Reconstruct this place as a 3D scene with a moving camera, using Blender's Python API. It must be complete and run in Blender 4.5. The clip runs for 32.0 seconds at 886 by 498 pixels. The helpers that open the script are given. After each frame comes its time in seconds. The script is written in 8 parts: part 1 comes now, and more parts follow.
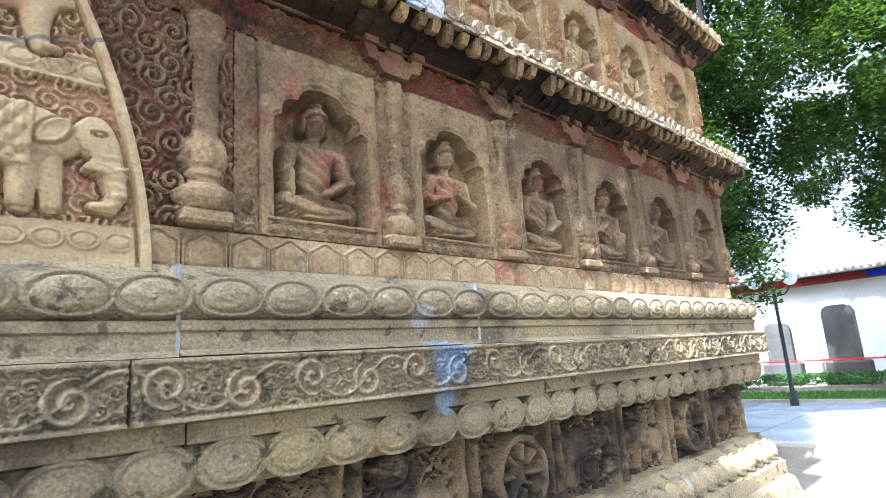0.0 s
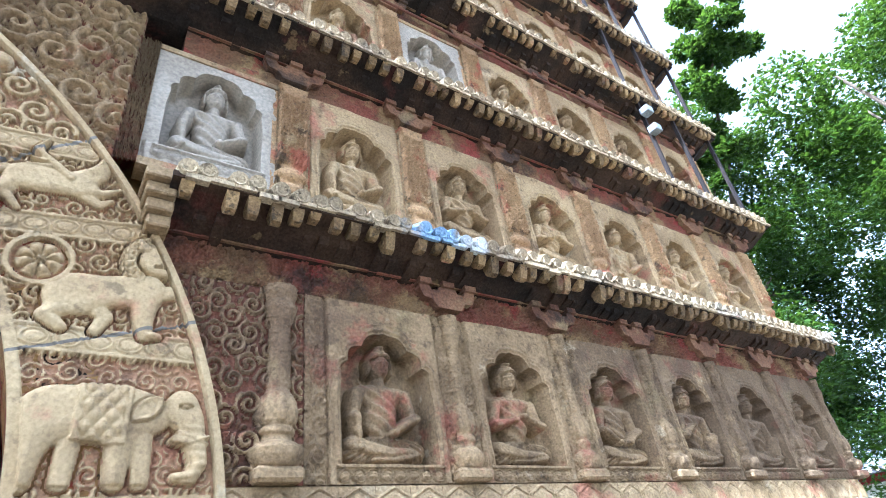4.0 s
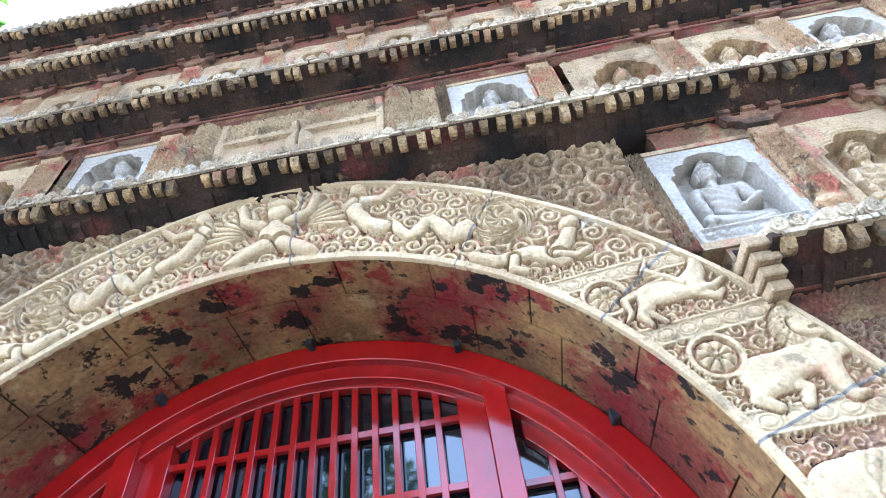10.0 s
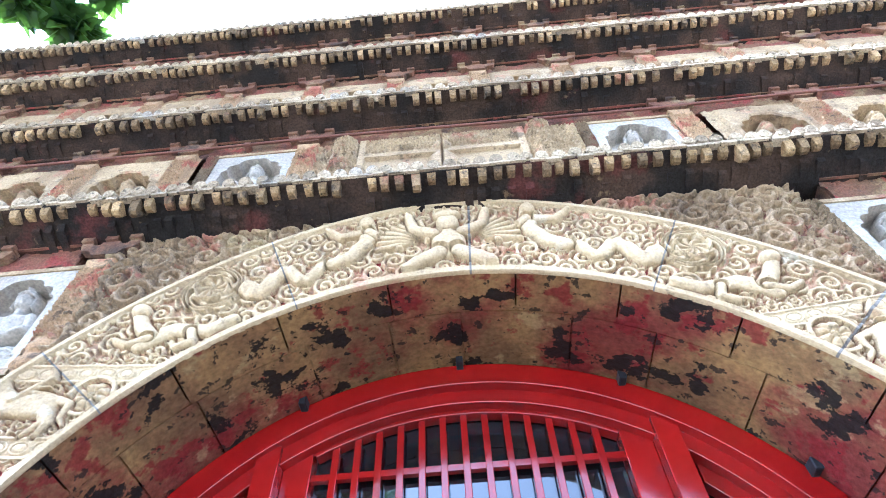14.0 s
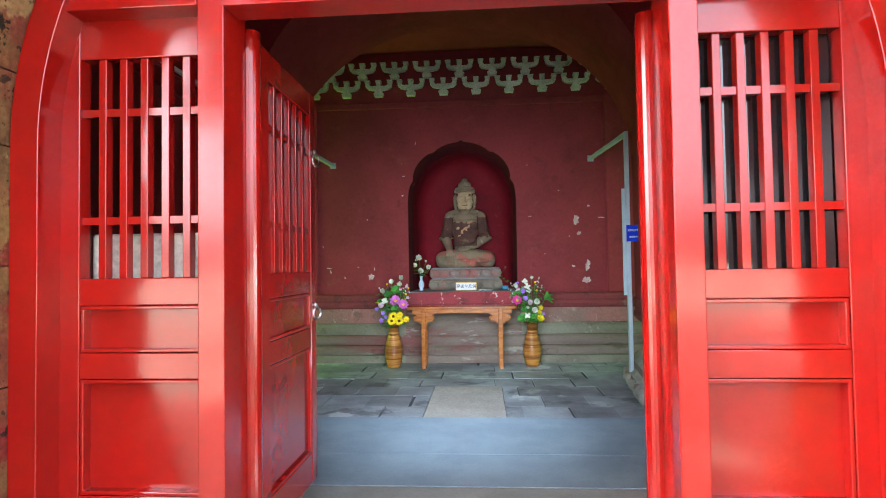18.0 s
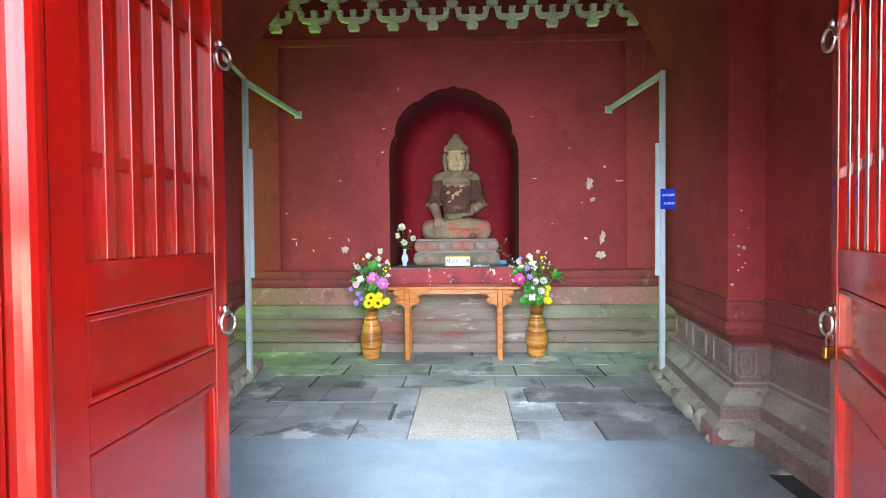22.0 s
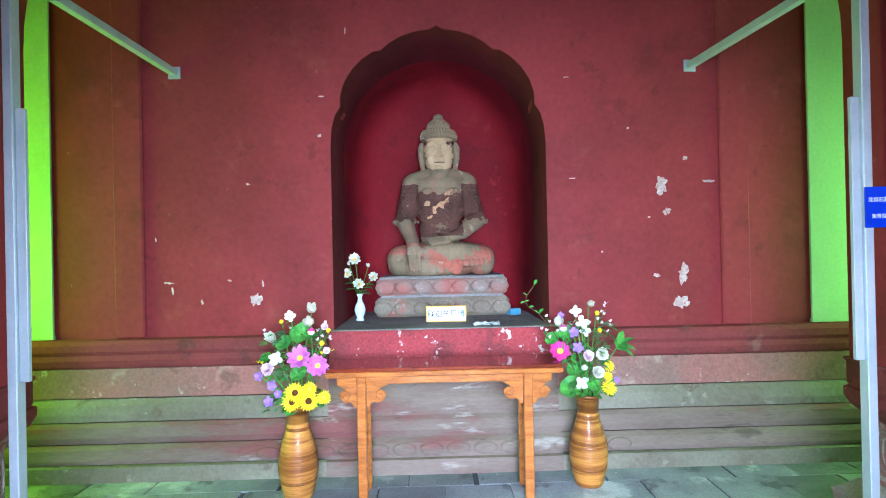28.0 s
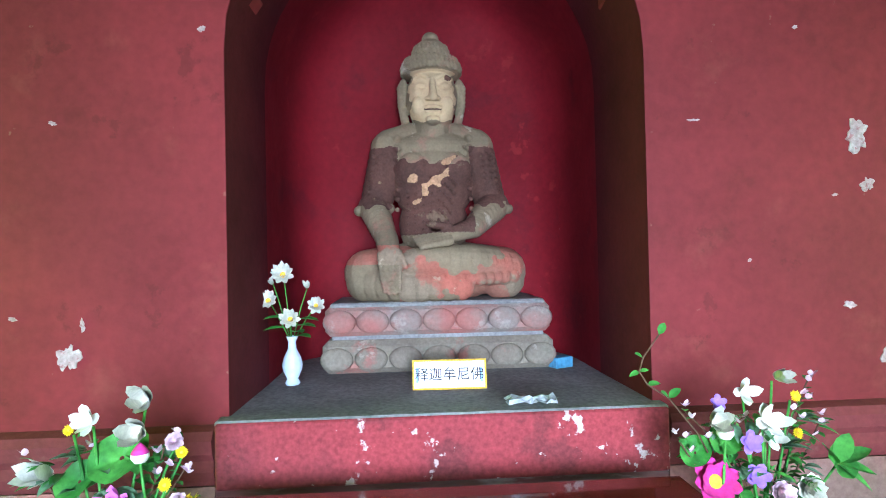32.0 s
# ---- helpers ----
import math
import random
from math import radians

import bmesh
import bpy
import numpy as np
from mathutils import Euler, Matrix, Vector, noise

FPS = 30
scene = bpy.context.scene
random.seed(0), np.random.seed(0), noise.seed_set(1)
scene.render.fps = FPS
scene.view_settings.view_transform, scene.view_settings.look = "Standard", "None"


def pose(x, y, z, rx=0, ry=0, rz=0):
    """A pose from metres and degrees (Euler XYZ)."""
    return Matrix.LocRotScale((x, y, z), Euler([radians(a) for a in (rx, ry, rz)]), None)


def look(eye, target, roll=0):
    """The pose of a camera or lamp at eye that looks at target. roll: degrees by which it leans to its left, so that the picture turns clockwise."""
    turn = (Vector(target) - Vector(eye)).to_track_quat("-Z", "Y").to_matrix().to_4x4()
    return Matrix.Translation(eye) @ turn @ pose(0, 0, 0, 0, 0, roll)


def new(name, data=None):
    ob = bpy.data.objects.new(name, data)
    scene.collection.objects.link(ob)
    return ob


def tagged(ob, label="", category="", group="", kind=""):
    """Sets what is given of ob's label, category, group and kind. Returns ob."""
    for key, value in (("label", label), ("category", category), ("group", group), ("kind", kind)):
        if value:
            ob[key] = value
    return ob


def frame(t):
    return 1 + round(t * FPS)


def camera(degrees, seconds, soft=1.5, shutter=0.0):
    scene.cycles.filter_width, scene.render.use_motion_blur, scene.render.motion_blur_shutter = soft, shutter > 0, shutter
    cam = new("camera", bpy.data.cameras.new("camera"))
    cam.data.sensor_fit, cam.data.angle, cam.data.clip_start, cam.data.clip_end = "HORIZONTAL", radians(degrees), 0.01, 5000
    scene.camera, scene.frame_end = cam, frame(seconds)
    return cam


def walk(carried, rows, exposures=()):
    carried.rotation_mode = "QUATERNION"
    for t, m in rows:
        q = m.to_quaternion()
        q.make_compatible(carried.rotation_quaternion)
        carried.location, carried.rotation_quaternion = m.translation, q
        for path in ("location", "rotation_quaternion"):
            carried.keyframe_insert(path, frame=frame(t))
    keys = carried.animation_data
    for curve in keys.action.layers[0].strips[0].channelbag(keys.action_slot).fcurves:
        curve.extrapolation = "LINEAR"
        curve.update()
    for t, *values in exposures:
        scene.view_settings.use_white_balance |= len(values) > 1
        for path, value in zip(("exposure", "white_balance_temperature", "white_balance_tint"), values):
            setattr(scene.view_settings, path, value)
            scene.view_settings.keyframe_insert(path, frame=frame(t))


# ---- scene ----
cam = camera(76.7, 32.0, soft=1.0)
PATH = [
    (0, (0.042, 0.499, 1.645), (1.392, 1.92, 2.044), -4.2),
    (0.5, (0.057, 0.458, 1.657), (1.331, 1.922, 2.142), -4.8),
    (1, (0.034, 0.431, 1.674), (1.247, 1.898, 2.287), -5.4),
    (1.5, (0.011, 0.381, 1.686), (1.161, 1.833, 2.442), -5.9),
    (2, (0.022, 0.34, 1.68), (1.124, 1.755, 2.564), -6.7),
    (2.5, (0.037, 0.32, 1.669), (1.111, 1.696, 2.644), -7.7),
    (4.5, (0.005, 0.366, 1.706), (1.011, 1.673, 2.838), -9.4),
    (5, (-0.025, 0.358, 1.708), (0.891, 1.668, 2.909), -9.8),
    (5.5, (-0.04, 0.375, 1.708), (0.733, 1.723, 2.968), -9.7),
    (6, (-0.066, 0.4, 1.709), (0.571, 1.759, 3.031), -10.0),
    (6.5, (-0.09, 0.404, 1.711), (0.428, 1.771, 3.075), -10.0),
    (7, (-0.113, 0.398, 1.716), (0.294, 1.777, 3.107), -9.8),
    (7.5, (-0.195, 0.416, 1.707), (0.124, 1.797, 3.117), -10.2),
    (8, (-0.301, 0.452, 1.713), (-0.063, 1.839, 3.133), -11.4),
    (8.5, (-0.41, 0.48, 1.719), (-0.261, 1.871, 3.148), -11.9),
    (9, (-0.547, 0.539, 1.73), (-0.501, 1.924, 3.172), -11.0),
    (9.5, (-0.699, 0.574, 1.734), (-0.727, 1.946, 3.19), -9.6),
    (10, (-0.92, 0.538, 1.74), (-0.976, 1.894, 3.209), -8.9),
    (10.5, (-1.128, 0.5, 1.744), (-1.182, 1.844, 3.224), -8.9),
    (11, (-1.263, 0.551, 1.738), (-1.327, 1.892, 3.22), -8.8),
    (11.5, (-1.419, 0.666, 1.752), (-1.498, 1.998, 3.242), -8.3),
    (12, (-1.573, 0.694, 1.753), (-1.654, 1.997, 3.269), -8.1),
    (12.5, (-1.755, 0.65, 1.766), (-1.825, 1.922, 3.307), -6.6),
    (13, (-1.819, 0.604, 1.758), (-1.875, 1.826, 3.341), -4.8),
    (13.5, (-1.807, 0.616, 1.758), (-1.845, 1.797, 3.371), -3.7),
    (15.5, (-1.66, 0.723, 1.499), (-1.782, 2.295, 2.73), -1.3),
    (16, (-1.641, 0.732, 1.483), (-1.796, 2.515, 2.376), -1.1),
    (16.2, (-1.649, 0.73, 1.458), (-1.805, 2.574, 2.218), -1.0),
    (16.3, (-1.646, 0.751, 1.453), (-1.8, 2.623, 2.141), -1.3),
    (16.5, (-1.639, 0.755, 1.456), (-1.805, 2.668, 2.016), -1.0),
    (17, (-1.641, 0.753, 1.452), (-1.802, 2.718, 1.786), -1.0),
    (17.5, (-1.647, 0.752, 1.435), (-1.796, 2.739, 1.611), -1.1),
    (18, (-1.661, 0.76, 1.434), (-1.801, 2.754, 1.496), -0.9),
    (18.5, (-1.657, 0.763, 1.435), (-1.793, 2.758, 1.428), -0.9),
    (19, (-1.665, 0.761, 1.432), (-1.796, 2.756, 1.379), -0.9),
    (19.5, (-1.671, 0.812, 1.424), (-1.795, 2.807, 1.351), -0.9),
    (20, (-1.659, 1.017, 1.423), (-1.774, 3.012, 1.343), -1.0),
    (20.5, (-1.657, 1.268, 1.447), (-1.768, 3.264, 1.376), -1.0),
    (21, (-1.755, 1.589, 1.46), (-1.865, 3.585, 1.393), -0.6),
    (21.5, (-1.836, 1.839, 1.48), (-1.933, 3.836, 1.424), -0.5),
    (22, (-1.821, 2.125, 1.467), (-1.901, 4.123, 1.417), -0.5),
    (22.5, (-1.775, 2.391, 1.491), (-1.844, 4.389, 1.44), -0.4),
    (23, (-1.795, 2.639, 1.484), (-1.85, 4.638, 1.44), -0.2),
    (23.5, (-1.842, 2.915, 1.581), (-1.893, 4.914, 1.527), -0.3),
    (24, (-1.885, 3.101, 1.597), (-1.934, 5.1, 1.56), -0.2),
    (24.5, (-1.883, 3.459, 1.608), (-1.932, 5.458, 1.572), -0.3),
    (25, (-1.869, 3.747, 1.61), (-1.922, 5.746, 1.597), -0.3),
    (25.5, (-1.892, 3.916, 1.568), (-1.954, 5.915, 1.578), -0.0),
    (27.5, (-1.98, 4.692, 1.625), (-1.95, 6.692, 1.637), -1.3),
    (28, (-2.033, 4.991, 1.629), (-1.992, 6.99, 1.637), -1.2),
    (28.5, (-2.048, 5.263, 1.612), (-1.987, 7.262, 1.623), -1.3),
    (29, (-1.991, 5.589, 1.611), (-1.933, 7.588, 1.631), -1.4),
    (29.5, (-2.031, 5.889, 1.588), (-1.966, 7.887, 1.62), -1.2),
    (30, (-2.104, 6.149, 1.593), (-2.016, 8.146, 1.636), -1.1),
    (30.5, (-2.111, 6.391, 1.595), (-1.992, 8.388, 1.632), -1.2),
    (31, (-2.012, 6.634, 1.64), (-1.898, 8.631, 1.658), -1.5),
    (31.5, (-2.044, 6.844, 1.612), (-1.924, 8.84, 1.644), -1.3),
    (32, (-2.102, 7.096, 1.638), (-1.974, 9.091, 1.667), -1.2),
]
walk(cam, [(t, look(eye, target, roll)) for t, eye, target, roll in PATH],
     exposures=[(0, 2.65, 5080, 10), (2, 2.75, 4900, 9), (6, 3.08, 4500, 8), (8, 3.27, 4330, 8), (10, 3.62, 4280, 9), (13.5, 3.92, 4270, 10), (15.5, 3.8, 4600, 10), (16.5, 3.8, 5100, 10), (17.5, 4.1, 5700, 10), (19, 4.2, 6500, 10), (21, 4.55, 6500, 10), (23, 5.3, 5900, 12), (25, 5.6, 5500, 14), (27.5, 5.2, 5400, 13), (32, 5.16, 5400, 13)])

# ---- world, sun, lights ----
SUN_EL, SUN_AZ = 47.0, -77.0  # height, and degrees to the right of straight out from the facade
world = bpy.data.worlds.new("sky")
scene.world = world
world.use_nodes = True
_wn = world.node_tree.nodes
_sky = _wn.new("ShaderNodeTexSky")
_sky.sky_type, _sky.sun_disc = "NISHITA", False
_sky.dust_density, _sky.air_density, _sky.ozone_density = 7.0, 0.7, 0.0
_sky.sun_elevation, _sky.sun_rotation = radians(SUN_EL), radians(180 - SUN_AZ)
_wn["Background"].inputs["Strength"].default_value = 0.15
_haze = _wn.new("ShaderNodeHueSaturation")
_haze.inputs["Saturation"].default_value = 0.3
world.node_tree.links.new(_sky.outputs[0], _haze.inputs["Color"])
world.node_tree.links.new(_haze.outputs[0], _wn["Background"].inputs["Color"])
sun = new("sun", bpy.data.lights.new("sun", "SUN"))
sun.data.energy, sun.data.angle, sun.data.color = 4.0, radians(0.5), (1.0, 0.95, 0.87)
_d = Vector((math.sin(radians(SUN_AZ)) * math.cos(radians(SUN_EL)), -math.cos(radians(SUN_AZ)) * math.cos(radians(SUN_EL)), math.sin(radians(SUN_EL))))
sun.matrix_world = look(_d * 40, (0, 0, 0))

# fill lamp added inside the bay to strengthen the daylight from the gateway
_l = new("gate_light", bpy.data.lights.new("gate_light", "AREA"))
_l.data.shape, _l.data.size, _l.data.size_y, _l.data.energy, _l.data.color = "RECTANGLE", 1.5, 1.6, 5.3, (0.74, 0.86, 1.0)
_l.matrix_world = look((-1.83, 3.95, 1.6), (-1.83, 7.4, 0.75))
_l.data.spread = radians(84)
# green fill lamps added at both ends of the corridor for the wall glow
for _x, _to, _c, _e in ((-6.42, 1, (0.38, 1.0, 0.02), 6.8), (2.48, -1, (0.42, 1.0, 0.25), 4.2)):
    _l = new("window_light", bpy.data.lights.new("window_light", "AREA"))
    _l.data.shape, _l.data.size, _l.data.size_y, _l.data.energy, _l.data.color = "RECTANGLE", 1.0, 1.7, _e, _c
    _l.matrix_world = look((_x, 8.67, 1.9), (_x + _to, 8.72, 2.1))


# ---- materials ----
def mat(name, c1, c2=None, scale=2.0, rough=0.8, bump=0.3, bscale=35.0, metal=0.0, stains=(), island=0.0, rnd=0.0, spec=0.15, grain=0.25, coat=0.0, stretch=None, spots=()):
    """A noise-built surface in world measures. stains: (colour, scale, threshold, softness, strength)."""
    m = bpy.data.materials.new(name)
    m.use_nodes = True
    nt = m.node_tree
    N, L = nt.nodes, nt.links
    bsdf = N["Principled BSDF"]
    pos = N.new("ShaderNodeNewGeometry").outputs["Position"]
    if stretch:
        mp = N.new("ShaderNodeMapping")
        mp.inputs["Scale"].default_value = stretch
        L.new(pos, mp.inputs[0])
        pos = mp.outputs[0]

    def noise_at(sc, detail=5.0, rg=0.55):
        n = N.new("ShaderNodeTexNoise")
        n.inputs["Scale"].default_value, n.inputs["Detail"].default_value, n.inputs["Roughness"].default_value = sc, detail, rg
        L.new(pos, n.inputs["Vector"])
        return n.outputs["Fac"]

    def ramp(fac, a, b):
        r = N.new("ShaderNodeMapRange")
        r.interpolation_type = "SMOOTHSTEP"
        r.inputs["From Min"].default_value, r.inputs["From Max"].default_value = a, b
        L.new(fac, r.inputs["Value"])
        return r.outputs[0]

    def mix(fac, a, b, blend="MIX"):
        x = N.new("ShaderNodeMix")
        x.data_type, x.blend_type = "RGBA", blend
        for sock, val in ((x.inputs[0], fac), (x.inputs[6], a), (x.inputs[7], b)):
            if isinstance(val, (int, float)):
                sock.default_value = val
            elif isinstance(val, tuple):
                sock.default_value = (*val, 1)
            else:
                L.new(val, sock)
        return x.outputs[2]

    c2 = c2 or tuple(v * 0.7 for v in c1)
    col = mix(ramp(noise_at(scale), 0.32, 0.68), c1, c2)
    for colour, sc, thr, soft, strength in stains:
        f = ramp(noise_at(sc, 8.0, 0.62), thr, thr + soft)
        k = N.new("ShaderNodeMath")
        k.operation = "MULTIPLY"
        k.inputs[1].default_value = strength
        L.new(f, k.inputs[0])
        col = mix(k.outputs[0], col, colour)
    for at, radius, colour, strength in spots:
        vd = N.new("ShaderNodeVectorMath")
        vd.operation = "DISTANCE"
        vd.inputs[1].default_value = at
        L.new(pos, vd.inputs[0])
        ad = N.new("ShaderNodeMath")
        ad.operation = "MULTIPLY_ADD"
        ad.inputs[1].default_value, ad.inputs[2].default_value = radius * 1.6, -radius * 0.8
        L.new(noise_at(9.0, 6.0), ad.inputs[0])
        ds = N.new("ShaderNodeMath")
        L.new(vd.outputs["Value"], ds.inputs[0])
        L.new(ad.outputs[0], ds.inputs[1])
        k = N.new("ShaderNodeMapRange")
        k.interpolation_type = "SMOOTHSTEP"
        k.inputs["From Min"].default_value, k.inputs["From Max"].default_value = radius, radius * 0.55
        k.inputs["To Max"].default_value = strength
        L.new(ds.outputs[0], k.inputs["Value"])
        col = mix(k.outputs[0], col, colour)
    if grain:
        g = N.new("ShaderNodeMapRange")
        g.inputs["From Min"].default_value, g.inputs["From Max"].default_value = 0.3, 0.7
        g.inputs["To Min"].default_value, g.inputs["To Max"].default_value = 1 - grain, 1 + grain
        L.new(noise_at(bscale * 1.3, 4.0), g.inputs["Value"])
        hs = N.new("ShaderNodeHueSaturation")
        L.new(g.outputs[0], hs.inputs["Value"])
        L.new(col, hs.inputs["Color"])
        col = hs.outputs[0]
    if rnd or island:
        src = N.new("ShaderNodeObjectInfo").outputs["Random"] if rnd else N.new("ShaderNodeNewGeometry").outputs["Random Per Island"]
        amt = rnd or island
        g = N.new("ShaderNodeMapRange")
        g.inputs["To Min"].default_value, g.inputs["To Max"].default_value = 1 - amt, 1 + amt
        L.new(src, g.inputs["Value"])
        hs = N.new("ShaderNodeHueSaturation")
        L.new(g.outputs[0], hs.inputs["Value"])
        L.new(col, hs.inputs["Color"])
        col = hs.outputs[0]
    L.new(col, bsdf.inputs["Base Color"])
    rr = N.new("ShaderNodeMapRange")
    rr.inputs["To Min"].default_value, rr.inputs["To Max"].default_value = max(0.03, rough - 0.12), min(1.0, rough + 0.12)
    L.new(noise_at(scale * 4), rr.inputs["Value"])
    L.new(rr.outputs[0], bsdf.inputs["Roughness"])
    bsdf.inputs["Metallic"].default_value = metal
    bsdf.inputs["Specular IOR Level"].default_value = spec
    bsdf.inputs["Coat Weight"].default_value = coat
    if bump:
        b = N.new("ShaderNodeBump")
        b.inputs["Strength"].default_value, b.inputs["Distance"].default_value = bump, 0.01
        L.new(noise_at(bscale, 6.0, 0.6), b.inputs["Height"])
        L.new(b.outputs[0], bsdf.inputs["Normal"])
    return m


SOOT = (0.035, 0.028, 0.022)
OLDRED = (0.16, 0.045, 0.035)
M_STONE = mat("carved sandstone", (0.367, 0.265, 0.139), (0.235, 0.162, 0.0834), 2.3, 0.85, 0.9, 60, stains=(((0.296, 0.098, 0.0649), 3.1, 0.56, 0.1, 0.65), ((0.102, 0.0666, 0.0371), 3.0, 0.55, 0.12, 0.65), ((0.408, 0.323, 0.194), 5.0, 0.58, 0.08, 0.5), ((0.0561, 0.0392, 0.025), 8.0, 0.58, 0.12, 0.65), ((0.0816, 0.0568, 0.0333), 24.0, 0.55, 0.14, 0.5)), grain=0.24)
# the dark spots put the first eave's shade into the stone colour
M_STONE_D = mat("weathered dark sandstone", (0.296, 0.206, 0.107), (0.173, 0.117, 0.0611), 2.6, 0.9, 1.0, 60, stains=(((0.245, 0.0686, 0.0463), 3.3, 0.55, 0.1, 0.65), ((0.306, 0.24, 0.111), 2.3, 0.57, 0.12, 0.6), ((0.0765, 0.0519, 0.0306), 3.7, 0.55, 0.12, 0.7), ((0.408, 0.333, 0.223), 9.0, 0.63, 0.06, 0.45), ((0.0612, 0.0421, 0.026), 22.0, 0.54, 0.14, 0.55)), grain=0.28, spots=(((4.4, 2.3, 2.6), 1.5, (0.085, 0.058, 0.036), 0.7), ((2.9, 2.3, 2.95), 0.8, (0.1, 0.068, 0.042), 0.5), ((0.5, 2.3, 2.9), 0.6, (0.1, 0.062, 0.042), 0.5)))
M_PLINTH = mat("grey brown plinth stone", (0.3, 0.238, 0.137), (0.207, 0.161, 0.0959), 1.2, 0.85, 0.9, 75, stains=(((0.0714, 0.0575, 0.0389), 2.2, 0.52, 0.12, 0.7), ((0.357, 0.273, 0.126), 1.4, 0.55, 0.1, 0.55), ((0.3, 0.35, 0.347), 2.7, 0.66, 0.05, 0.5), ((0.0428, 0.035, 0.0252), 11.0, 0.58, 0.06, 0.7), ((0.428, 0.42, 0.341), 7.0, 0.69, 0.03, 0.7)), grain=0.35, spots=(((1.58, 2.13, 1.66), 0.13, (0.2, 0.31, 0.44), 0.5), ((1.5, 2.17, 1.83), 0.07, (0.42, 0.46, 0.48), 0.4), ((1.62, 2.2, 1.5), 0.07, (0.25, 0.36, 0.46), 0.6)))
M_ARCH = mat("cream carved arch stone", (0.428, 0.323, 0.172), (0.316, 0.225, 0.115), 2.2, 0.85, 0.6, 60, stains=(((0.337, 0.146, 0.088), 3.3, 0.58, 0.1, 0.5), ((0.173, 0.117, 0.0649), 3.0, 0.58, 0.12, 0.6), ((0.449, 0.392, 0.278), 4.0, 0.6, 0.08, 0.6), ((0.0918, 0.0666, 0.0417), 9.0, 0.61, 0.08, 0.55), ((0.133, 0.0931, 0.0556), 24.0, 0.58, 0.12, 0.4)), grain=0.18)
M_WHITE = mat("white marble infill", (0.34, 0.299, 0.238), (0.272, 0.231, 0.177), 2.5, 0.7, 0.3, 50, stains=(((0.238, 0.204, 0.163), 3.0, 0.6, 0.1, 0.5),))
M_EAVE = mat("eave stone", (0.313, 0.238, 0.116), (0.204, 0.143, 0.068), 2.0, 0.9, 0.6, 40, stains=((SOOT, 3.5, 0.6, 0.1, 0.7), ((0.15, 0.0476, 0.034), 2.2, 0.62, 0.1, 0.6), (SOOT, 22.0, 0.6, 0.08, 0.6)), rnd=0.25)
# near-black: deep shade under the eaves is put into this sooty colour
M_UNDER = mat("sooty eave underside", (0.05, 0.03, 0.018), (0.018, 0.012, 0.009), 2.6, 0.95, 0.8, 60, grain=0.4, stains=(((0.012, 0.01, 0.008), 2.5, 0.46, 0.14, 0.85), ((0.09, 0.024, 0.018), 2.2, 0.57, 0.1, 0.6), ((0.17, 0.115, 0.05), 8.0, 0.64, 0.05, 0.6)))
M_TILE = mat("tan grey roof tile stone", (0.38, 0.3, 0.185), (0.24, 0.18, 0.11), 2.6, 0.85, 0.9, 70, rnd=0.2, spec=0.05, grain=0.35, stains=(((0.42, 0.39, 0.33), 1.7, 0.57, 0.1, 0.6), ((0.1, 0.075, 0.05), 3.4, 0.56, 0.1, 0.65), (SOOT, 26.0, 0.57, 0.08, 0.65)), spots=(((1.34, 2.08, 3.17), 0.2, (0.2, 0.32, 0.47), 0.85), ((1.55, 2.08, 3.18), 0.13, (0.5, 0.53, 0.54), 0.7)))
M_SOFFIT = mat("painted vault plaster", (0.229, 0.136, 0.0451), (0.107, 0.0578, 0.0239), 2.6, 0.85, 0.9, 30, grain=0.28, stains=(((0.122, 0.0163, 0.0148), 1.1, 0.46, 0.12, 0.8), ((0.135, 0.00952, 0.0117), 4.5, 0.54, 0.05, 0.8), ((0.286, 0.211, 0.0905), 3.4, 0.6, 0.05, 0.5), ((0.00857, 0.0068, 0.00583), 4.2, 0.585, 0.012, 0.95), ((0.0143, 0.0109, 0.0085), 15.0, 0.6, 0.02, 0.85)))
M_RED = mat("glossy red lacquer", (0.29, 0.0062, 0.0042), (0.22, 0.005, 0.0036), 1.5, 0.12, 0.05, 12, grain=0.04, spec=0.6, coat=0.15, stains=(((0.26, 0.02, 0.014), 14.0, 0.68, 0.04, 0.25), ((0.13, 0.003, 0.003), 2.2, 0.58, 0.15, 0.4)))
M_GLASS_DARK = bpy.data.materials.new("window glass")
M_GLASS_DARK.use_nodes = True
_b = M_GLASS_DARK.node_tree.nodes["Principled BSDF"]
_b.inputs["Base Color"].default_value, _b.inputs["Roughness"].default_value = (0.01, 0.012, 0.014, 1), 0.04
_b.inputs["Specular IOR Level"].default_value = 1.0
M_WALL = mat("dark red plaster", (0.228, 0.0291, 0.0319), (0.165, 0.0235, 0.0251), 0.9, 0.7, 0.14, 18, grain=0.09, stains=(((0.097, 0.0193, 0.0154), 1.6, 0.54, 0.16, 0.5), ((0.262, 0.0691, 0.0484), 2.6, 0.58, 0.14, 0.4), ((0.291, 0.179, 0.116), 11.0, 0.68, 0.04, 0.35), ((0.0776, 0.0166, 0.0136), 6.0, 0.62, 0.06, 0.35)))
M_NICHE = mat("crimson niche plaster", (0.2, 0.008, 0.014), (0.14, 0.006, 0.01), 1.1, 0.75, 0.15, 20, grain=0.1, stains=(((0.09, 0.008, 0.012), 2.4, 0.55, 0.12, 0.6), ((0.24, 0.02, 0.02), 6.0, 0.62, 0.06, 0.6), ((0.4, 0.3, 0.28), 17.0, 0.74, 0.02, 0.7)))
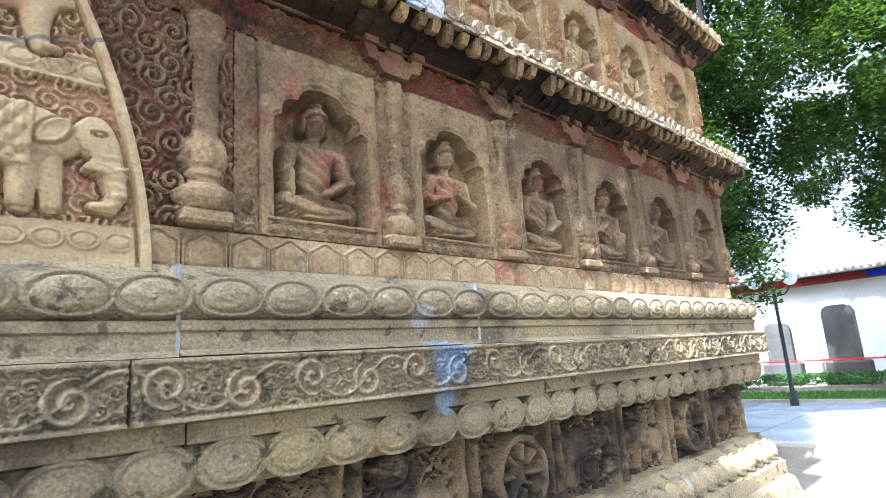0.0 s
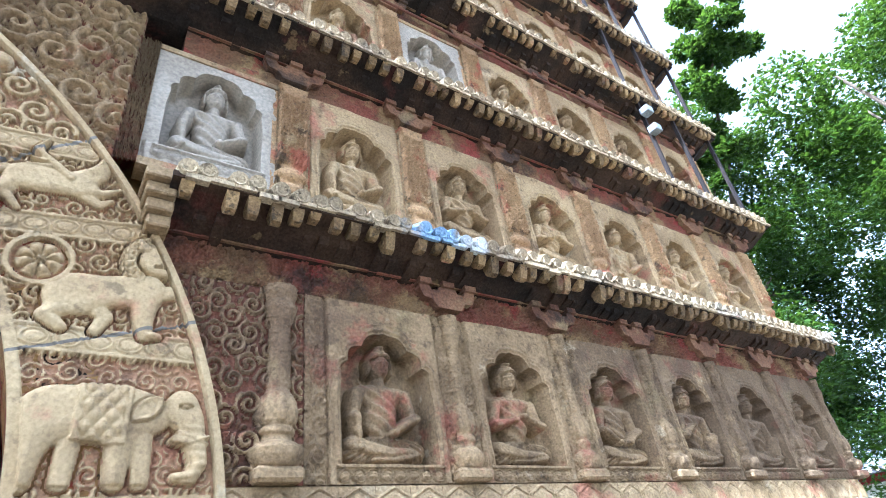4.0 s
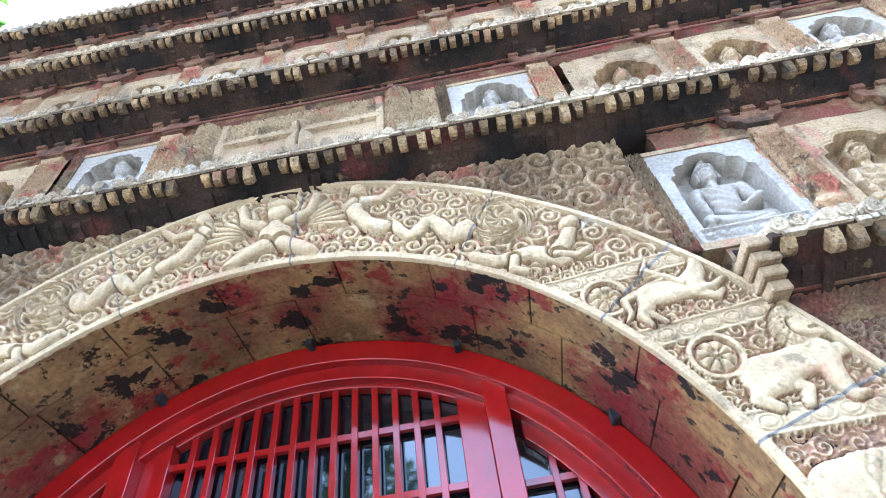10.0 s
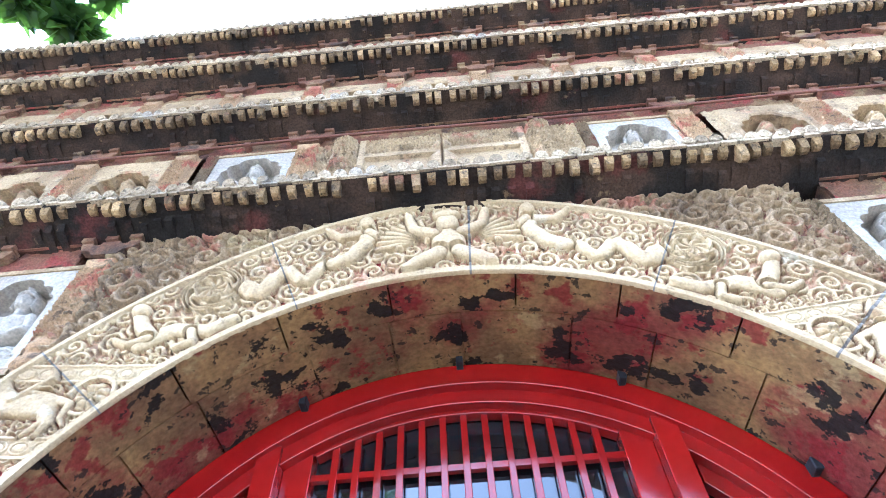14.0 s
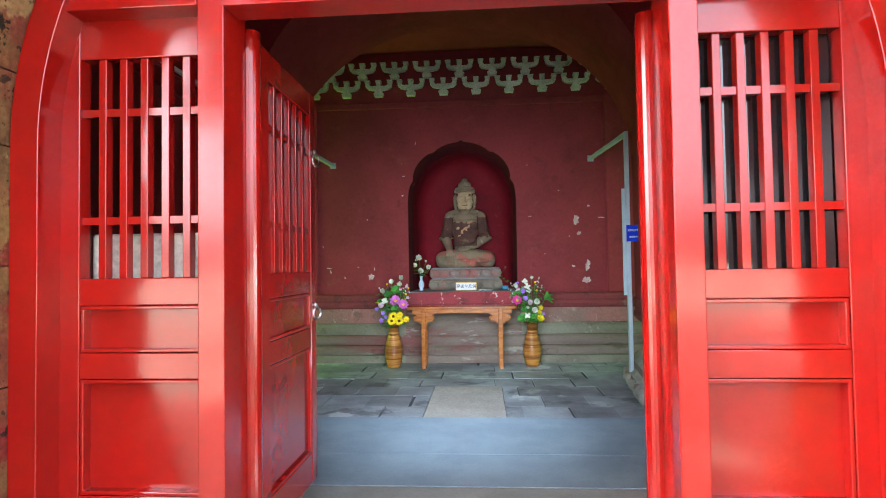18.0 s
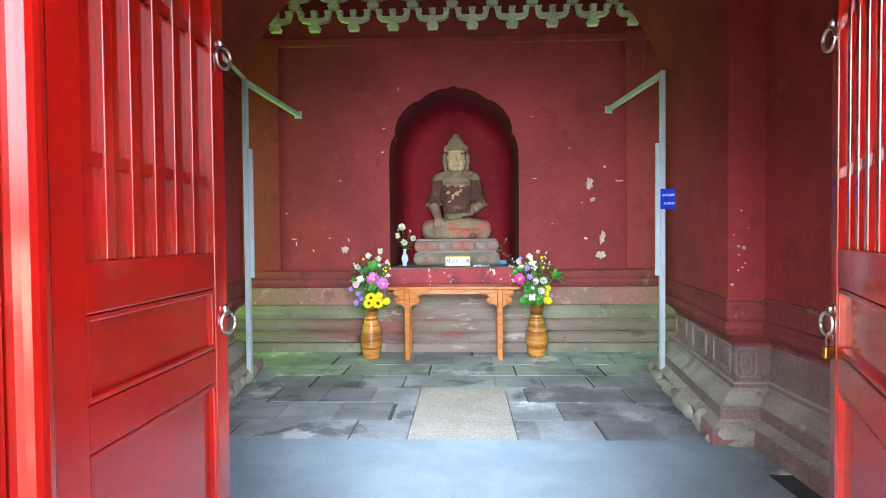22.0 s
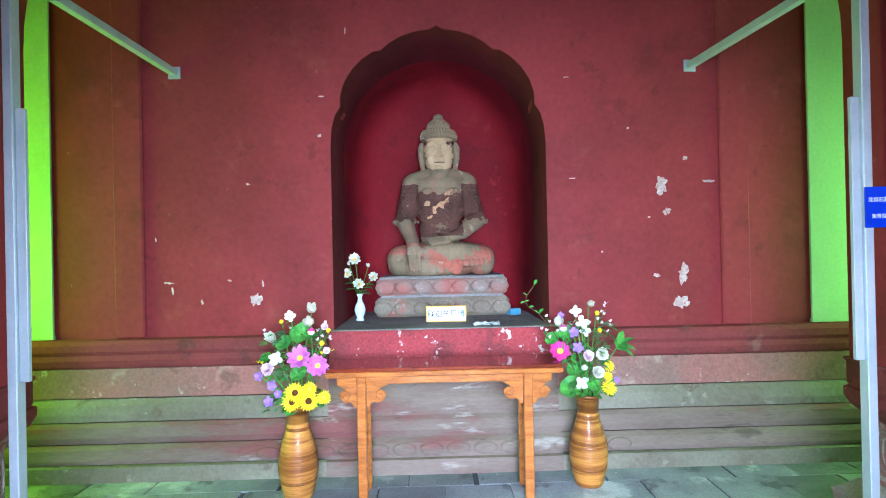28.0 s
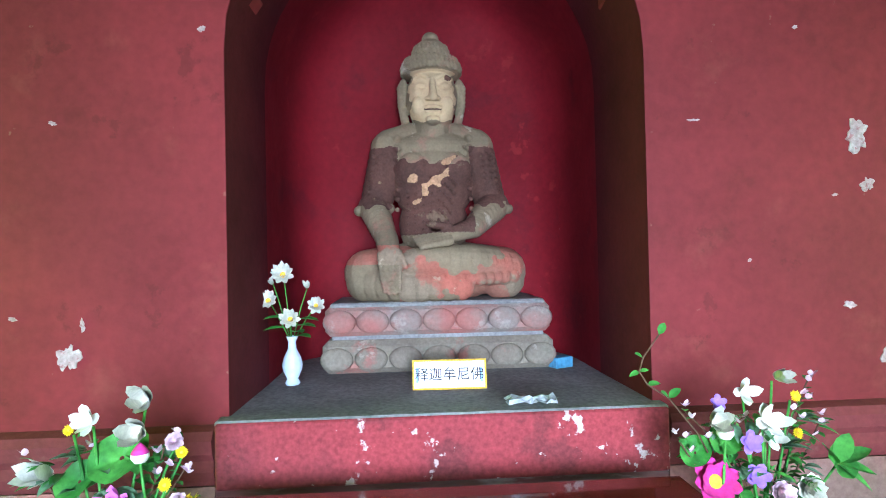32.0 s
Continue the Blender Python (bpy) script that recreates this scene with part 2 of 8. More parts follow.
M_DADO = mat("worn dado stone", (0.177, 0.131, 0.106), (0.122, 0.0853, 0.0672), 1.6, 0.85, 0.3, 30, grain=0.1, stretch=(0.5, 1, 2.2), stains=(((0.177, 0.0459, 0.048), 1.6, 0.5, 0.15, 0.65), ((0.0544, 0.0394, 0.032), 3.4, 0.6, 0.08, 0.6), ((0.34, 0.302, 0.269), 3.0, 0.6, 0.08, 0.6)))
M_PIER = mat("worn maroon grey pier stone", (0.19, 0.13, 0.12), (0.125, 0.088, 0.082), 2.4, 0.9, 0.5, 40, grain=0.18, stains=(((0.4, 0.35, 0.31), 4.2, 0.6, 0.07, 0.7), ((0.075, 0.05, 0.046), 4.2, 0.56, 0.08, 0.7), ((0.22, 0.05, 0.055), 2.6, 0.58, 0.08, 0.5), ((0.05, 0.04, 0.035), 18.0, 0.58, 0.1, 0.5)))
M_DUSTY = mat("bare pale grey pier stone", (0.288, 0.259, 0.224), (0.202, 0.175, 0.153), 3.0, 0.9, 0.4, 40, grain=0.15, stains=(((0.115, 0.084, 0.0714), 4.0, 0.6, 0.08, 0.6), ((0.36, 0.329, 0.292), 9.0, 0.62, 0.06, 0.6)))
M_FLOOR = mat("grey floor brick", (0.24, 0.26, 0.27), (0.13, 0.14, 0.148), 1.7, 0.45, 0.4, 40, rnd=0.3, spec=0.35, grain=0.2, stains=(((0.45, 0.47, 0.47), 1.4, 0.58, 0.06, 0.65), ((0.035, 0.035, 0.036), 2.3, 0.56, 0.08, 0.7), ((0.5, 0.51, 0.5), 9.0, 0.68, 0.03, 0.7)))
M_JOINT = mat("floor joint", (0.08, 0.083, 0.087), None, 3.0, 0.9)
M_SLAB = mat("buff floor slab", (0.336, 0.304, 0.262), (0.272, 0.242, 0.21), 1.5, 0.75, 0.2, 40)
M_MAT = mat("pale blue grey floor mat", (0.24, 0.3, 0.34), (0.2, 0.25, 0.29), 2.0, 0.7, 0.15, 60, grain=0.08)
M_WOOD = mat("honey brown altar wood", (0.4, 0.135, 0.026), (0.24, 0.072, 0.014), 5.0, 0.28, 0.1, 30, stretch=(1, 6, 6), coat=0.4, stains=(((0.16, 0.045, 0.01), 9.0, 0.58, 0.08, 0.5),))
M_TOPWOOD = mat("dark red polished tabletop", (0.17, 0.028, 0.012), (0.11, 0.018, 0.009), 2.0, 0.14, 0.03, 30, coat=0.7)
M_BUDDHA = mat("grey brown statue stone", (0.27, 0.205, 0.12), (0.18, 0.135, 0.08), 3.0, 0.85, 0.3, 60, grain=0.1, stains=(((0.36, 0.14, 0.1), 3.2, 0.56, 0.1, 0.55), ((0.5, 0.42, 0.3), 5.0, 0.63, 0.04, 0.6)))
M_PED = mat("red painted pedestal stone", (0.36, 0.14, 0.11), (0.24, 0.21, 0.17), 4.0, 0.85, 0.4, 45, grain=0.1, stains=(((0.42, 0.36, 0.3), 6.0, 0.56, 0.1, 0.6),))
M_BENCH = mat("red painted sill", (0.28, 0.04, 0.045), (0.2, 0.035, 0.04), 2.0, 0.8, 0.3, 40, stains=(((0.13, 0.03, 0.03), 4.0, 0.55, 0.1, 0.6), ((0.55, 0.45, 0.42), 5.0, 0.61, 0.025, 0.9), ((0.5, 0.42, 0.39), 17.0, 0.65, 0.03, 0.85)))
M_LEDGE = mat("dusty grey ledge", (0.27, 0.26, 0.24), (0.19, 0.18, 0.17), 2.5, 0.9, 0.3, 40)
M_LEAF = mat("tree leaf", (0.0272, 0.056, 0.0068), (0.0064, 0.0176, 0.0032), 0.9, 0.5, 0, 10, grain=0.3, island=0.45)
def leaf_glow(m, colour, share=0.5):
    """Lets light through a leaf."""
    N, L = m.node_tree.nodes, m.node_tree.links
    tr, mx = N.new("ShaderNodeBsdfTranslucent"), N.new("ShaderNodeMixShader")
    tr.inputs["Color"].default_value = (*colour, 1)
    mx.inputs[0].default_value = share
    L.new(N["Principled BSDF"].outputs[0], mx.inputs[1])
    L.new(tr.outputs[0], mx.inputs[2])
    L.new(mx.outputs[0], N["Material Output"].inputs["Surface"])


leaf_glow(M_LEAF, (0.1, 0.17, 0.014), 0.3)
M_BARK = mat("tree bark", (0.09, 0.07, 0.05), None, 6.0, 0.9, 0.6, 30)
M_GROUND = mat("courtyard earth and paving", (0.22, 0.195, 0.15), (0.15, 0.13, 0.1), 0.6, 0.9, 0.3, 20)
M_METAL = mat("dark painted metal", (0.03, 0.03, 0.033), None, 3.0, 0.5, 0.1, 30)
M_STEEL = mat("brushed steel", (0.6, 0.6, 0.6), (0.5, 0.5, 0.5), 5.0, 0.3, 0.05, 60, metal=1.0)


# ---- mesh helpers ----
def box(bm, x0, x1, y0, y1, z0, z1, bev=0.0):
    v = [bm.verts.new(p) for p in ((x0, y0, z0), (x1, y0, z0), (x1, y1, z0), (x0, y1, z0), (x0, y0, z1), (x1, y0, z1), (x1, y1, z1), (x0, y1, z1))]
    fs = [bm.faces.new([v[i] for i in q]) for q in ((3, 2, 1, 0), (4, 5, 6, 7), (0, 1, 5, 4), (1, 2, 6, 5), (2, 3, 7, 6), (3, 0, 4, 7))]
    if bev:
        es = {e for f in fs for e in f.edges}
        bmesh.ops.bevel(bm, geom=list(es), offset=bev, segments=1, affect="EDGES")
    return bm


def sweep_x(bm, prof, x0, x1, cuts=1):
    """A closed (y, z) outline drawn out along x."""
    rows = [[bm.verts.new((x0 + (x1 - x0) * i / cuts, y, z)) for y, z in prof] for i in range(cuts + 1)]
    n = len(prof)
    for a, b in zip(rows, rows[1:]):
        for i in range(n):
            bm.faces.new((a[i], a[(i + 1) % n], b[(i + 1) % n], b[i]))
    bm.faces.new(rows[0][::-1])
    bm.faces.new(rows[-1])
    return bm


def prism(bm, poly, y0, y1):
    """An (x, z) outline, anticlockwise, drawn out along y."""
    a = [bm.verts.new((x, y0, z)) for x, z in poly]
    b = [bm.verts.new((x, y1, z)) for x, z in poly]
    n = len(poly)
    for i in range(n):
        bm.faces.new((a[i], b[i], b[(i + 1) % n], a[(i + 1) % n]))
    bm.faces.new(a)
    bm.faces.new(b[::-1])
    return bm


def band(bm, inner, outer, y0, y1, closed=False):
    """A solid between two (x, z) lines of equal count, from y0 (front) to y1."""
    n = len(inner)
    q = [[bm.verts.new((p[0], y, p[1])) for p in line] for line in (inner, outer) for y in (y0, y1)]
    fi, bi, fo, bo = q
    for i in range(n if closed else n - 1):
        j = (i + 1) % n
        for f in ((fi[i], fi[j], fo[j], fo[i]), (bi[i], bo[i], bo[j], bi[j]), (fi[i], bi[i], bi[j], fi[j]), (fo[i], fo[j], bo[j], bo[i])):
            bm.faces.new(f)
    if not closed:
        bm.faces.new((fi[0], fo[0], bo[0], bi[0]))
        bm.faces.new((fi[-1], bi[-1], bo[-1], fo[-1]))
    return bm


def lathe(bm, prof, n=20, at=(0, 0, 0)):
    """A (radius, z) line turned round an upright axis."""
    rings = []
    for r, z in prof:
        rings.append([bm.verts.new((at[0] + r * math.cos(2 * math.pi * i / n), at[1] + r * math.sin(2 * math.pi * i / n), at[2] + z)) for i in range(n)])
    for a, b in zip(rings, rings[1:]):
        for i in range(n):
            bm.faces.new((a[i], a[(i + 1) % n], b[(i + 1) % n], b[i]))
    bm.faces.new(rings[0][::-1])
    bm.faces.new(rings[-1])
    return bm


def tube(bm, pts, rad, n=8):
    """A round bar along points; rad is one radius or one for each point."""
    rad = rad if isinstance(rad, (list, tuple)) else [rad] * len(pts)
    pts = [Vector(p) for p in pts]
    rings = []
    for i, p in enumerate(pts):
        d = (pts[min(i + 1, len(pts) - 1)] - pts[max(i - 1, 0)]).normalized()
        u = d.orthogonal().normalized() if not rings else (u - d * u.dot(d)).normalized()
        w = d.cross(u)
        rings.append([bm.verts.new(p + rad[i] * (u * math.cos(2 * math.pi * k / n) + w * math.sin(2 * math.pi * k / n))) for k in range(n)])
    for a, b in zip(rings, rings[1:]):
        for k in range(n):
            bm.faces.new((a[k], a[(k + 1) % n], b[(k + 1) % n], b[k]))
    bm.faces.new(rings[0][::-1])
    bm.faces.new(rings[-1])
    return bm


def ball(bm, c, r, n=12, m=8, turn=None):
    """An ellipsoid with radii r, turned by a matrix."""
    rx, ry, rz = r if isinstance(r, (list, tuple)) else (r, r, r)
    rows = []
    for j in range(1, m):
        f = math.pi * j / m
        row = []
        for i in range(n):
            a = 2 * math.pi * i / n
            p = Vector((rx * math.sin(f) * math.cos(a), ry * math.sin(f) * math.sin(a), -rz * math.cos(f)))
            row.append(bm.verts.new((turn @ p if turn else p) + Vector(c)))
        rows.append(row)
    ends = []
    for s in (-1, 1):
        p = Vector((0, 0, s * rz))
        ends.append(bm.verts.new((turn @ p if turn else p) + Vector(c)))
    for a, b in zip(rows, rows[1:]):
        for i in range(n):
            bm.faces.new((a[i], a[(i + 1) % n], b[(i + 1) % n], b[i]))
    for i in range(n):
        bm.faces.new((ends[0], rows[0][(i + 1) % n], rows[0][i]))
        bm.faces.new((ends[1], rows[-1][i], rows[-1][(i + 1) % n]))
    return bm


def grid_mesh(name, P, smooth=True):
    """A mesh from an array of points [rows, columns, 3]."""
    r, c = P.shape[:2]
    idx = np.arange(r * c).reshape(r, c)
    q = np.stack([idx[:-1, :-1], idx[:-1, 1:], idx[1:, 1:], idx[1:, :-1]], -1).reshape(-1, 4)
    me = bpy.data.meshes.new(name)
    me.from_pydata(P.reshape(-1, 3).tolist(), [], q.tolist())
    if smooth:
        me.shade_smooth()
    return me


def mesh_of(name, bm, material, smooth=False):
    bmesh.ops.recalc_face_normals(bm, faces=bm.faces)
    me = bpy.data.meshes.new(name)
    bm.to_mesh(me)
    bm.free()
    me.materials.append(material)
    if smooth:
        me.shade_smooth()
    return me


def put(name, me, parent=None, at=None, label=""):
    ob = new(name, me)
    if parent:
        ob.parent = parent
    if at is not None:
        ob.matrix_basis = at if isinstance(at, Matrix) else Matrix.Translation(at)
    return tagged(ob, label)


def part(name, bm, material, parent=None, label="", smooth=False, at=None):
    return put(name, mesh_of(name, bm, material, smooth), parent, at, label)


def structure(name, bm, material, label, category, smooth=False):
    return tagged(part(name, bm, material, None, label, smooth), "", category, "", "structure")


def thing(name, label, category, at=(0, 0, 0), group=""):
    ob = new(name)
    ob.empty_display_size = 0.1
    ob.matrix_basis = at if isinstance(at, Matrix) else Matrix.Translation(at)
    return tagged(ob, label, category, group)


def B():
    return bmesh.new()

# ---- measures of the place ----
CX = -1.81  # middle of the gate
XR, XL = 5.08, -8.7  # corners of the building
PITCH, TIER, BASE = 0.715, 1.23, 2.05
YF = [2.31, 2.33, 2.36, 2.39, 2.42]
LIP = [3.14 + TIER * k for k in range(5)]
ZC, RI = 1.95, 1.77  # arch: height of its centre, radius
YG = 2.9  # front of the gate
IX = -1.97  # middle of the hall
YB = 9.28  # back wall


def arc(r, n=48, a0=0.0, a1=180.0, cx=CX, cz=ZC):
    return [(cx + r * math.cos(radians(a0 + (a1 - a0) * i / n)), cz + r * math.sin(radians(a0 + (a1 - a0) * i / n))) for i in range(n + 1)]


def outer_arch(n=48, rx=2.34, rz=2.37, p=1.8):
    """The outer line of the carved arch band, a little pointed."""
    out = []
    for i in range(n + 1):
        a = math.pi * i / n
        c, s = math.cos(a), math.sin(a)
        k = (abs(c / rx) ** p + abs(s / rz) ** p) ** (-1 / p)
        out.append((CX + k * c, ZC + k * s))
    return out


# ---- ground ----
bm = B()
box(bm, -400, 400, -400, 400, -0.4, -0.03)
structure("ground", bm, M_GROUND, "pale stone paving and earth of the temple courtyard", "ground")

# ---- facade core: solid behind the carved skin, with the gate passage left open ----
TOPZ = LIP[4] + 0.25
bm = B()
box(bm, CX + 2.5, XR - 0.06, 2.62, 3.0, 0.0, TOPZ)
structure("wall_right", bm, M_STONE_D, "massive weathered sandstone throne wall", "wall")
bm = B()
box(bm, XL + 0.06, CX - 2.5, 2.62, 3.0, 0.0, TOPZ)
structure("wall_left", bm, M_STONE_D, "massive weathered sandstone throne wall", "wall")
bm = B()
box(bm, CX - 2.5, CX + 2.5, 2.62, 3.0, 5.2, TOPZ)
structure("wall_above_gate", bm, M_STONE_D, "massive weathered sandstone wall above the gate", "wall")
structure("wall_side_right", box(B(), XR - 0.2, XR - 0.06, 3.0, 18.0, 0.0, TOPZ), M_STONE_D, "plain weathered side wall of the throne", "wall")
structure("wall_side_left", box(B(), XL + 0.06, XL + 0.2, 3.0, 18.0, 0.0, TOPZ), M_STONE_D, "plain weathered side wall of the throne", "wall")
structure("wall_rear", box(B(), XL + 0.06, XR - 0.06, 18.0, 18.2, 0.0, TOPZ), M_STONE_D, "plain weathered rear wall of the throne", "wall")
structure("roof_terrace", box(B(), XL + 0.2, XR - 0.2, 3.0, 18.0, TOPZ - 0.4, TOPZ - 0.1), M_PLINTH, "flat stone terrace on top of the throne", "roof")
bm = B()
inner = [(CX + RI + 0.02, 0.0)] + arc(RI + 0.02, 48) + [(CX - RI - 0.02, 0.0)]
outer = [(CX + 2.5, 0.0)] + [(CX + max(-2.5, min(2.5, 3.25 / max(0.05, abs(math.tan(radians(180 * i / 48)))) * (1 if i < 24 else -1) if i else 2.5)), ZC + min(3.25, 2.5 * abs(math.tan(radians(180 * i / 48))) if i != 24 else 3.25)) for i in range(49)] + [(CX - 2.5, 0.0)]
band(bm, inner, outer, 2.5, 3.15)
structure("gate_vault", bm, M_SOFFIT, "flaking ochre and red painted stone vault over the gate", "vault")
vault = thing("gate_vault_stones", "flaking ochre and red painted stones of the gate vault", "vault")
tagged(vault, kind="structure")
rv = random.Random(21)
for ya, yb, n, off, ro in ((2.285, 2.522, 11, 0.0, 2.0), (2.528, 2.93, 13, 0.5, RI + 0.018)):
    cuts = [0.0] + [180 * (i + off * 0.6 + rv.uniform(-0.15, 0.15)) / n for i in range(1, n)] + [180.0]
    for a, b in zip(cuts, cuts[1:]):
        dr = rv.uniform(0.0, 0.006)
        part("voussoir", band(B(), arc(RI + dr, 6, a + 0.12, b - 0.12), arc(ro, 6, a + 0.12, b - 0.12), ya, yb), M_SOFFIT, vault)
    for sx in (1, -1):
        xa, xb = sorted((CX + sx * RI, CX + sx * ro))
        for k in range(4):
            part("jamb_stone", box(B(), xa, xb, ya, yb, ZC * k / 4 + 0.003, ZC * (k + 1) / 4 - 0.003), M_SOFFIT, vault)

# ---- carved relief: heights as functions of a point on the wall ----
def ell(x, z, cx, cz, rx, rz, h, rot=0.0):
    c, s = math.cos(rot), math.sin(rot)
    u, v = ((x - cx) * c + (z - cz) * s) / rx, (-(x - cx) * s + (z - cz) * c) / rz
    return h * np.sqrt(np.clip(1 - u * u - v * v, 0, 1))


def limb(x, z, a, b, ra, rb, h):
    """A tapered rounded bar from a to b."""
    ax, az, bx, bz = *a, *b
    d2 = (bx - ax) ** 2 + (bz - az) ** 2
    t = np.clip(((x - ax) * (bx - ax) + (z - az) * (bz - az)) / d2, 0, 1)
    r = ra + (rb - ra) * t
    d = np.hypot(x - ax - t * (bx - ax), z - az - t * (bz - az))
    return h * np.sqrt(np.clip(1 - (d / r) ** 2, 0, 1))


def chain(x, z, pts, r0, r1, h):
    out = np.zeros_like(x)
    n = len(pts) - 1
    for i in range(n):
        out = np.maximum(out, limb(x, z, pts[i], pts[i + 1], r0 + (r1 - r0) * i / n, r0 + (r1 - r0) * (i + 1) / n, h))
    return out


def inside_ell(x, y, cx, cy, rx, ry, rot=0.0):
    """How deep a point lies inside an ellipse."""
    c, s_ = math.cos(rot), math.sin(rot)
    u, v = ((x - cx) * c + (y - cy) * s_) / rx, (-(x - cx) * s_ + (y - cy) * c) / ry
    return (1 - np.hypot(u, v)) * min(rx, ry)


def inside_line(x, y, pts, r0, r1):
    """How deep a point lies inside a tapered line."""
    out, n = None, len(pts) - 1
    for i in range(n):
        (ax, ay), (bx, by) = pts[i], pts[i + 1]
        t = np.clip(((x - ax) * (bx - ax) + (y - ay) * (by - ay)) / ((bx - ax) ** 2 + (by - ay) ** 2), 0, 1)
        d = r0 + (r1 - r0) * (i + t) / n - np.hypot(x - ax - t * (bx - ax), y - ay - t * (by - ay))
        out = d if out is None else np.maximum(out, d)
    return out


def blend(a, b, k=0.06):
    h = np.clip(0.5 + 0.5 * (a - b) / k, 0, 1)
    return a * h + b * (1 - h) + k * h * (1 - h)


def swell(d, w, h, low=0.0):
    """Low relief with rounded edges and a nearly flat top."""
    q = np.clip(d / w, 0, 1)
    return np.where(d > 0, low + h * np.sqrt(1 - (1 - q) ** 2), 0.0)


def hash2(i, j, s):
    return np.modf(np.abs(np.sin(i * 127.1 + j * 311.7 + s * 74.7) * 43758.5453))[0]


def scrolls(u, v, size, h, seed=0.0):
    """Leafy spirals on a loose net, size metres apart."""
    out = np.zeros_like(u)
    for off in (0.0, 0.5):
        a, b = u / size + off, v / size + off * 0.9
        i, j = np.floor(a), np.floor(b)
        r1, r2, r3 = hash2(i, j, seed + off), hash2(i, j, seed + 3 + off), hash2(i, j, seed + 7 + off)
        x, z = a - i - 0.5 - 0.16 * (r1 - 0.5), b - j - 0.5 - 0.16 * (r2 - 0.5)
        r, t = np.hypot(x, z), np.arctan2(z, x) * np.where(r3 > 0.5, 1, -1) + 6.28 * r1
        spin = np.cos(2 * np.pi * (r / 0.2) + t)
        lobes = 0.43 + 0.06 * np.cos(6 * t)
        w = np.clip((lobes - r) / 0.09, 0, 1)
        out = np.maximum(out, np.clip(spin + 0.25, 0, 1) ** 0.6 * w)
    return h * out


def beads(u, period, v, half, h):
    """A row of rounded petals along u, v from -half to half."""
    p = (np.mod(u, period) / period - 0.5) * 2
    q = np.hypot(p / 0.96, v / (half * 0.96))
    body = np.sqrt(np.clip(1 - (q / 0.66) ** 2, 0, 1)) * (1 - 0.35 * np.exp(-((np.hypot(p, v / half + 0.15) - 0.3) / 0.1) ** 2))
    rim = np.clip(1 - np.abs(q - 0.88) / 0.12, 0, 1) ** 0.5
    return h * np.maximum(body * 0.9, rim * 0.8) * (np.abs(v) < half)


def rough(x, z, amp):
    """Weathering of a carved face."""
    return amp * (np.sin(31 * x + 17 * z) * np.sin(23 * z - 9 * x) + 0.6 * np.sin(71 * x - 40 * z) * np.sin(57 * z + 33 * x))


def relief_mesh(name, x0, x1, z0, z1, nx, nz, f, material, ground=None):
    """A wall patch that faces -y, raised by f(x, z) metres."""
    x, z = np.meshgrid(np.linspace(x0, x1, nx), np.linspace(z0, z1, nz))
    h = f(x, z)
    me = grid_mesh(name, np.stack([x, -h, z], -1))
    me.materials.append(material)
    if ground:
        paint_ground(me, h, *ground)
    return me


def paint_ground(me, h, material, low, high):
    """Old paint on the carved ground between raised work, also darkening recesses as shade."""
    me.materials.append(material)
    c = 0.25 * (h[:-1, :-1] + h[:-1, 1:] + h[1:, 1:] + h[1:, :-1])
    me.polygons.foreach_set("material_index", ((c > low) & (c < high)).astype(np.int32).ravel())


# paint remains, made dark enough to hold the recesses' shade too
M_PAINTSHADE = mat("dull red paint left on carved ground", (0.17, 0.07, 0.042), (0.1, 0.05, 0.03), 3.0, 0.9, 0.9, 70, grain=0.28, stains=((SOOT, 3.0, 0.55, 0.12, 0.7), ((0.2, 0.145, 0.07), 2.6, 0.54, 0.1, 0.7), (SOOT, 30.0, 0.56, 0.12, 0.5)))
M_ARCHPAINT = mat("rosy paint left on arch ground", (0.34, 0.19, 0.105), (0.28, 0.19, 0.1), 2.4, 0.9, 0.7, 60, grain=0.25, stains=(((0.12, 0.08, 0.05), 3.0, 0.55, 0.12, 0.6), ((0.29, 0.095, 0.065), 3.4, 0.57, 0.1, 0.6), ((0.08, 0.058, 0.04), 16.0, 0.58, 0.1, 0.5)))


# ---- niche bay: a lobed niche in a scroll-carved panel ----
NW, NH = PITCH, 0.75


def lobe(a, b, sag, n=9):
    """Points of a bulging arc from a to b."""
    (ax, az), (bx, bz) = a, b
    nx, nz = az - bz, bx - ax
    return [(ax + (bx - ax) * i / n - 4 * sag * nx * (i / n) * (1 - i / n), az + (bz - az) * i / n - 4 * sag * nz * (i / n) * (1 - i / n)) for i in range(n)]


LOBES = [(0.215, 0.07), (0.215, 0.2), (0.215, 0.33)] + lobe((0.205, 0.42), (0.176, 0.474), 0.3) + lobe((0.176, 0.474), (0.11, 0.546), 0.3) + lobe((0.11, 0.546), (0.012, 0.606), 0.22) + [(0.0, 0.617)]


def niche_outline(n=150):
    """The lobed outline, evenly spaced, from the foot on one side over the top to the other, and back along the sill."""
    pts = np.array(LOBES + [(-x, z) for x, z in LOBES[-2::-1]] + [LOBES[0]])
    run = np.concatenate([[0], np.cumsum(np.hypot(*np.diff(pts, axis=0).T))])
    q = np.linspace(0, run[-1], n + 1)
    return np.stack([np.interp(q, run, pts[:, 0]), np.interp(q, run, pts[:, 1])], -1)


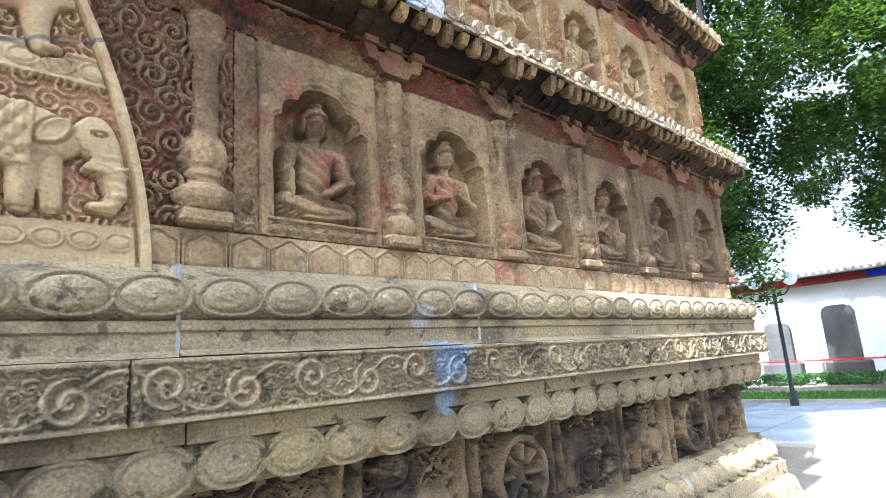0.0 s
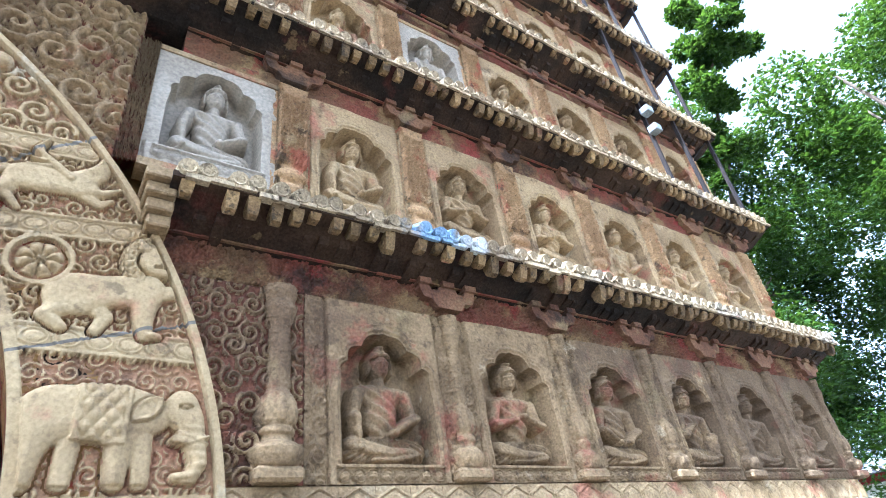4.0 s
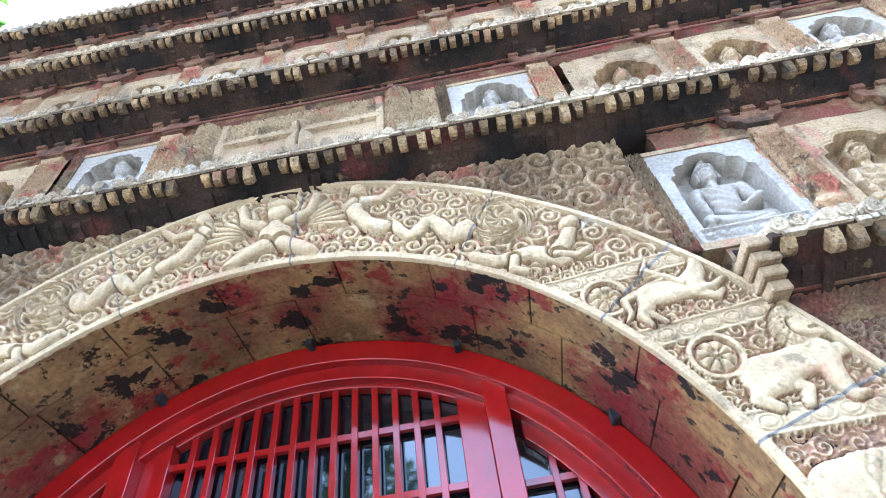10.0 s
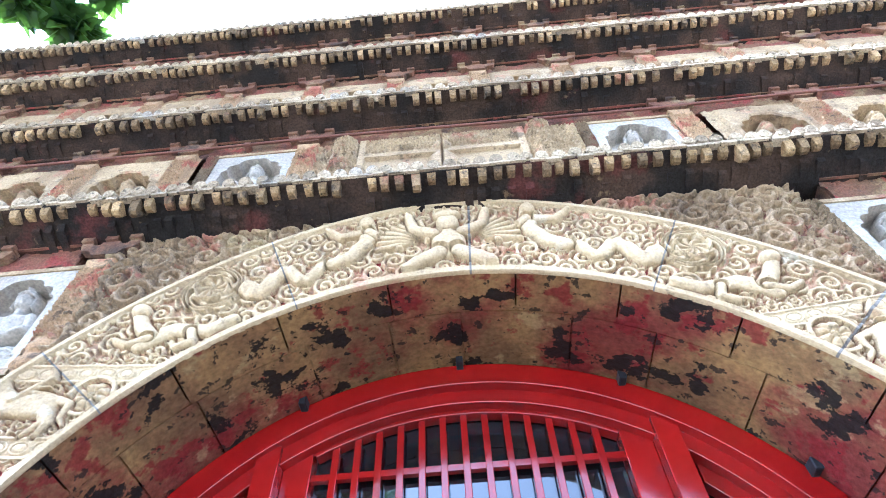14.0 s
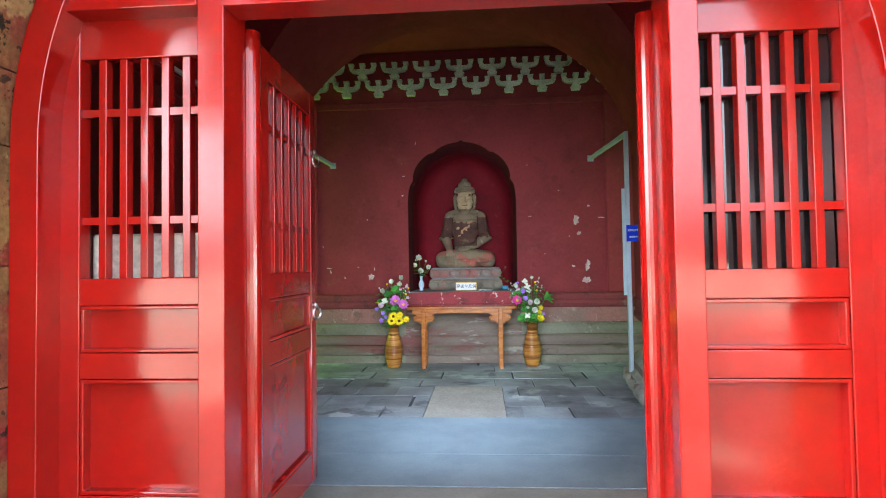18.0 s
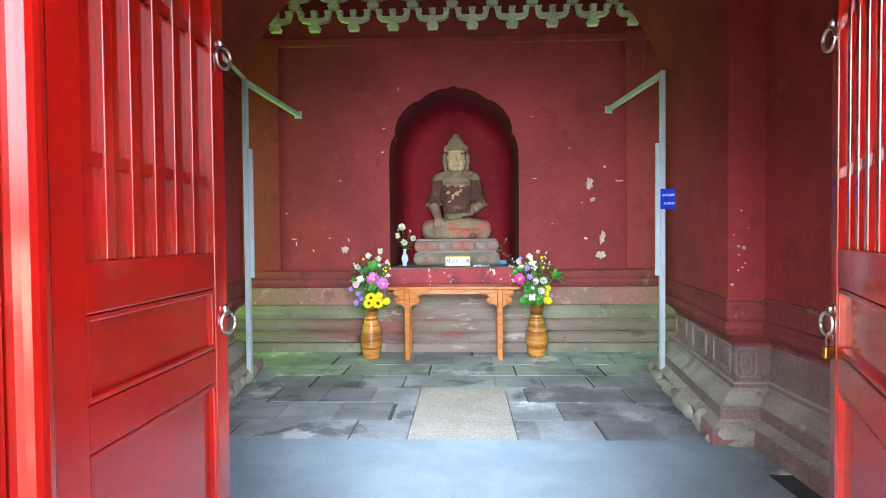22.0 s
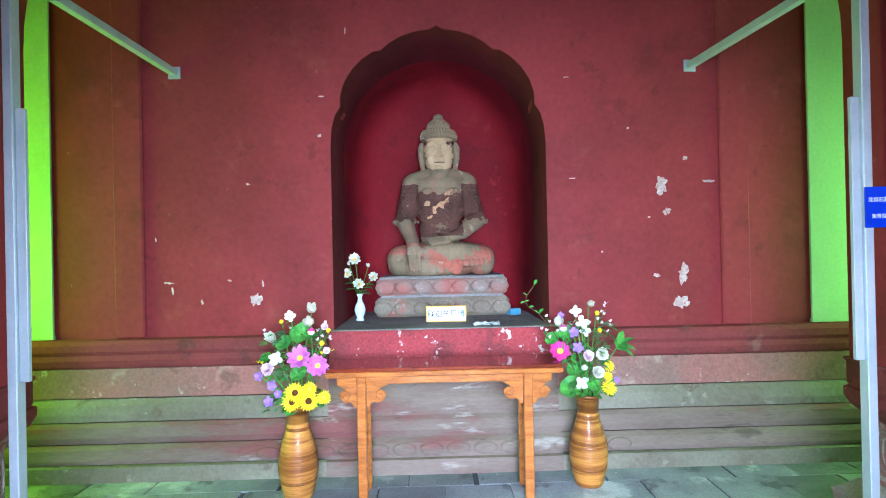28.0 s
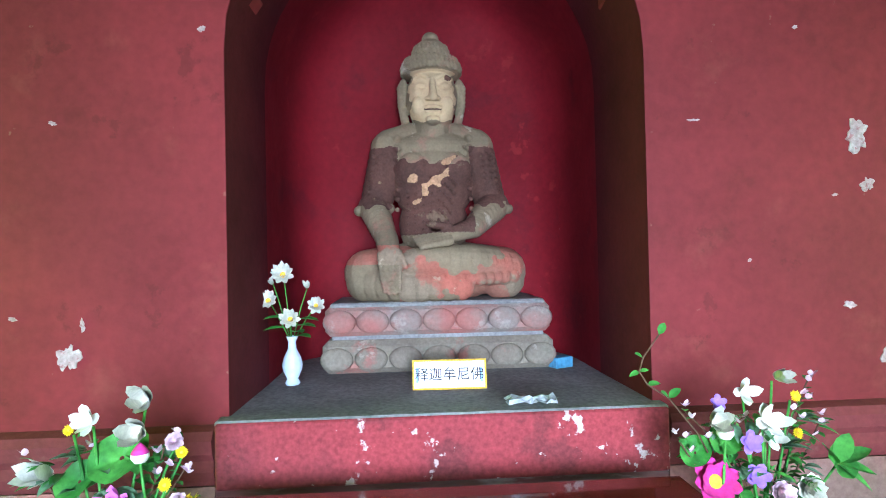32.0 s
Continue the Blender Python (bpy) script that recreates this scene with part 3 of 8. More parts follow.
def niche_mesh(name, face, x0, x1, z0, z1, n, rows, deep, materials):
    """A panel from the lobed outline to its border, the reveal, and the back of the niche with two halo rings."""
    o = niche_outline(n)
    c = np.array([0.0, 0.34])
    d = o - c
    with np.errstate(divide="ignore"):
        k = np.minimum(np.where(d[:, 0] > 0, (x1 - c[0]) / np.where(d[:, 0] > 0, d[:, 0], 1), np.where(d[:, 0] < 0, (x0 - c[0]) / np.where(d[:, 0] < 0, d[:, 0], 1), 1e9)),
                       np.where(d[:, 1] > 0, (z1 - c[1]) / np.where(d[:, 1] > 0, d[:, 1], 1), np.where(d[:, 1] < 0, (z0 - c[1]) / np.where(d[:, 1] < 0, d[:, 1], 1), 1e9)))
    rim = c + d * k[:, None]
    q = np.linspace(0, 1, rows)[:, None, None] ** 1.3
    F = o[None] * (1 - q) + rim[None] * q
    gap = np.hypot(F[..., 0] - o[None, :, 0], F[..., 1] - o[None, :, 1])
    h = face(F[..., 0], F[..., 1], gap)
    front = np.stack([F[..., 0], -h, F[..., 1]], -1)
    inner = []
    for f, y in ((1.0, -1.0), (1.0, 0.03), (0.985, 0.06), (0.97, deep - 0.012), (0.94, deep)):
        p = c + d * f
        inner.append(np.stack([p[:, 0], np.where(y < 0.0, -h[0], y), p[:, 1]], -1))
    for f in np.linspace(0.88, 0.0, 14):
        p = c + d * f
        ring = np.maximum(np.clip(1 - np.abs(np.hypot(p[:, 0], p[:, 1] - 0.48) - 0.085) / 0.01, 0, 1), np.clip(1 - np.abs(np.hypot(p[:, 0], (p[:, 1] - 0.3) * 0.9) - 0.165) / 0.012, 0, 1))
        inner.append(np.stack([p[:, 0], deep - 0.008 * ring + rough(p[:, 0], p[:, 1], 0.0012), p[:, 1]], -1))
    me = grid_mesh(name, np.array(inner)[::-1])
    bm = B()
    bm.from_mesh(me)
    bm.from_mesh(grid_mesh(name, front))
    bm.to_mesh(me)
    bm.free()
    for m in materials:
        me.materials.append(m)
    return me


def bay_face(white):
    def f(x, z, gap):
        a = np.abs(x)
        worn = rough(x, z, 0.0018) + 0.0025 * np.sin(13 * x + 5 * np.sin(9 * z)) * np.sin(11 * z)
        slab = np.where(a < 0.268, 0.012, 0.002 + scrolls(x, z, 0.1, 0.012, 2))
        slab = np.where((a > 0.262) & (a < 0.274), -0.008, slab)
        ring = np.clip(1 - np.abs(gap - 0.018) / 0.009, 0, 1) ** 0.5 * 0.01
        ring2 = np.clip(1 - np.abs(gap - 0.045) / 0.006, 0, 1) * 0.006
        h = np.where(z > 0.07, slab + np.maximum(ring, ring2) * (a < 0.262), slab)
        sill = np.where((z < 0.062) & (a < 0.235), 0.004 + beads(x, 0.058, z - 0.03, 0.027, 0.014), h)
        sill = np.where((z > 0.058) & (z < 0.068) & (a < 0.24), 0.018, sill)
        if white:
            return np.where(z < 0.068, sill, 0.008) + rough(x, z, 0.0008)
        return sill + worn
    return f


def buddha_height(kind):
    def f(x, z):
        L, E = lambda pts, a, b: inside_line(x, z, pts, a, b), lambda *q: inside_ell(x, z, *q)
        legs = blend(blend(E(0, 0.072, 0.15, 0.07), E(0.125, 0.065, 0.072, 0.06), 0.03), E(-0.125, 0.065, 0.072, 0.06), 0.03)
        fan = 0.006 * np.sin(60 * np.arctan2(z - 0.16, np.abs(x) + 0.02)) * (legs > 0.012)
        h = swell(legs, 0.05, 0.088) + fan * (legs > 0)
        h = np.maximum(h, swell(L([(-0.14, 0.085), (0.0, 0.055), (0.1, 0.06)], 0.045, 0.028), 0.03, 0.105))
        h = np.maximum(h, swell(L([(0.12, 0.05), (0.02, 0.028), (-0.06, 0.03)], 0.03, 0.02), 0.025, 0.1))
        torso = blend(E(0, 0.22, 0.082, 0.125), L([(-0.085, 0.312), (0.085, 0.312)], 0.045, 0.045), 0.05)
        robe = 0.005 * np.sin(120 * (z + 0.75 * x)) * (z + 0.75 * x < 0.31) * (torso > 0.008)
        h = np.maximum(h, swell(torso, 0.06, 0.082) + robe * (torso > 0))
        ends = {0: ((0.04, 0.135), (-0.04, 0.135)), 1: ((0.03, 0.135), (-0.125, 0.07)), 2: ((0.03, 0.24), (-0.03, 0.22)), 3: ((0.11, 0.07), (-0.035, 0.26))}[kind]
        for sx, e in ((1, ends[0]), (-1, ends[1])):
            h = np.maximum(h, swell(L([(0.108 * sx, 0.305), (0.136 * sx, 0.2)], 0.037, 0.033), 0.03, 0.086))
            h = np.maximum(h, swell(L([(0.136 * sx, 0.2), e], 0.031, 0.02), 0.024, 0.112) + 0.003 * np.sin(110 * z) * (np.abs(x - 0.136 * sx) < 0.04) * (L([(0.136 * sx, 0.2), e], 0.031, 0.02) > 0.006))
            h = np.maximum(h, swell(E(*e, 0.026, 0.022), 0.016, 0.118))
            h = np.maximum(h, swell(L([(0.052 * sx, 0.45), (0.054 * sx, 0.398)], 0.011, 0.01), 0.01, 0.07))
        h = np.maximum(h, swell(L([(0, 0.33), (0, 0.4)], 0.034, 0.03), 0.03, 0.07))
        head = blend(E(0, 0.437, 0.053, 0.06), E(0, 0.405, 0.036, 0.036), 0.02)
        h = np.maximum(h, swell(head, 0.05, 0.104))
        h = np.maximum(h, swell(L([(0, 0.446), (0, 0.42)], 0.006, 0.011), 0.01, 0.112))
        for sx in (-1, 1):
            h = h + 0.005 * (E(0.021 * sx, 0.44, 0.014, 0.006) > 0) - 0.005 * (E(0.021 * sx, 0.449, 0.017, 0.004) > 0)
        h = h - 0.005 * (E(0, 0.404, 0.018, 0.003) > 0)
        curls = 0.0045 * np.cos(260 * x) * np.cos(260 * z)
        hair = blend(E(0, 0.462, 0.062, 0.05), E(0, 0.512, 0.031, 0.026), 0.02)
        line = 0.472 - 7.0 * x * x
        h = np.where((hair > 0) & (z > line), np.maximum(h, swell(hair, 0.035, 0.104)) + curls, h)
        h = h + 0.003 * (E(0.022, 0.462 - 0.012, 0.02, 0.003, -0.2) > 0) + 0.003 * (E(-0.022, 0.462 - 0.012, 0.02, 0.003, 0.2) > 0)
        return h + rough(x, z, 0.001)
    return f


def buddha_mesh(kind, n, material):
    x, z = np.meshgrid(np.linspace(-0.19, 0.19, n), np.linspace(0, 0.545, int(n * 1.4)))
    h = buddha_height(kind)(x, z)
    me = bpy.data.meshes.new("buddha_relief")
    idx = np.arange(h.size).reshape(h.shape)
    keep = np.maximum(np.maximum(h[:-1, :-1], h[:-1, 1:]), np.maximum(h[1:, 1:], h[1:, :-1])) > 0.012
    q = np.stack([idx[:-1, :-1], idx[:-1, 1:], idx[1:, 1:], idx[1:, :-1]], -1)[keep]
    P = np.stack([x, -np.clip(h, 0, 1), z], -1).reshape(-1, 3)
    used = np.unique(q)
    remap = np.zeros(h.size, int)
    remap[used] = np.arange(len(used))
    me.from_pydata(P[used].tolist(), [], remap[q].tolist())
    me.shade_smooth()
    me.materials.append(material)
    return me


def column_mesh(material, n=44):
    """A carved baluster: block, bowl, ring, vase, leafy shaft, flared head."""
    prof = [(0.05, 0.05), (0.072, 0.055), (0.09, 0.085), (0.092, 0.11), (0.07, 0.13), (0.052, 0.14), (0.05, 0.155), (0.06, 0.165), (0.06, 0.18), (0.05, 0.19), (0.062, 0.205), (0.07, 0.235), (0.066, 0.27), (0.048, 0.305), (0.04, 0.325), (0.038, 0.45), (0.035, 0.58), (0.048, 0.61), (0.058, 0.65), (0.05, 0.69), (0.06, 0.72), (0.062, 0.75)]
    z = np.linspace(0.05, 0.75, 150)
    r = np.interp(z, [p[1] for p in prof], [p[0] for p in prof])
    T, Z = np.meshgrid(np.linspace(0, 2 * math.pi, n + 1), z)
    R = np.broadcast_to(r[:, None], T.shape) + np.where(Z > 0.33, scrolls(T * 0.05, Z, 0.07, 0.006, 5), 0) + np.where((Z > 0.2) & (Z < 0.3), 0.006 * np.cos(8 * T), 0) + np.where((Z > 0.07) & (Z < 0.125), 0.004 * np.cos(10 * T), 0)
    me = grid_mesh("column", np.stack([R * np.cos(T), R * np.sin(T), Z], -1))
    me.materials.append(material)
    return me


BLOCK_D = mesh_of("foot_block", box(B(), -0.085, 0.085, -0.06, 0.05, 0.0, 0.051, 0.012), M_STONE_D)


def bracket_mesh(material):
    """A small stone bracket set under the eaves, with two curved arms."""
    bm = B()
    poly = [(-0.17, 0.1), (-0.15, 0.055), (-0.1, 0.045), (-0.07, 0.0), (0.07, 0.0), (0.1, 0.045), (0.15, 0.055), (0.17, 0.1), (0.17, 0.125), (0.11, 0.125), (0.1, 0.1), (0.06, 0.1), (0.05, 0.125), (-0.05, 0.125), (-0.06, 0.1), (-0.1, 0.1), (-0.11, 0.125), (-0.17, 0.125)]
    prism(bm, poly, -0.07, 0.02)
    for x in (-0.14, 0.0, 0.14):
        box(bm, x - 0.035, x + 0.035, -0.1, 0.02, 0.126, 0.16)
    return mesh_of("bracket", bm, material)


BAY_HI = niche_mesh("niche_panel", bay_face(False), -NW / 2, NW / 2, 0, NH, 360, 40, 0.115, (M_STONE,))
BAY_HI_D = BAY_HI.copy()
BAY_HI_D.materials[0] = M_STONE_D
BAY_LO = niche_mesh("niche_panel", bay_face(False), -NW / 2, NW / 2, 0, NH, 200, 22, 0.115, (M_STONE,))
BAY_WHITE = niche_mesh("niche_panel", bay_face(True), -0.28, 0.28, -0.02, 0.66, 260, 26, 0.12, (M_WHITE,))
BUD = [buddha_mesh(k, 110, M_STONE) for k in range(4)]
BUD_D = []
for _m in BUD:
    _c = _m.copy()
    _c.materials[0] = M_STONE_D
    BUD_D.append(_c)
BUD_LO = [buddha_mesh(k, 60, M_STONE) for k in range(4)]
BUD_WHITE = buddha_mesh(1, 110, M_WHITE)
def pilaster_h(x, z):
    """A flat carved pilaster over a foot of two cushions."""
    w = np.abs(x)
    shaft = np.where(w < 0.072, 0.03 + scrolls(x, z, 0.085, 0.022, 11), 0.0) + 0.012 * (np.abs(w - 0.066) < 0.008)
    foot = np.maximum(np.maximum(ell(x, z, 0, 0.05, 0.095, 0.05, 0.07), ell(x, z, 0, 0.15, 0.08, 0.045, 0.06)), np.where((w < 0.055) & (z < 0.22), 0.028, 0))
    head = np.where((z > 0.68) & (w < 0.06 + 0.25 * (z - 0.68)), 0.05, 0)
    return np.maximum(np.where((z > 0.21) & (z < 0.7), shaft, foot), head) + rough(x, z, 0.002)


M_PIL = mat("red stained carved stone", (0.357, 0.23, 0.111), (0.235, 0.142, 0.0695), 2.2, 0.88, 1.0, 70, grain=0.28, stains=(((0.275, 0.0588, 0.0417), 4.0, 0.53, 0.1, 0.65), ((0.388, 0.294, 0.157), 4.4, 0.57, 0.08, 0.6), (SOOT, 9.0, 0.58, 0.1, 0.7), (SOOT, 34.0, 0.56, 0.12, 0.5)))
COL, COL_D = relief_mesh("column", -0.1, 0.1, 0, 0.75, 44, 120, pilaster_h, M_PIL), column_mesh(M_STONE_D)
M_BRACKET = mat("dark red and ochre bracket stone", (0.2, 0.11, 0.058), (0.11, 0.05, 0.032), 3.5, 0.9, 1.0, 70, grain=0.28, stains=((SOOT, 3.0, 0.52, 0.1, 0.8), ((0.26, 0.19, 0.095), 4.0, 0.53, 0.1, 0.7), (SOOT, 28.0, 0.56, 0.12, 0.5)))
BRACKET = bracket_mesh(M_BRACKET)
PANEL = relief_mesh("scroll_panel", -NW / 2, NW / 2, 0, NH, 70, 70, lambda x, z: scrolls(x, z, 0.13, 0.02, 5) + rough(x, z, 0.003), M_STONE_D, (M_PAINTSHADE, -0.1, 0.004))

FIRST = {0: 1.15 - CX, 1: 0.375 - CX + PITCH, 2: 0.345 - CX, 3: 0.0, 4: 0.0}
rng = random.Random(4)


def bay(k, x, white=False):
    near = k < 2 and x > CX
    z0 = BASE + 0.08 + TIER * k
    colour = "white marble" if white else "brown sandstone"
    t = thing("carved_niche", f"lobed niche in {colour} with a seated stone buddha in relief", "carved niche", (x, YF[k], z0), "niches of the facade")
    kind = rng.randrange(4)
    if white:
        put("niche_panel", BAY_WHITE, t, (0, 0.006, 0.06))
        put("buddha_relief", BUD_WHITE, t, (0, 0.122, 0.128))
        for s in (-1, 1):
            put("scroll_panel", PANEL, t, Matrix.Translation((s * 0.3187, 0.0, 0)) @ Matrix.Diagonal((0.109, 1, 1, 1)))
        part("head_strip", box(B(), -0.28, 0.28, -0.01, 0.1, 0.72, NH), M_STONE, t)
        part("foot_strip", box(B(), -0.28, 0.28, -0.01, 0.1, 0.0, 0.04), M_STONE, t)
    else:
        dark = k == 0
        put("niche_panel", (BAY_HI_D if dark else BAY_HI) if near else BAY_LO, t)
        put("buddha_relief", ((BUD_D if dark else BUD) if near else BUD_LO)[kind], t, Matrix.Translation((0, 0.114, 0.068)) @ Matrix.Diagonal((1.0, 1.05, 0.97, 1)))
    put("column", COL_D if k == 0 else COL, t, Matrix.Translation((NW / 2, -0.002, 0)) @ Matrix.Diagonal((0.8 if k == 0 else 1.0, 0.75, 1, 1)))
    if k == 0:
        put("foot_block", BLOCK_D, t, (NW / 2, 0, 0))
    put("bracket", BRACKET, t, Matrix.Translation((NW / 2, -0.01, 0.78)) @ Matrix.Diagonal((0.95, 0.55, 0.9, 1)))
    return t


for k in range(5):
    for s in (1, -1):
        d = FIRST[k]
        while d < (XR - CX) - 0.3:
            if not (d == 0 and s < 0):
                bay(k, CX + s * d, white=(k == 2 and abs(d - FIRST[2] - 2 * PITCH) < 0.01))
            d += PITCH if not (k > 2 and d < 2.0) else 0.72
    if k == 1:
        bay(1, 0.375, True), bay(1, 2 * CX - 0.375, True)
    if k == 2:
        bay(2, -0.52, True), bay(2, 2 * CX + 0.52, True)

# ---- plain bands between the rows of niches ----
M_BANDRED = mat("dark red painted band stone", (0.17, 0.055, 0.035), (0.13, 0.078, 0.038), 3.0, 0.9, 1.0, 70, grain=0.28, stains=((SOOT, 2.4, 0.52, 0.12, 0.75), ((0.24, 0.165, 0.075), 3.6, 0.52, 0.1, 0.75), ((0.21, 0.035, 0.03), 5.0, 0.57, 0.08, 0.7), (SOOT, 26.0, 0.56, 0.12, 0.5)))
for k in range(5):
    half = (CX + 2.0, XR) if k < 2 else (CX, XR)
    for x0, x1 in (half, (2 * CX - half[1], 2 * CX - half[0])):
        zb = BASE + TIER * k
        bm = B()
        box(bm, x0, x1, YF[k] + 0.004, 2.7, zb - 0.16, zb + 0.078)
        structure("wall_band", bm, M_STONE_D, "weathered sandstone band below the niches", "wall")
        structure("wall_backing", box(B(), x0, x1, 2.52, 2.7, zb + 0.08, zb + 0.83), M_STONE_D, "sandstone backing behind the niches", "wall")
        structure("string_course", box(B(), x0, x1, YF[k] - 0.035, YF[k] - 0.001, zb + 0.99, zb + 1.03), M_BANDRED, "thin stone string course under the eave", "trim")
        h = lambda x, z: scrolls(x, z, 0.085, 0.017, 3 + k) + rough(x, z, 0.003) - 0.018 * (np.mod(x - 0.1, PITCH) < 0.014)
        n = int((x1 - x0) * (150 if k == 0 and x0 > CX else 30))
        structure("eave_band_core", box(B(), x0, x1, YF[k] + 0.012, 2.7, zb + 0.832, zb + 1.12), M_BANDRED, "dark red painted stone core under the eave", "wall")
        me = relief_mesh("eave_band", x0, x1, zb + 0.832, zb + 0.99, n, 30 if k == 0 and x0 > CX else 9, h, M_BANDRED)
        tagged(put("eave_band", me, None, (0, YF[k] + 0.004, 0)), "dark red painted band of worn carving under the eave", "wall", "", "structure")
def tablet(x, z):
    """The framed tablet over the arch, between two carved posts."""
    u = np.abs(x - CX)
    h = scrolls(x, z, 0.12, 0.02, 9)
    h = np.where(u < 0.56, np.where(z > 0.52, 0.012 + scrolls(x, z, 0.1, 0.02, 4), -0.015), h)
    h = np.where((u < 0.56) & (np.abs(z - 0.5) < 0.025), 0.03, h)
    h = np.where((u < 0.56) & (np.abs(z - 0.09) < 0.03), 0.028, h)
    h = np.where(np.abs(u - 0.54) < 0.025, 0.03, h)
    h = np.maximum(h, ell(u, z, 0.0, 0.38, 0.1, 0.12, 0.05) + ell(u, z, 0.0, 0.56, 0.07, 0.07, 0.06))
    post = np.abs(u - 0.665)
    h = np.where(post < 0.085, 0.06 * np.sqrt(np.clip(1 - (post / 0.085) ** 2, 0, 1)) + scrolls(x, z, 0.1, 0.025, 8), h)
    return h + rough(x, z, 0.002)


# side panels by the arch
for s in (1, -1):
    for k, xa, xb, zb in ((0, 0.3, 1.15 - NW / 2, BASE + 0.08), (1, -1.2, 0.375 - NW / 2, BASE + 0.08 + TIER), (2, CX, -0.52 - NW / 2, BASE + 0.08 + 2 * TIER)):
        top = zb + NH + (0.16 if k == 1 else 0.0)
        f = (lambda x, z: (scrolls(x, z, 0.13, 0.022, 9) if k == 0 else np.maximum(scrolls(x, z, 0.27, 0.045, 9), scrolls(x + 0.07, z, 0.12, 0.022, 3))) + rough(x, z, 0.003)) if k < 2 else (lambda x, z: tablet(x, z - zb))
        x, z = np.meshgrid(np.linspace(xa, xb, 170), np.linspace(zb, top, 130))
        h = f(x, z) * np.clip(np.minimum(np.minimum(top - z, z - zb), np.minimum(x - xa, xb - x)) / 0.012, 0, 1)
        xx = x if s > 0 else 2 * CX - x
        me = grid_mesh("scroll_relief", np.stack([xx, YF[k] - h, z], -1))
        me.materials.append(M_STONE_D if k < 2 else M_STONE)
        if k < 2:
            paint_ground(me, h, M_PAINTSHADE, -0.1, 0.006)
        if k == 1:
            bmc = B()
            bmc.from_mesh(me)
            bmesh.ops.delete(bmc, geom=[v for v in bmc.verts if math.hypot(v.co.x - CX, v.co.z - ZC) < 1.9], context="VERTS")
            bmc.to_mesh(me)
            bmc.free()
        tagged(put("scroll_relief", me), "dark sandstone panel carved with leafy scrolls beside the arch", "relief panel", "", "structure")
    xx = 0.69 if s > 0 else 2 * CX - 0.69
    t = thing("engaged_column", "weathered round column with a vase foot beside the arch", "column", (xx, YF[0] - 0.01, BASE + 0.08))
    put("shaft", COL_D, t, Matrix.Diagonal((1.05, 0.9, 1, 1)))
    put("foot_block", BLOCK_D, t)

# ---- lappet frieze under the first row ----
def lappet_h(x, z):
    """A pointed petal with a raised outline and a smaller point inside."""
    d = np.minimum(np.minimum(0.071 - np.abs(x), z + 0.02), 0.127 - 0.55 * np.abs(x) - z)
    return np.where(d > 0, 0.013, 0.0) - 0.009 * ((d > 0.009) & (d < 0.016)) + 0.005 * (d > 0.028) + rough(x, z, 0.001)


LAP = relief_mesh("lappet", -0.073, 0.073, 0, 0.13, 40, 34, lappet_h, M_STONE)
frieze = thing("lappet_frieze", "band of pointed stone petals below the niches", "frieze")
tagged(frieze, kind="structure")
x = CX + 2.36
while x < XR - 0.05:
    put("lappet", LAP, frieze, (x, YF[0] - 0.004, 1.995))
    put("lappet", LAP, frieze, (2 * CX - x, YF[0] - 0.004, 1.995))
    x += 0.148

# ---- eaves: soffit, rafters, tile ends ----
RAFT = B()
sweep_x(RAFT, [(0.0, 0.0), (-0.12, 0.035), (-0.15, 0.1), (0.0, 0.07)], -0.022, 0.022)
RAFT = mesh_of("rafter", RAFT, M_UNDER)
RAFT2 = B()
sweep_x(RAFT2, [(-0.15, -0.02), (-0.165, -0.058), (-0.19, -0.07), (-0.213, -0.062), (-0.226, -0.03), (-0.232, 0.0), (-0.15, 0.0)], -0.024, 0.024)
for v in RAFT2.verts:
    v.co.x *= 1 - 4.5 * max(0.0, -0.02 - v.co.z)
RAFT2 = mesh_of("rafter", RAFT2, M_EAVE)
DISC = B()
tube(DISC, [(0, -0.012, 0), (0, 0.17, 0.075)], [0.037, 0.037], 12)
tube(DISC, [(0.024 * math.cos(a), -0.014, 0.024 * math.sin(a)) for a in np.linspace(0, 2 * math.pi, 13)], 0.006, 5)
DISC = mesh_of("tile_end", DISC, M_TILE)
PAN = B()
box(PAN, -0.042, 0.042, -0.01, 0.16, -0.05, -0.03)
PAN = mesh_of("pan_tile", PAN, M_TILE)
STEP = 0.085
M_EAVE_J = mat("worn ochre rafter ends", (0.27, 0.18, 0.078), (0.14, 0.09, 0.042), 4.0, 0.9, 1.0, 70, island=0.45, grain=0.4, stains=((SOOT, 7.0, 0.54, 0.12, 0.8), ((0.2, 0.075, 0.045), 3.2, 0.58, 0.1, 0.6), (SOOT, 30.0, 0.56, 0.08, 0.7)))
M_TILE_J = mat("tan grey roof tile stone", (0.38, 0.3, 0.185), (0.24, 0.18, 0.11), 2.6, 0.85, 0.9, 70, island=0.25, spec=0.05, grain=0.35, stains=(((0.42, 0.39, 0.33), 1.7, 0.57, 0.1, 0.6), ((0.1, 0.075, 0.05), 3.4, 0.56, 0.1, 0.65), (SOOT, 26.0, 0.57, 0.08, 0.65)), spots=(((1.34, 2.08, 3.17), 0.2, (0.2, 0.32, 0.47), 0.85), ((1.55, 2.08, 3.18), 0.13, (0.5, 0.53, 0.54), 0.7)))


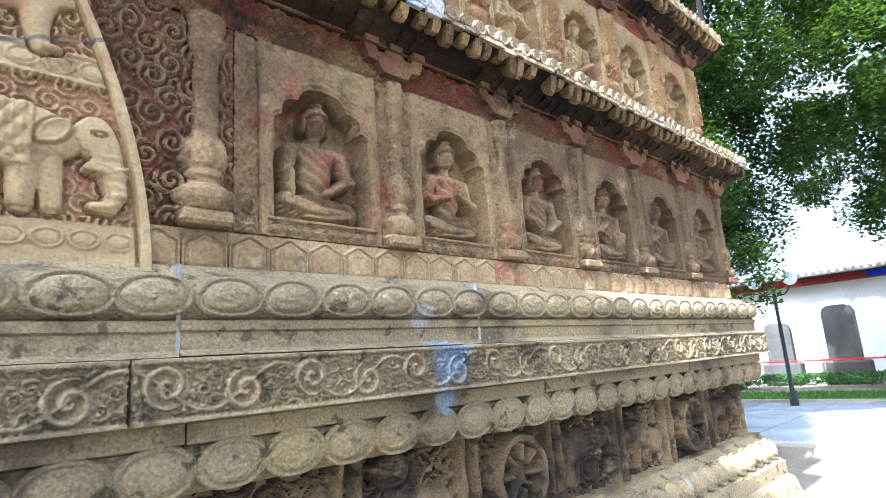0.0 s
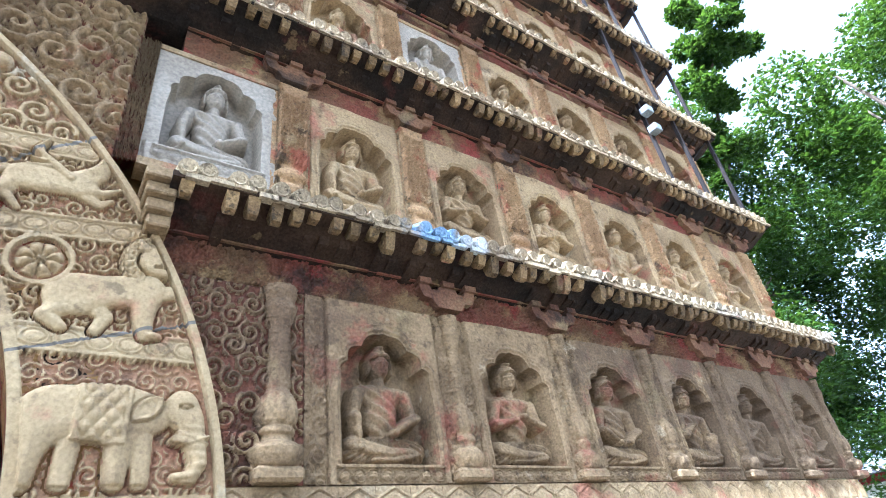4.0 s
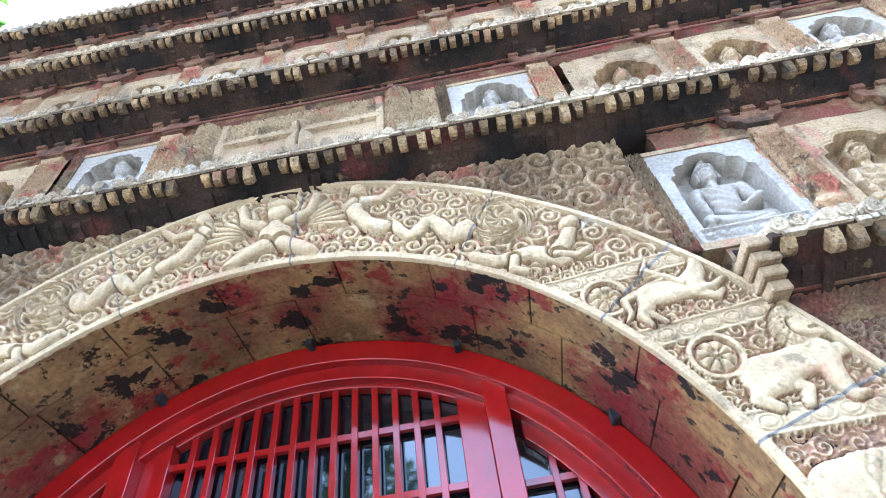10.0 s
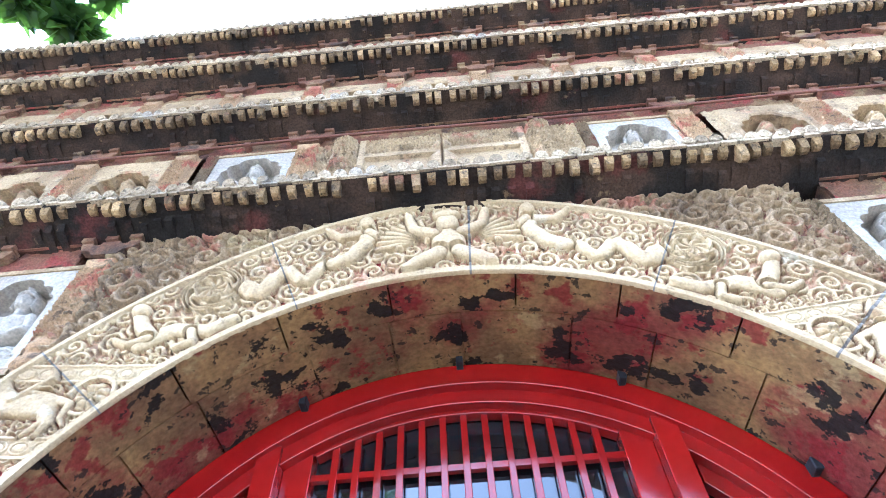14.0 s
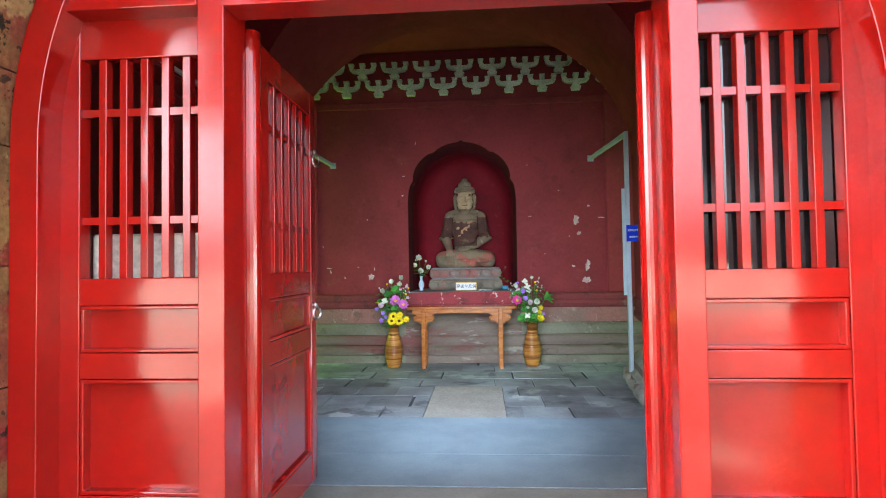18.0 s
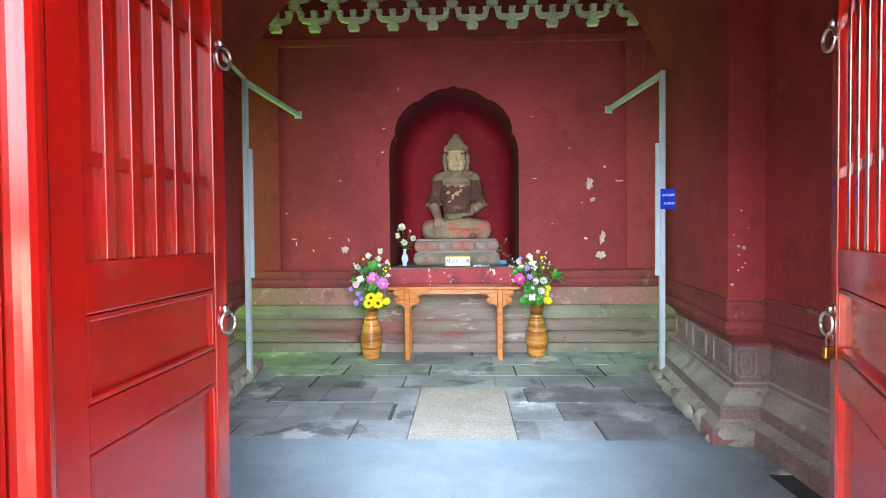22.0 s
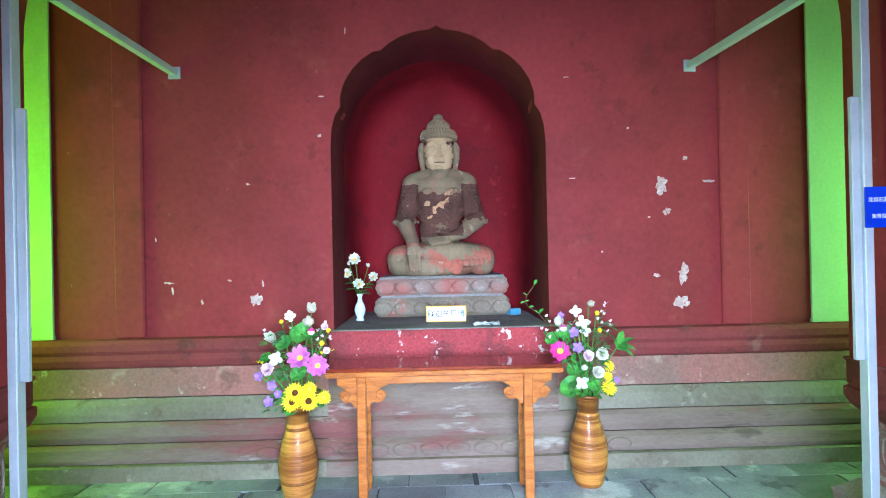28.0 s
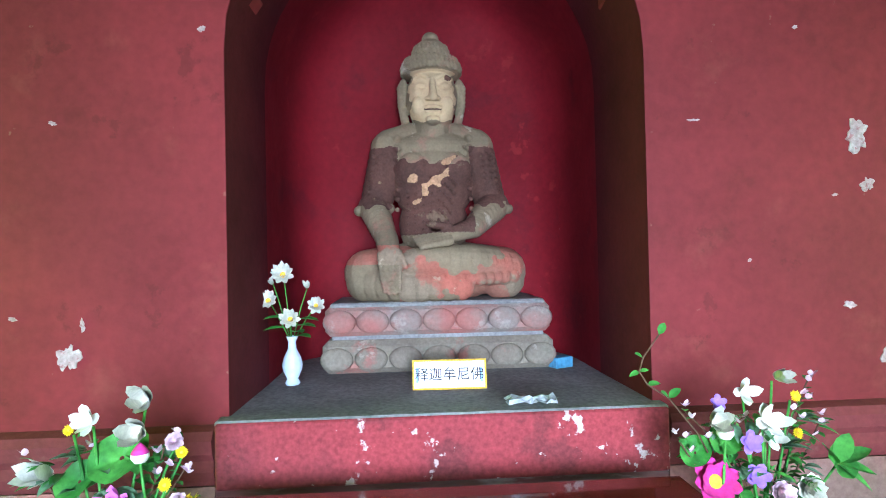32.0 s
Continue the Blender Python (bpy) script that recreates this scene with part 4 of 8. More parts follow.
def eave(k, x0, x1, single):
    zl = LIP[k]
    y = YF[k]
    bm = B()
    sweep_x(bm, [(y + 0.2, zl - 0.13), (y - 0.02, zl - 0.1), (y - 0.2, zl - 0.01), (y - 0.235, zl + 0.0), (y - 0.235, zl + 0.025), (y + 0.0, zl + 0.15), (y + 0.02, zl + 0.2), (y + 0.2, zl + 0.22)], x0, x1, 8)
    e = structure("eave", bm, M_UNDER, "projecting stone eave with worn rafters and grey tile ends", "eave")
    n = int((x1 - x0) / STEP)
    r = random.Random(k + int(x0 * 10))
    joined = {}
    for i in range(n):
        x = x0 + (i + 0.5) * STEP
        for me, dy, dz, tilt in ((RAFT, 0.0, -0.105, 0), (RAFT2, 0.0, 0.0, 0), (DISC, -0.235, 0.045, 0), (PAN, -0.24, 0.05, 0)):
            if me is RAFT2 and r.random() < 0.06:
                continue
            worn = 1.0 if me in (DISC, PAN, RAFT2) else r.choice((1, 1, 0.85, 0.6))
            m = Matrix.Translation((x + r.uniform(-0.015, 0.015) + (STEP / 2 if me is PAN else 0), y + dy, zl + dz + r.uniform(-0.006, 0.006))) @ Matrix.Diagonal((1, worn, (r.choice((0.5, 0.7, 0.8, 0.9, 1.0, 1.25)) * r.uniform(0.85, 1.15) if me is RAFT2 else r.uniform(0.85, 1.15)), 1))
            if single and me in (RAFT, DISC):
                put(me.name.split(".")[0], me, e, m)
            else:
                key = "rafters" if me is RAFT else "rafter_ends" if me is RAFT2 else "tile_row"
                pts, faces = joined.setdefault(key, ([], []))
                a = len(pts)
                pts.extend((m @ v.co)[:] for v in me.vertices)
                faces.extend([a + i for i in f.vertices] for f in me.polygons)
    for key, (pts, faces) in joined.items():
        me = bpy.data.meshes.new(key)
        me.from_pydata(pts, [], faces)
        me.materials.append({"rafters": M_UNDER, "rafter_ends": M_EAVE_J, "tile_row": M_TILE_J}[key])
        tagged(put(key, me, e), "", "", "", "stuff")
    return e


eave(0, 0.21, XR + 0.28, True)
eave(0, 2 * CX - XR - 0.28, 2 * CX - 0.21, False)
eave(1, -4.2, XR + 0.28, True)
eave(1, 2 * CX - XR - 0.28, -4.2, False)
for k in (2, 3, 4):
    eave(k, 2 * CX - XR - 0.28, XR + 0.28, False)
for s in (1, -1):
    t = thing("eave_end", "stepped stone end block of the lowest eave beside the arch", "eave end", (CX + s * 2.0, YF[0] - 0.1, LIP[0]))
    bm = B()
    for i in range(4):
        box(bm, -0.03 - 0.012 * i, 0.05, -0.02 - 0.03 * i, 0.12, -0.15 + 0.05 * i, -0.102 + 0.05 * i, 0.006)
    part("end_block", bm, M_STONE, t)

# ---- arch band ----
M_MORTAR = mat("pale joint mortar", (0.34, 0.34, 0.33), (0.24, 0.23, 0.22), 6, 0.9, 0.4, 50)
def beast(u, z, cx, cz, s, kind):
    """A standing animal, facing +u. kind 0 elephant, 1 lion, 2 winged horse."""
    x, y = (u - cx) / s, (z - cz) / s
    L, E = lambda pts, a, b: inside_line(x, y, pts, a, b), lambda *q: inside_ell(x, y, *q)
    if kind == 0:
        far = np.maximum(L([(-0.22, 0.0), (-0.23, -0.35)], 0.08, 0.068), L([(0.21, 0.0), (0.24, -0.35)], 0.08, 0.066))
        body = blend(E(-0.06, 0.11, 0.48, 0.215), E(-0.4, 0.06, 0.15, 0.2), 0.1)
        body = blend(body, L([(-0.43, 0.0), (-0.45, -0.35)], 0.1, 0.075), 0.07)
        body = blend(body, L([(0.08, 0.0), (0.08, -0.35)], 0.1, 0.075), 0.07)
        head = blend(E(0.46, 0.16, 0.13, 0.155), L([(0.53, 0.08), (0.58, -0.1), (0.61, -0.23), (0.57, -0.33), (0.47, -0.33)], 0.1, 0.04), 0.06)
        h = swell(far, 0.06, 0.55)
        h = np.maximum(h, swell(body, 0.13, 0.95))
        h = np.maximum(h, swell(head, 0.1, 1.1))
        cloth = (np.abs(x + 0.06) < 0.17) & (y > -0.12) & (body > 0.004)
        scales = np.abs(np.sin(30 * x + 22 * y) * np.sin(30 * x - 22 * y))
        inner = (np.abs(x + 0.06) < 0.135) & (y > -0.075)
        h = np.where(cloth, h + np.where(inner, 0.05 + 0.6 * scales, 0.4), h)
        ear = np.minimum(E(0.16, 0.2, 0.16, 0.16), E(0.28, 0.08, 0.16, 0.16))
        h = np.where((ear > -0.014) & (ear < 0.004), h - 0.3, np.where(ear >= 0.004, 1.25 - 0.22 * np.clip((ear - 0.02) / 0.02, 0, 1), h))
        h = np.maximum(h, np.maximum(swell(L([(0.43, -0.07), (0.54, -0.09), (0.68, -0.04)], 0.036, 0.016), 0.02, 1.3), swell(L([(0.46, -0.03), (0.56, -0.06), (0.66, -0.1)], 0.03, 0.014), 0.02, 1.2)))
        h = h - 0.5 * (np.abs(np.hypot((x - 0.48) / 0.036, (y - 0.17) / 0.017) - 1) < 0.4) * (h > 0.4)
        wrinkle = ((x > 0.5) & (y < 0.05) & (head > 0.01)) * 0.08 * np.sin(95 * y)
        h = np.maximum(h + wrinkle, swell(L([(-0.5, 0.12), (-0.56, 0.0), (-0.55, -0.16)], 0.022, 0.03), 0.02, 0.7))
        for lx in (-0.45, -0.23, 0.08, 0.24):
            h = h - 0.2 * (np.abs(y + 0.39) < 0.008) * (np.abs(x - lx) < 0.08) * (h > 0.3)
    elif kind == 1:
        far = np.maximum(L([(-0.28, -0.1), (-0.1, -0.24), (-0.16, -0.38)], 0.08, 0.055), L([(0.05, 0.0), (0.42, 0.1), (0.62, 0.12)], 0.1, 0.06))
        body = blend(E(-0.38, -0.06, 0.24, 0.21), L([(-0.3, -0.02), (0.2, 0.08)], 0.17, 0.17), 0.1)
        body = blend(body, L([(0.2, 0.05), (0.2, -0.2), (0.24, -0.38)], 0.13, 0.065), 0.06)
        body = blend(body, L([(-0.42, -0.15), (-0.55, -0.28), (-0.42, -0.38)], 0.1, 0.055), 0.05)
        h = np.maximum(swell(far, 0.05, 0.6), swell(body, 0.1, 0.9))
        h = np.maximum(h, swell(E(0.29, -0.38, 0.1, 0.04), 0.04, 1.0))
        for i in range(9):
            a = radians(88 + 19 * i)
            curl = E(0.2 + 0.21 * math.cos(a), 0.4 + 0.22 * math.sin(a), 0.07, 0.07)
            h = np.maximum(h, np.where(curl > 0, 0.8 + 0.25 * np.cos((0.07 - curl) * 130 + np.arctan2(y - 0.4 - 0.22 * math.sin(a), x - 0.2 - 0.21 * math.cos(a))), 0))
        face = blend(E(0.24, 0.42, 0.17, 0.17), E(0.4, 0.4, 0.14, 0.09), 0.06)
        face = blend(face, E(0.32, 0.29, 0.13, 0.06), 0.03)
        h = np.maximum(h, swell(face, 0.06, 1.15))
        h = np.maximum(h, np.maximum(swell(E(0.49, 0.46, 0.05, 0.045), 0.03, 1.4), swell(L([(0.22, 0.55), (0.34, 0.53), (0.42, 0.5)], 0.035, 0.025), 0.02, 1.45)))
        h = np.maximum(h, swell(E(0.32, 0.475, 0.042, 0.034), 0.02, 1.45))
        h = h - 0.5 * (np.abs(np.hypot((x - 0.32) / 0.06, (y - 0.475) / 0.05) - 1) < 0.16) * (h > 0.6)
        h = np.maximum(h, swell(L([(0.12, 0.52), (0.06, 0.6)], 0.05, 0.02), 0.02, 1.4))
        h = h - 0.6 * (np.abs(y - 0.335 - 0.12 * (x - 0.3)) < 0.016) * (x > 0.22) * (x < 0.52) * (h > 0.6)
        h = h + 0.18 * np.sign(np.sin(150 * x)) * (np.abs(y - 0.362 - 0.12 * (x - 0.3)) < 0.014) * (x > 0.26) * (x < 0.5)
        h = np.maximum(h, swell(E(0.64, 0.13, 0.08, 0.055), 0.03, 0.85))
        h = np.maximum(h, swell(L([(-0.58, 0.0), (-0.68, 0.12), (-0.6, 0.24), (-0.52, 0.2)], 0.05, 0.03), 0.03, 0.7))
    else:
        far = np.maximum(L([(-0.34, 0.0), (-0.44, -0.2), (-0.3, -0.36)], 0.08, 0.035), L([(0.12, 0.0), (0.36, -0.14), (0.46, -0.06)], 0.08, 0.035))
        body = blend(E(-0.28, 0.04, 0.23, 0.16), L([(-0.2, 0.03), (0.14, 0.05)], 0.14, 0.15), 0.1)
        body = blend(body, L([(0.12, 0.08), (0.27, 0.24), (0.33, 0.38)], 0.15, 0.08), 0.07)
        body = blend(body, L([(0.12, 0.02), (0.36, 0.0), (0.52, 0.1)], 0.09, 0.035), 0.05)
        body = blend(body, L([(-0.4, -0.05), (-0.52, -0.24), (-0.46, -0.38)], 0.09, 0.035), 0.05)
        h = np.maximum(swell(far, 0.05, 0.55), swell(body, 0.09, 0.9))
        h = np.maximum(h, swell(blend(E(0.35, 0.42, 0.09, 0.08), L([(0.36, 0.4), (0.53, 0.33)], 0.075, 0.045), 0.04), 0.05, 1.05))
        h = np.maximum(h, swell(L([(0.3, 0.48), (0.28, 0.57)], 0.03, 0.012), 0.02, 0.9))
        for i in range(5):
            h = np.maximum(h, swell(L([(0.06, 0.1), (-0.1 - 0.05 * i, 0.2 + 0.045 * i), (-0.34 + 0.03 * i, 0.17 + 0.09 * i)], 0.05, 0.02), 0.03, 1.0 + 0.08 * i))
        h = np.maximum(h, swell(L([(-0.48, 0.08), (-0.64, 0.02), (-0.62, -0.18), (-0.7, -0.28)], 0.06, 0.02), 0.03, 0.6))
        for i in range(7):
            h = h - 0.15 * (np.abs(x - 0.18 - 0.03 * i + 0.35 * (y - 0.3)) < 0.006) * (y > 0.2) * (x < 0.33) * (h > 0.4)
    return np.clip(h, 0, 2) * s * 0.085


def arch_height(x, z, s):
    u = np.abs(x - CX)
    h = np.where(z > 3.36, scrolls(x, z, 0.16, 0.032, 1), scrolls(x, z, 0.1, 0.02, 1))
    # bands across and panels of animals
    for zb in (2.555, 2.965, 3.305):
        w = np.abs(z - zb - 0.1 * (u - 1.8) * (zb > 2.9))
        h = np.where(w < 0.045, 0.012 + beads(u, 0.085, z - zb - 0.1 * (u - 1.8) * (zb > 2.9), 0.03, 0.022), h)
        h = np.where((w > 0.034) & (w < 0.046), 0.03, h)
    h = np.where(z < 2.1, 0.012 + beads(u, 0.085, z - 2.05, 0.03, 0.022), h)
    def over(shape, low=0.004):
        nonlocal h
        near = shape > 0.002
        moat = near.copy()
        for ax in (0, 1):
            for st in (-2, -1, 1, 2):
                moat |= np.roll(near, st, ax)
        h = np.where(near, np.maximum(shape + 0.01, 0), np.where(moat, -0.004, h))
    clear = (z > 2.12) & (z < 2.5)
    h = np.where(clear, h * 0.35, h)
    h = 0.021 * np.tanh(h / 0.015)
    over(beast(u, z, 1.985, 2.285, 0.42, 0))
    over(beast(u, z, 1.95, 2.73, 0.36, 1))
    for pu, pz, pr in ((1.7, 2.82, 0.07), (1.42, 3.16, 0.07)):
        r, t = np.hypot(u - pu, z - pz), np.arctan2(z - pz, u - pu)
        bloom = 0.03 * np.abs(np.sin(4 * t + np.pi * (r > 0.45 * pr))) ** 0.5 * (0.5 + 0.5 * np.abs(np.cos(np.pi * r / (0.55 * pr)))) * np.clip((pr - r) / 0.01, 0, 1)
        h = np.where(r < pr + 0.028, np.where(np.abs(r - pr - 0.018) < 0.009, 0.022, np.where(r < pr, bloom, 0.0)), h)
    over(beast(u, z, 1.7, 3.12, 0.34, 2))
    # wheel of leaves, dragon, rider
    r, t = np.hypot(u - 1.105, z - 3.73), np.arctan2(z - 3.73, u - 1.105)
    wheel = np.where(r < 0.075, 0.03 * np.abs(np.cos(4 * t + 40 * r)) ** 0.6, 0.032 * np.clip(np.cos(7 * t + 9 * np.sin(48 * r)) + 0.3, 0, 1) ** 0.6) * (r < 0.155 + 0.012 * np.cos(9 * t)) + 0.026 * (np.abs(r - 0.08) < 0.01)
    h = np.where(r < 0.165, wheel + 0.004, h)
    over(chain(u, z, [(1.32, 3.42), (1.2, 3.48), (1.05, 3.46), (0.95, 3.52)], 0.05, 0.026, 0.036))
    over(chain(u, z, [(1.3, 3.45), (1.36, 3.52), (1.4, 3.6)], 0.04, 0.03, 0.04)), over(ell(u, z, 1.4, 3.62, 0.05, 0.04, 0.05, 0.4)), over(chain(u, z, [(1.3, 3.44), (1.38, 3.41), (1.44, 3.44)], 0.022, 0.016, 0.034)), over(chain(u, z, [(1.12, 3.46), (1.1, 3.4), (1.16, 3.37)], 0.024, 0.016, 0.034))
    snake = [(0.52 + 0.42 * i / 14, 3.83 - 0.11 * i / 14 + 0.055 * math.sin(i * 0.9)) for i in range(15)]
    over(chain(u, z, snake, 0.02, 0.05, 0.045) * (1 + 0.15 * np.sin(120 * u)))
    over(chain(u, z, [(0.42, 4.13), (0.4, 4.0), (0.48, 3.88), (0.56, 3.84)], 0.05, 0.035, 0.05)), over(ell(u, z, 0.42, 4.17, 0.042, 0.05, 0.055))
    over(chain(u, z, [(0.42, 4.08), (0.54, 4.05), (0.62, 4.13)], 0.03, 0.018, 0.045))
    over(chain(u, z, [(0.4, 4.08), (0.3, 3.98), (0.24, 3.92)], 0.03, 0.02, 0.045))
    # winged figure on the crown
    for i in range(9):
        a = radians(-12 + 11 * i)
        over(limb(u, z, (0.1, 3.98), (0.1 + (0.26 - 0.012 * i) * math.cos(a), 3.98 + (0.26 - 0.012 * i) * math.sin(a)), 0.018, 0.015, 0.03))
    over(ell(u, z, 0, 3.93, 0.085, 0.12, 0.075)), over(ell(u, z, 0, 4.1, 0.06, 0.07, 0.075)), over(ell(u, z, 0, 4.175, 0.075, 0.035, 0.06))
    over(chain(u, z, [(0.07, 4.01), (0.17, 4.06), (0.2, 4.18)], 0.035, 0.025, 0.06))
    over(chain(u, z, [(0.05, 3.86), (0.15, 3.8), (0.2, 3.76)], 0.045, 0.03, 0.055))
    h = 0.06 * np.tanh(h / 0.058) + rough(x, z, 0.001)
    h = np.where(s > 0.955, 0.026, np.where(s < 0.06, 0.018, h))
    return np.where((s > 0.935) & (s <= 0.955), 0.0, h)


NA, NS = 1700, 140
th = np.linspace(0, math.pi, NA)
inn = np.stack([CX + RI * np.cos(th), ZC + RI * np.sin(th)], -1)
out_ = np.array(outer_arch(NA - 1))
ss = np.linspace(0, 1, NS)
P2 = inn[None] * (1 - ss[:, None, None]) + out_[None] * ss[:, None, None]
hh = 1.15 * arch_height(P2[..., 0], P2[..., 1], np.broadcast_to(ss[:, None], P2.shape[:2]))
P3 = np.stack([P2[..., 0], 2.285 - hh, P2[..., 1]], -1)
edge_in, edge_out = P3[:1].copy(), P3[-1:].copy()
edge_in[..., 1], edge_out[..., 1] = 2.29, 2.4
me = grid_mesh("arch_relief", np.concatenate([edge_in, P3, edge_out]))
me.materials.append(M_ARCH)
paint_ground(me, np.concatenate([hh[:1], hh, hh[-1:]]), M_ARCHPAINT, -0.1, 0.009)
me.materials.append(mat("weathered grey joint", (0.2, 0.18, 0.15), (0.12, 0.1, 0.08), 6, 0.9, 0.4, 40))
ANG = np.broadcast_to(th[None, :], (NS + 2, NA))
WHICH = np.zeros(len(me.polygons), np.int32)
me.polygons.foreach_get("material_index", WHICH)
JOINT = np.zeros((NS + 1, NA - 1), bool)
for deg in (18, 39, 61, 87, 113, 140, 163):
    JOINT |= np.abs(ANG[:-1, :-1] - radians(deg)) < 0.0022
WHICH[JOINT.ravel()] = 2
me.polygons.foreach_set("material_index", WHICH)
tagged(put("arch_relief", me), "cream stone arch carved with elephants, lions, horses and scrolls", "carved arch", "", "structure")

# ---- plinth: courses of long blocks, petals, running scroll ----
SCROLLS_AT = []
COURSES = [
    ([(2.28, 1.997), (2.26, 1.972), (2.215, 1.958), (2.178, 1.93), (2.165, 1.89), (2.175, 1.85), (2.21, 1.825), (2.187, 1.818), (2.187, 1.79), (2.2, 1.783), (2.2, 1.735), (2.165, 1.716)], 1.55, 0.586),
    ([(2.14, 1.712), (2.131, 1.706), (2.131, 1.544), (2.14, 1.538)], 1.25, 0.451),
    ([(2.175, 1.535), (2.2, 1.53), (2.2, 1.475), (2.24, 1.465), (2.215, 1.41), (2.235, 1.36), (2.27, 1.33)], 1.4, 0.616),
    ([(2.3, 0.9), (2.3, 0.88), (2.25, 0.86), (2.2, 0.72), (2.16, 0.7)], 1.3, 0.2),
    ([(2.15, 0.697), (2.15, 0.6), (2.1, 0.58), (2.05, 0.44), (1.98, 0.42)], 1.5, 0.7),
    ([(1.96, 0.417), (1.96, 0.2), (1.85, 0.18), (1.84, -0.1)], 1.6, 0.4)]
rpl = random.Random(31)


def clean_petal(name, rx, rz, h, lobes):
    """A swelling petal with a raised rim and a small scroll on it, and no ground round it."""
    n, m_ = 15, 32
    P = []
    for i in range(n):
        for j in range(m_ + 1):
            a, q = 2 * math.pi * j / m_, 1.08 * i / (n - 1)
            notch = 1 - 0.1 * lobes * math.exp(-((math.sin(a) + 1) / 0.12)) if math.sin(a) < 0 else 1.0
            x, z = q * rx * math.cos(a) * notch, q * rz * math.sin(a) * notch
            d = h * math.sqrt(max(0.0, 1 - min(1.0, q / 0.86) ** 2.6)) if q < 0.86 else 0.0
            if q > 0.86:
                d = 0.5 * h * math.sin(math.pi * (q - 0.86) / 0.22)
            d += 0.0028 * math.cos(3 * a + 9 * q) * math.sin(math.pi * min(1.0, q / 0.75)) * (q < 0.75)
            P.append((x, -d, z))
    me = grid_mesh(name, np.array(P).reshape(n, m_ + 1, 3))
    me.materials.append(M_PLINTH)
    return me


PET = clean_petal("lotus_petal", 0.103, 0.06, 0.032, 1)
PET2 = clean_petal("lotus_petal", 0.104, 0.074, 0.034, 0.6)
PET3 = clean_petal("lotus_petal", 0.085, 0.075, 0.05, -0.6)
for xa, xb in ((CX + RI + 0.003, XR + 0.12), (2 * CX - XR - 0.12, CX - RI - 0.003)):
    plinth = thing("plinth", "tall grey brown stone plinth with lotus and scroll mouldings", "plinth")
    tagged(plinth, kind="structure")
    part("waist_core", box(B(), xa + 0.01, xb - 0.12, 2.42, 2.62, 0.87, 1.36), M_STONE_D, plinth)
    for k, (prof, ln, first) in enumerate(COURSES):
        cuts, x = [xa], first if xa > CX else xa + first
        while x < xb - 0.4:
            if x > xa + 0.2:
                cuts.append(x)
            x += ln * rpl.uniform(0.8, 1.2)
        cuts.append(xb)
        for p, q in zip(cuts, cuts[1:]):
            dy, dz = rpl.uniform(-0.005, 0.005), rpl.uniform(-0.002, 0.002)
            outline = [(2.62, prof[0][1])] + prof + [(2.62, prof[-1][1])]
            part("plinth_block", sweep_x(B(), [(y + (dy if y < 2.6 else 0), z + dz) for y, z in outline], p + 0.004, q - 0.004), M_PLINTH, plinth)
            if k == 1 and xa > CX:
                SCROLLS_AT.append((p + 0.005, q - 0.005, 2.13 + dy, plinth))
            if k == 0 and q < xb:
                part("mortar", box(B(), q - 0.006, q + 0.006, 2.192, 2.6, 1.72, 1.985), M_MORTAR, plinth)
    if xa > CX:
        plinth_r = plinth
        for x in np.arange(xa + 0.14, xb - 0.08, 0.207):
            put("lotus_petal", PET, plinth, Matrix.Translation((x + rpl.uniform(-0.006, 0.006), 2.168, 1.885)) @ pose(0, 0, 0, 4, 0, 0))
            put("lotus_petal", PET2, plinth, Matrix.Translation((x + 0.03 + rpl.uniform(-0.006, 0.006), 2.222, 1.402)) @ pose(0, 0, 0, 12, 0, 0))
        for x in np.arange(1.5, xb - 0.05, 0.17):
            put("lotus_petal", PET3, plinth, Matrix.Translation((x, 2.215, 0.795)) @ pose(0, 0, 0, -22, 0, 0))
plinth = plinth_r


def scroll_band(x, z):
    """A running vine between two raised edges."""
    p = 0.215
    i = np.floor(x / p)
    up = np.where(np.mod(i, 2) > 0, 1, -1)
    cx, cz = (i + 0.5) * p, -0.012 * up
    r, t = np.hypot(x - cx, z - cz), np.arctan2((z - cz) * up, x - cx)
    spin = np.clip(np.cos(2 * np.pi * (r / 0.036) + t) + 0.2, 0, 1) ** 0.5 * (r < 0.062)
    leaf = scrolls(x, z, 0.07, 0.8, 6) * (r > 0.066)
    stem = np.clip(1 - np.abs(z - 0.058 * np.cos(np.pi * x / p)) / 0.009, 0, 1) ** 0.5
    h = 0.021 * np.maximum(np.maximum(spin, leaf), stem)
    return np.where(np.abs(z) > 0.074, 0.018, h) + rough(x, z, 0.0012)


for p, q, y, par in SCROLLS_AT:
    me = relief_mesh("scroll_band", p, q, -0.083, 0.083, int((q - p) * 210), 38, scroll_band, M_PLINTH)
    put("scroll_band", me, par, (0, y, 1.625), "carved running scroll")


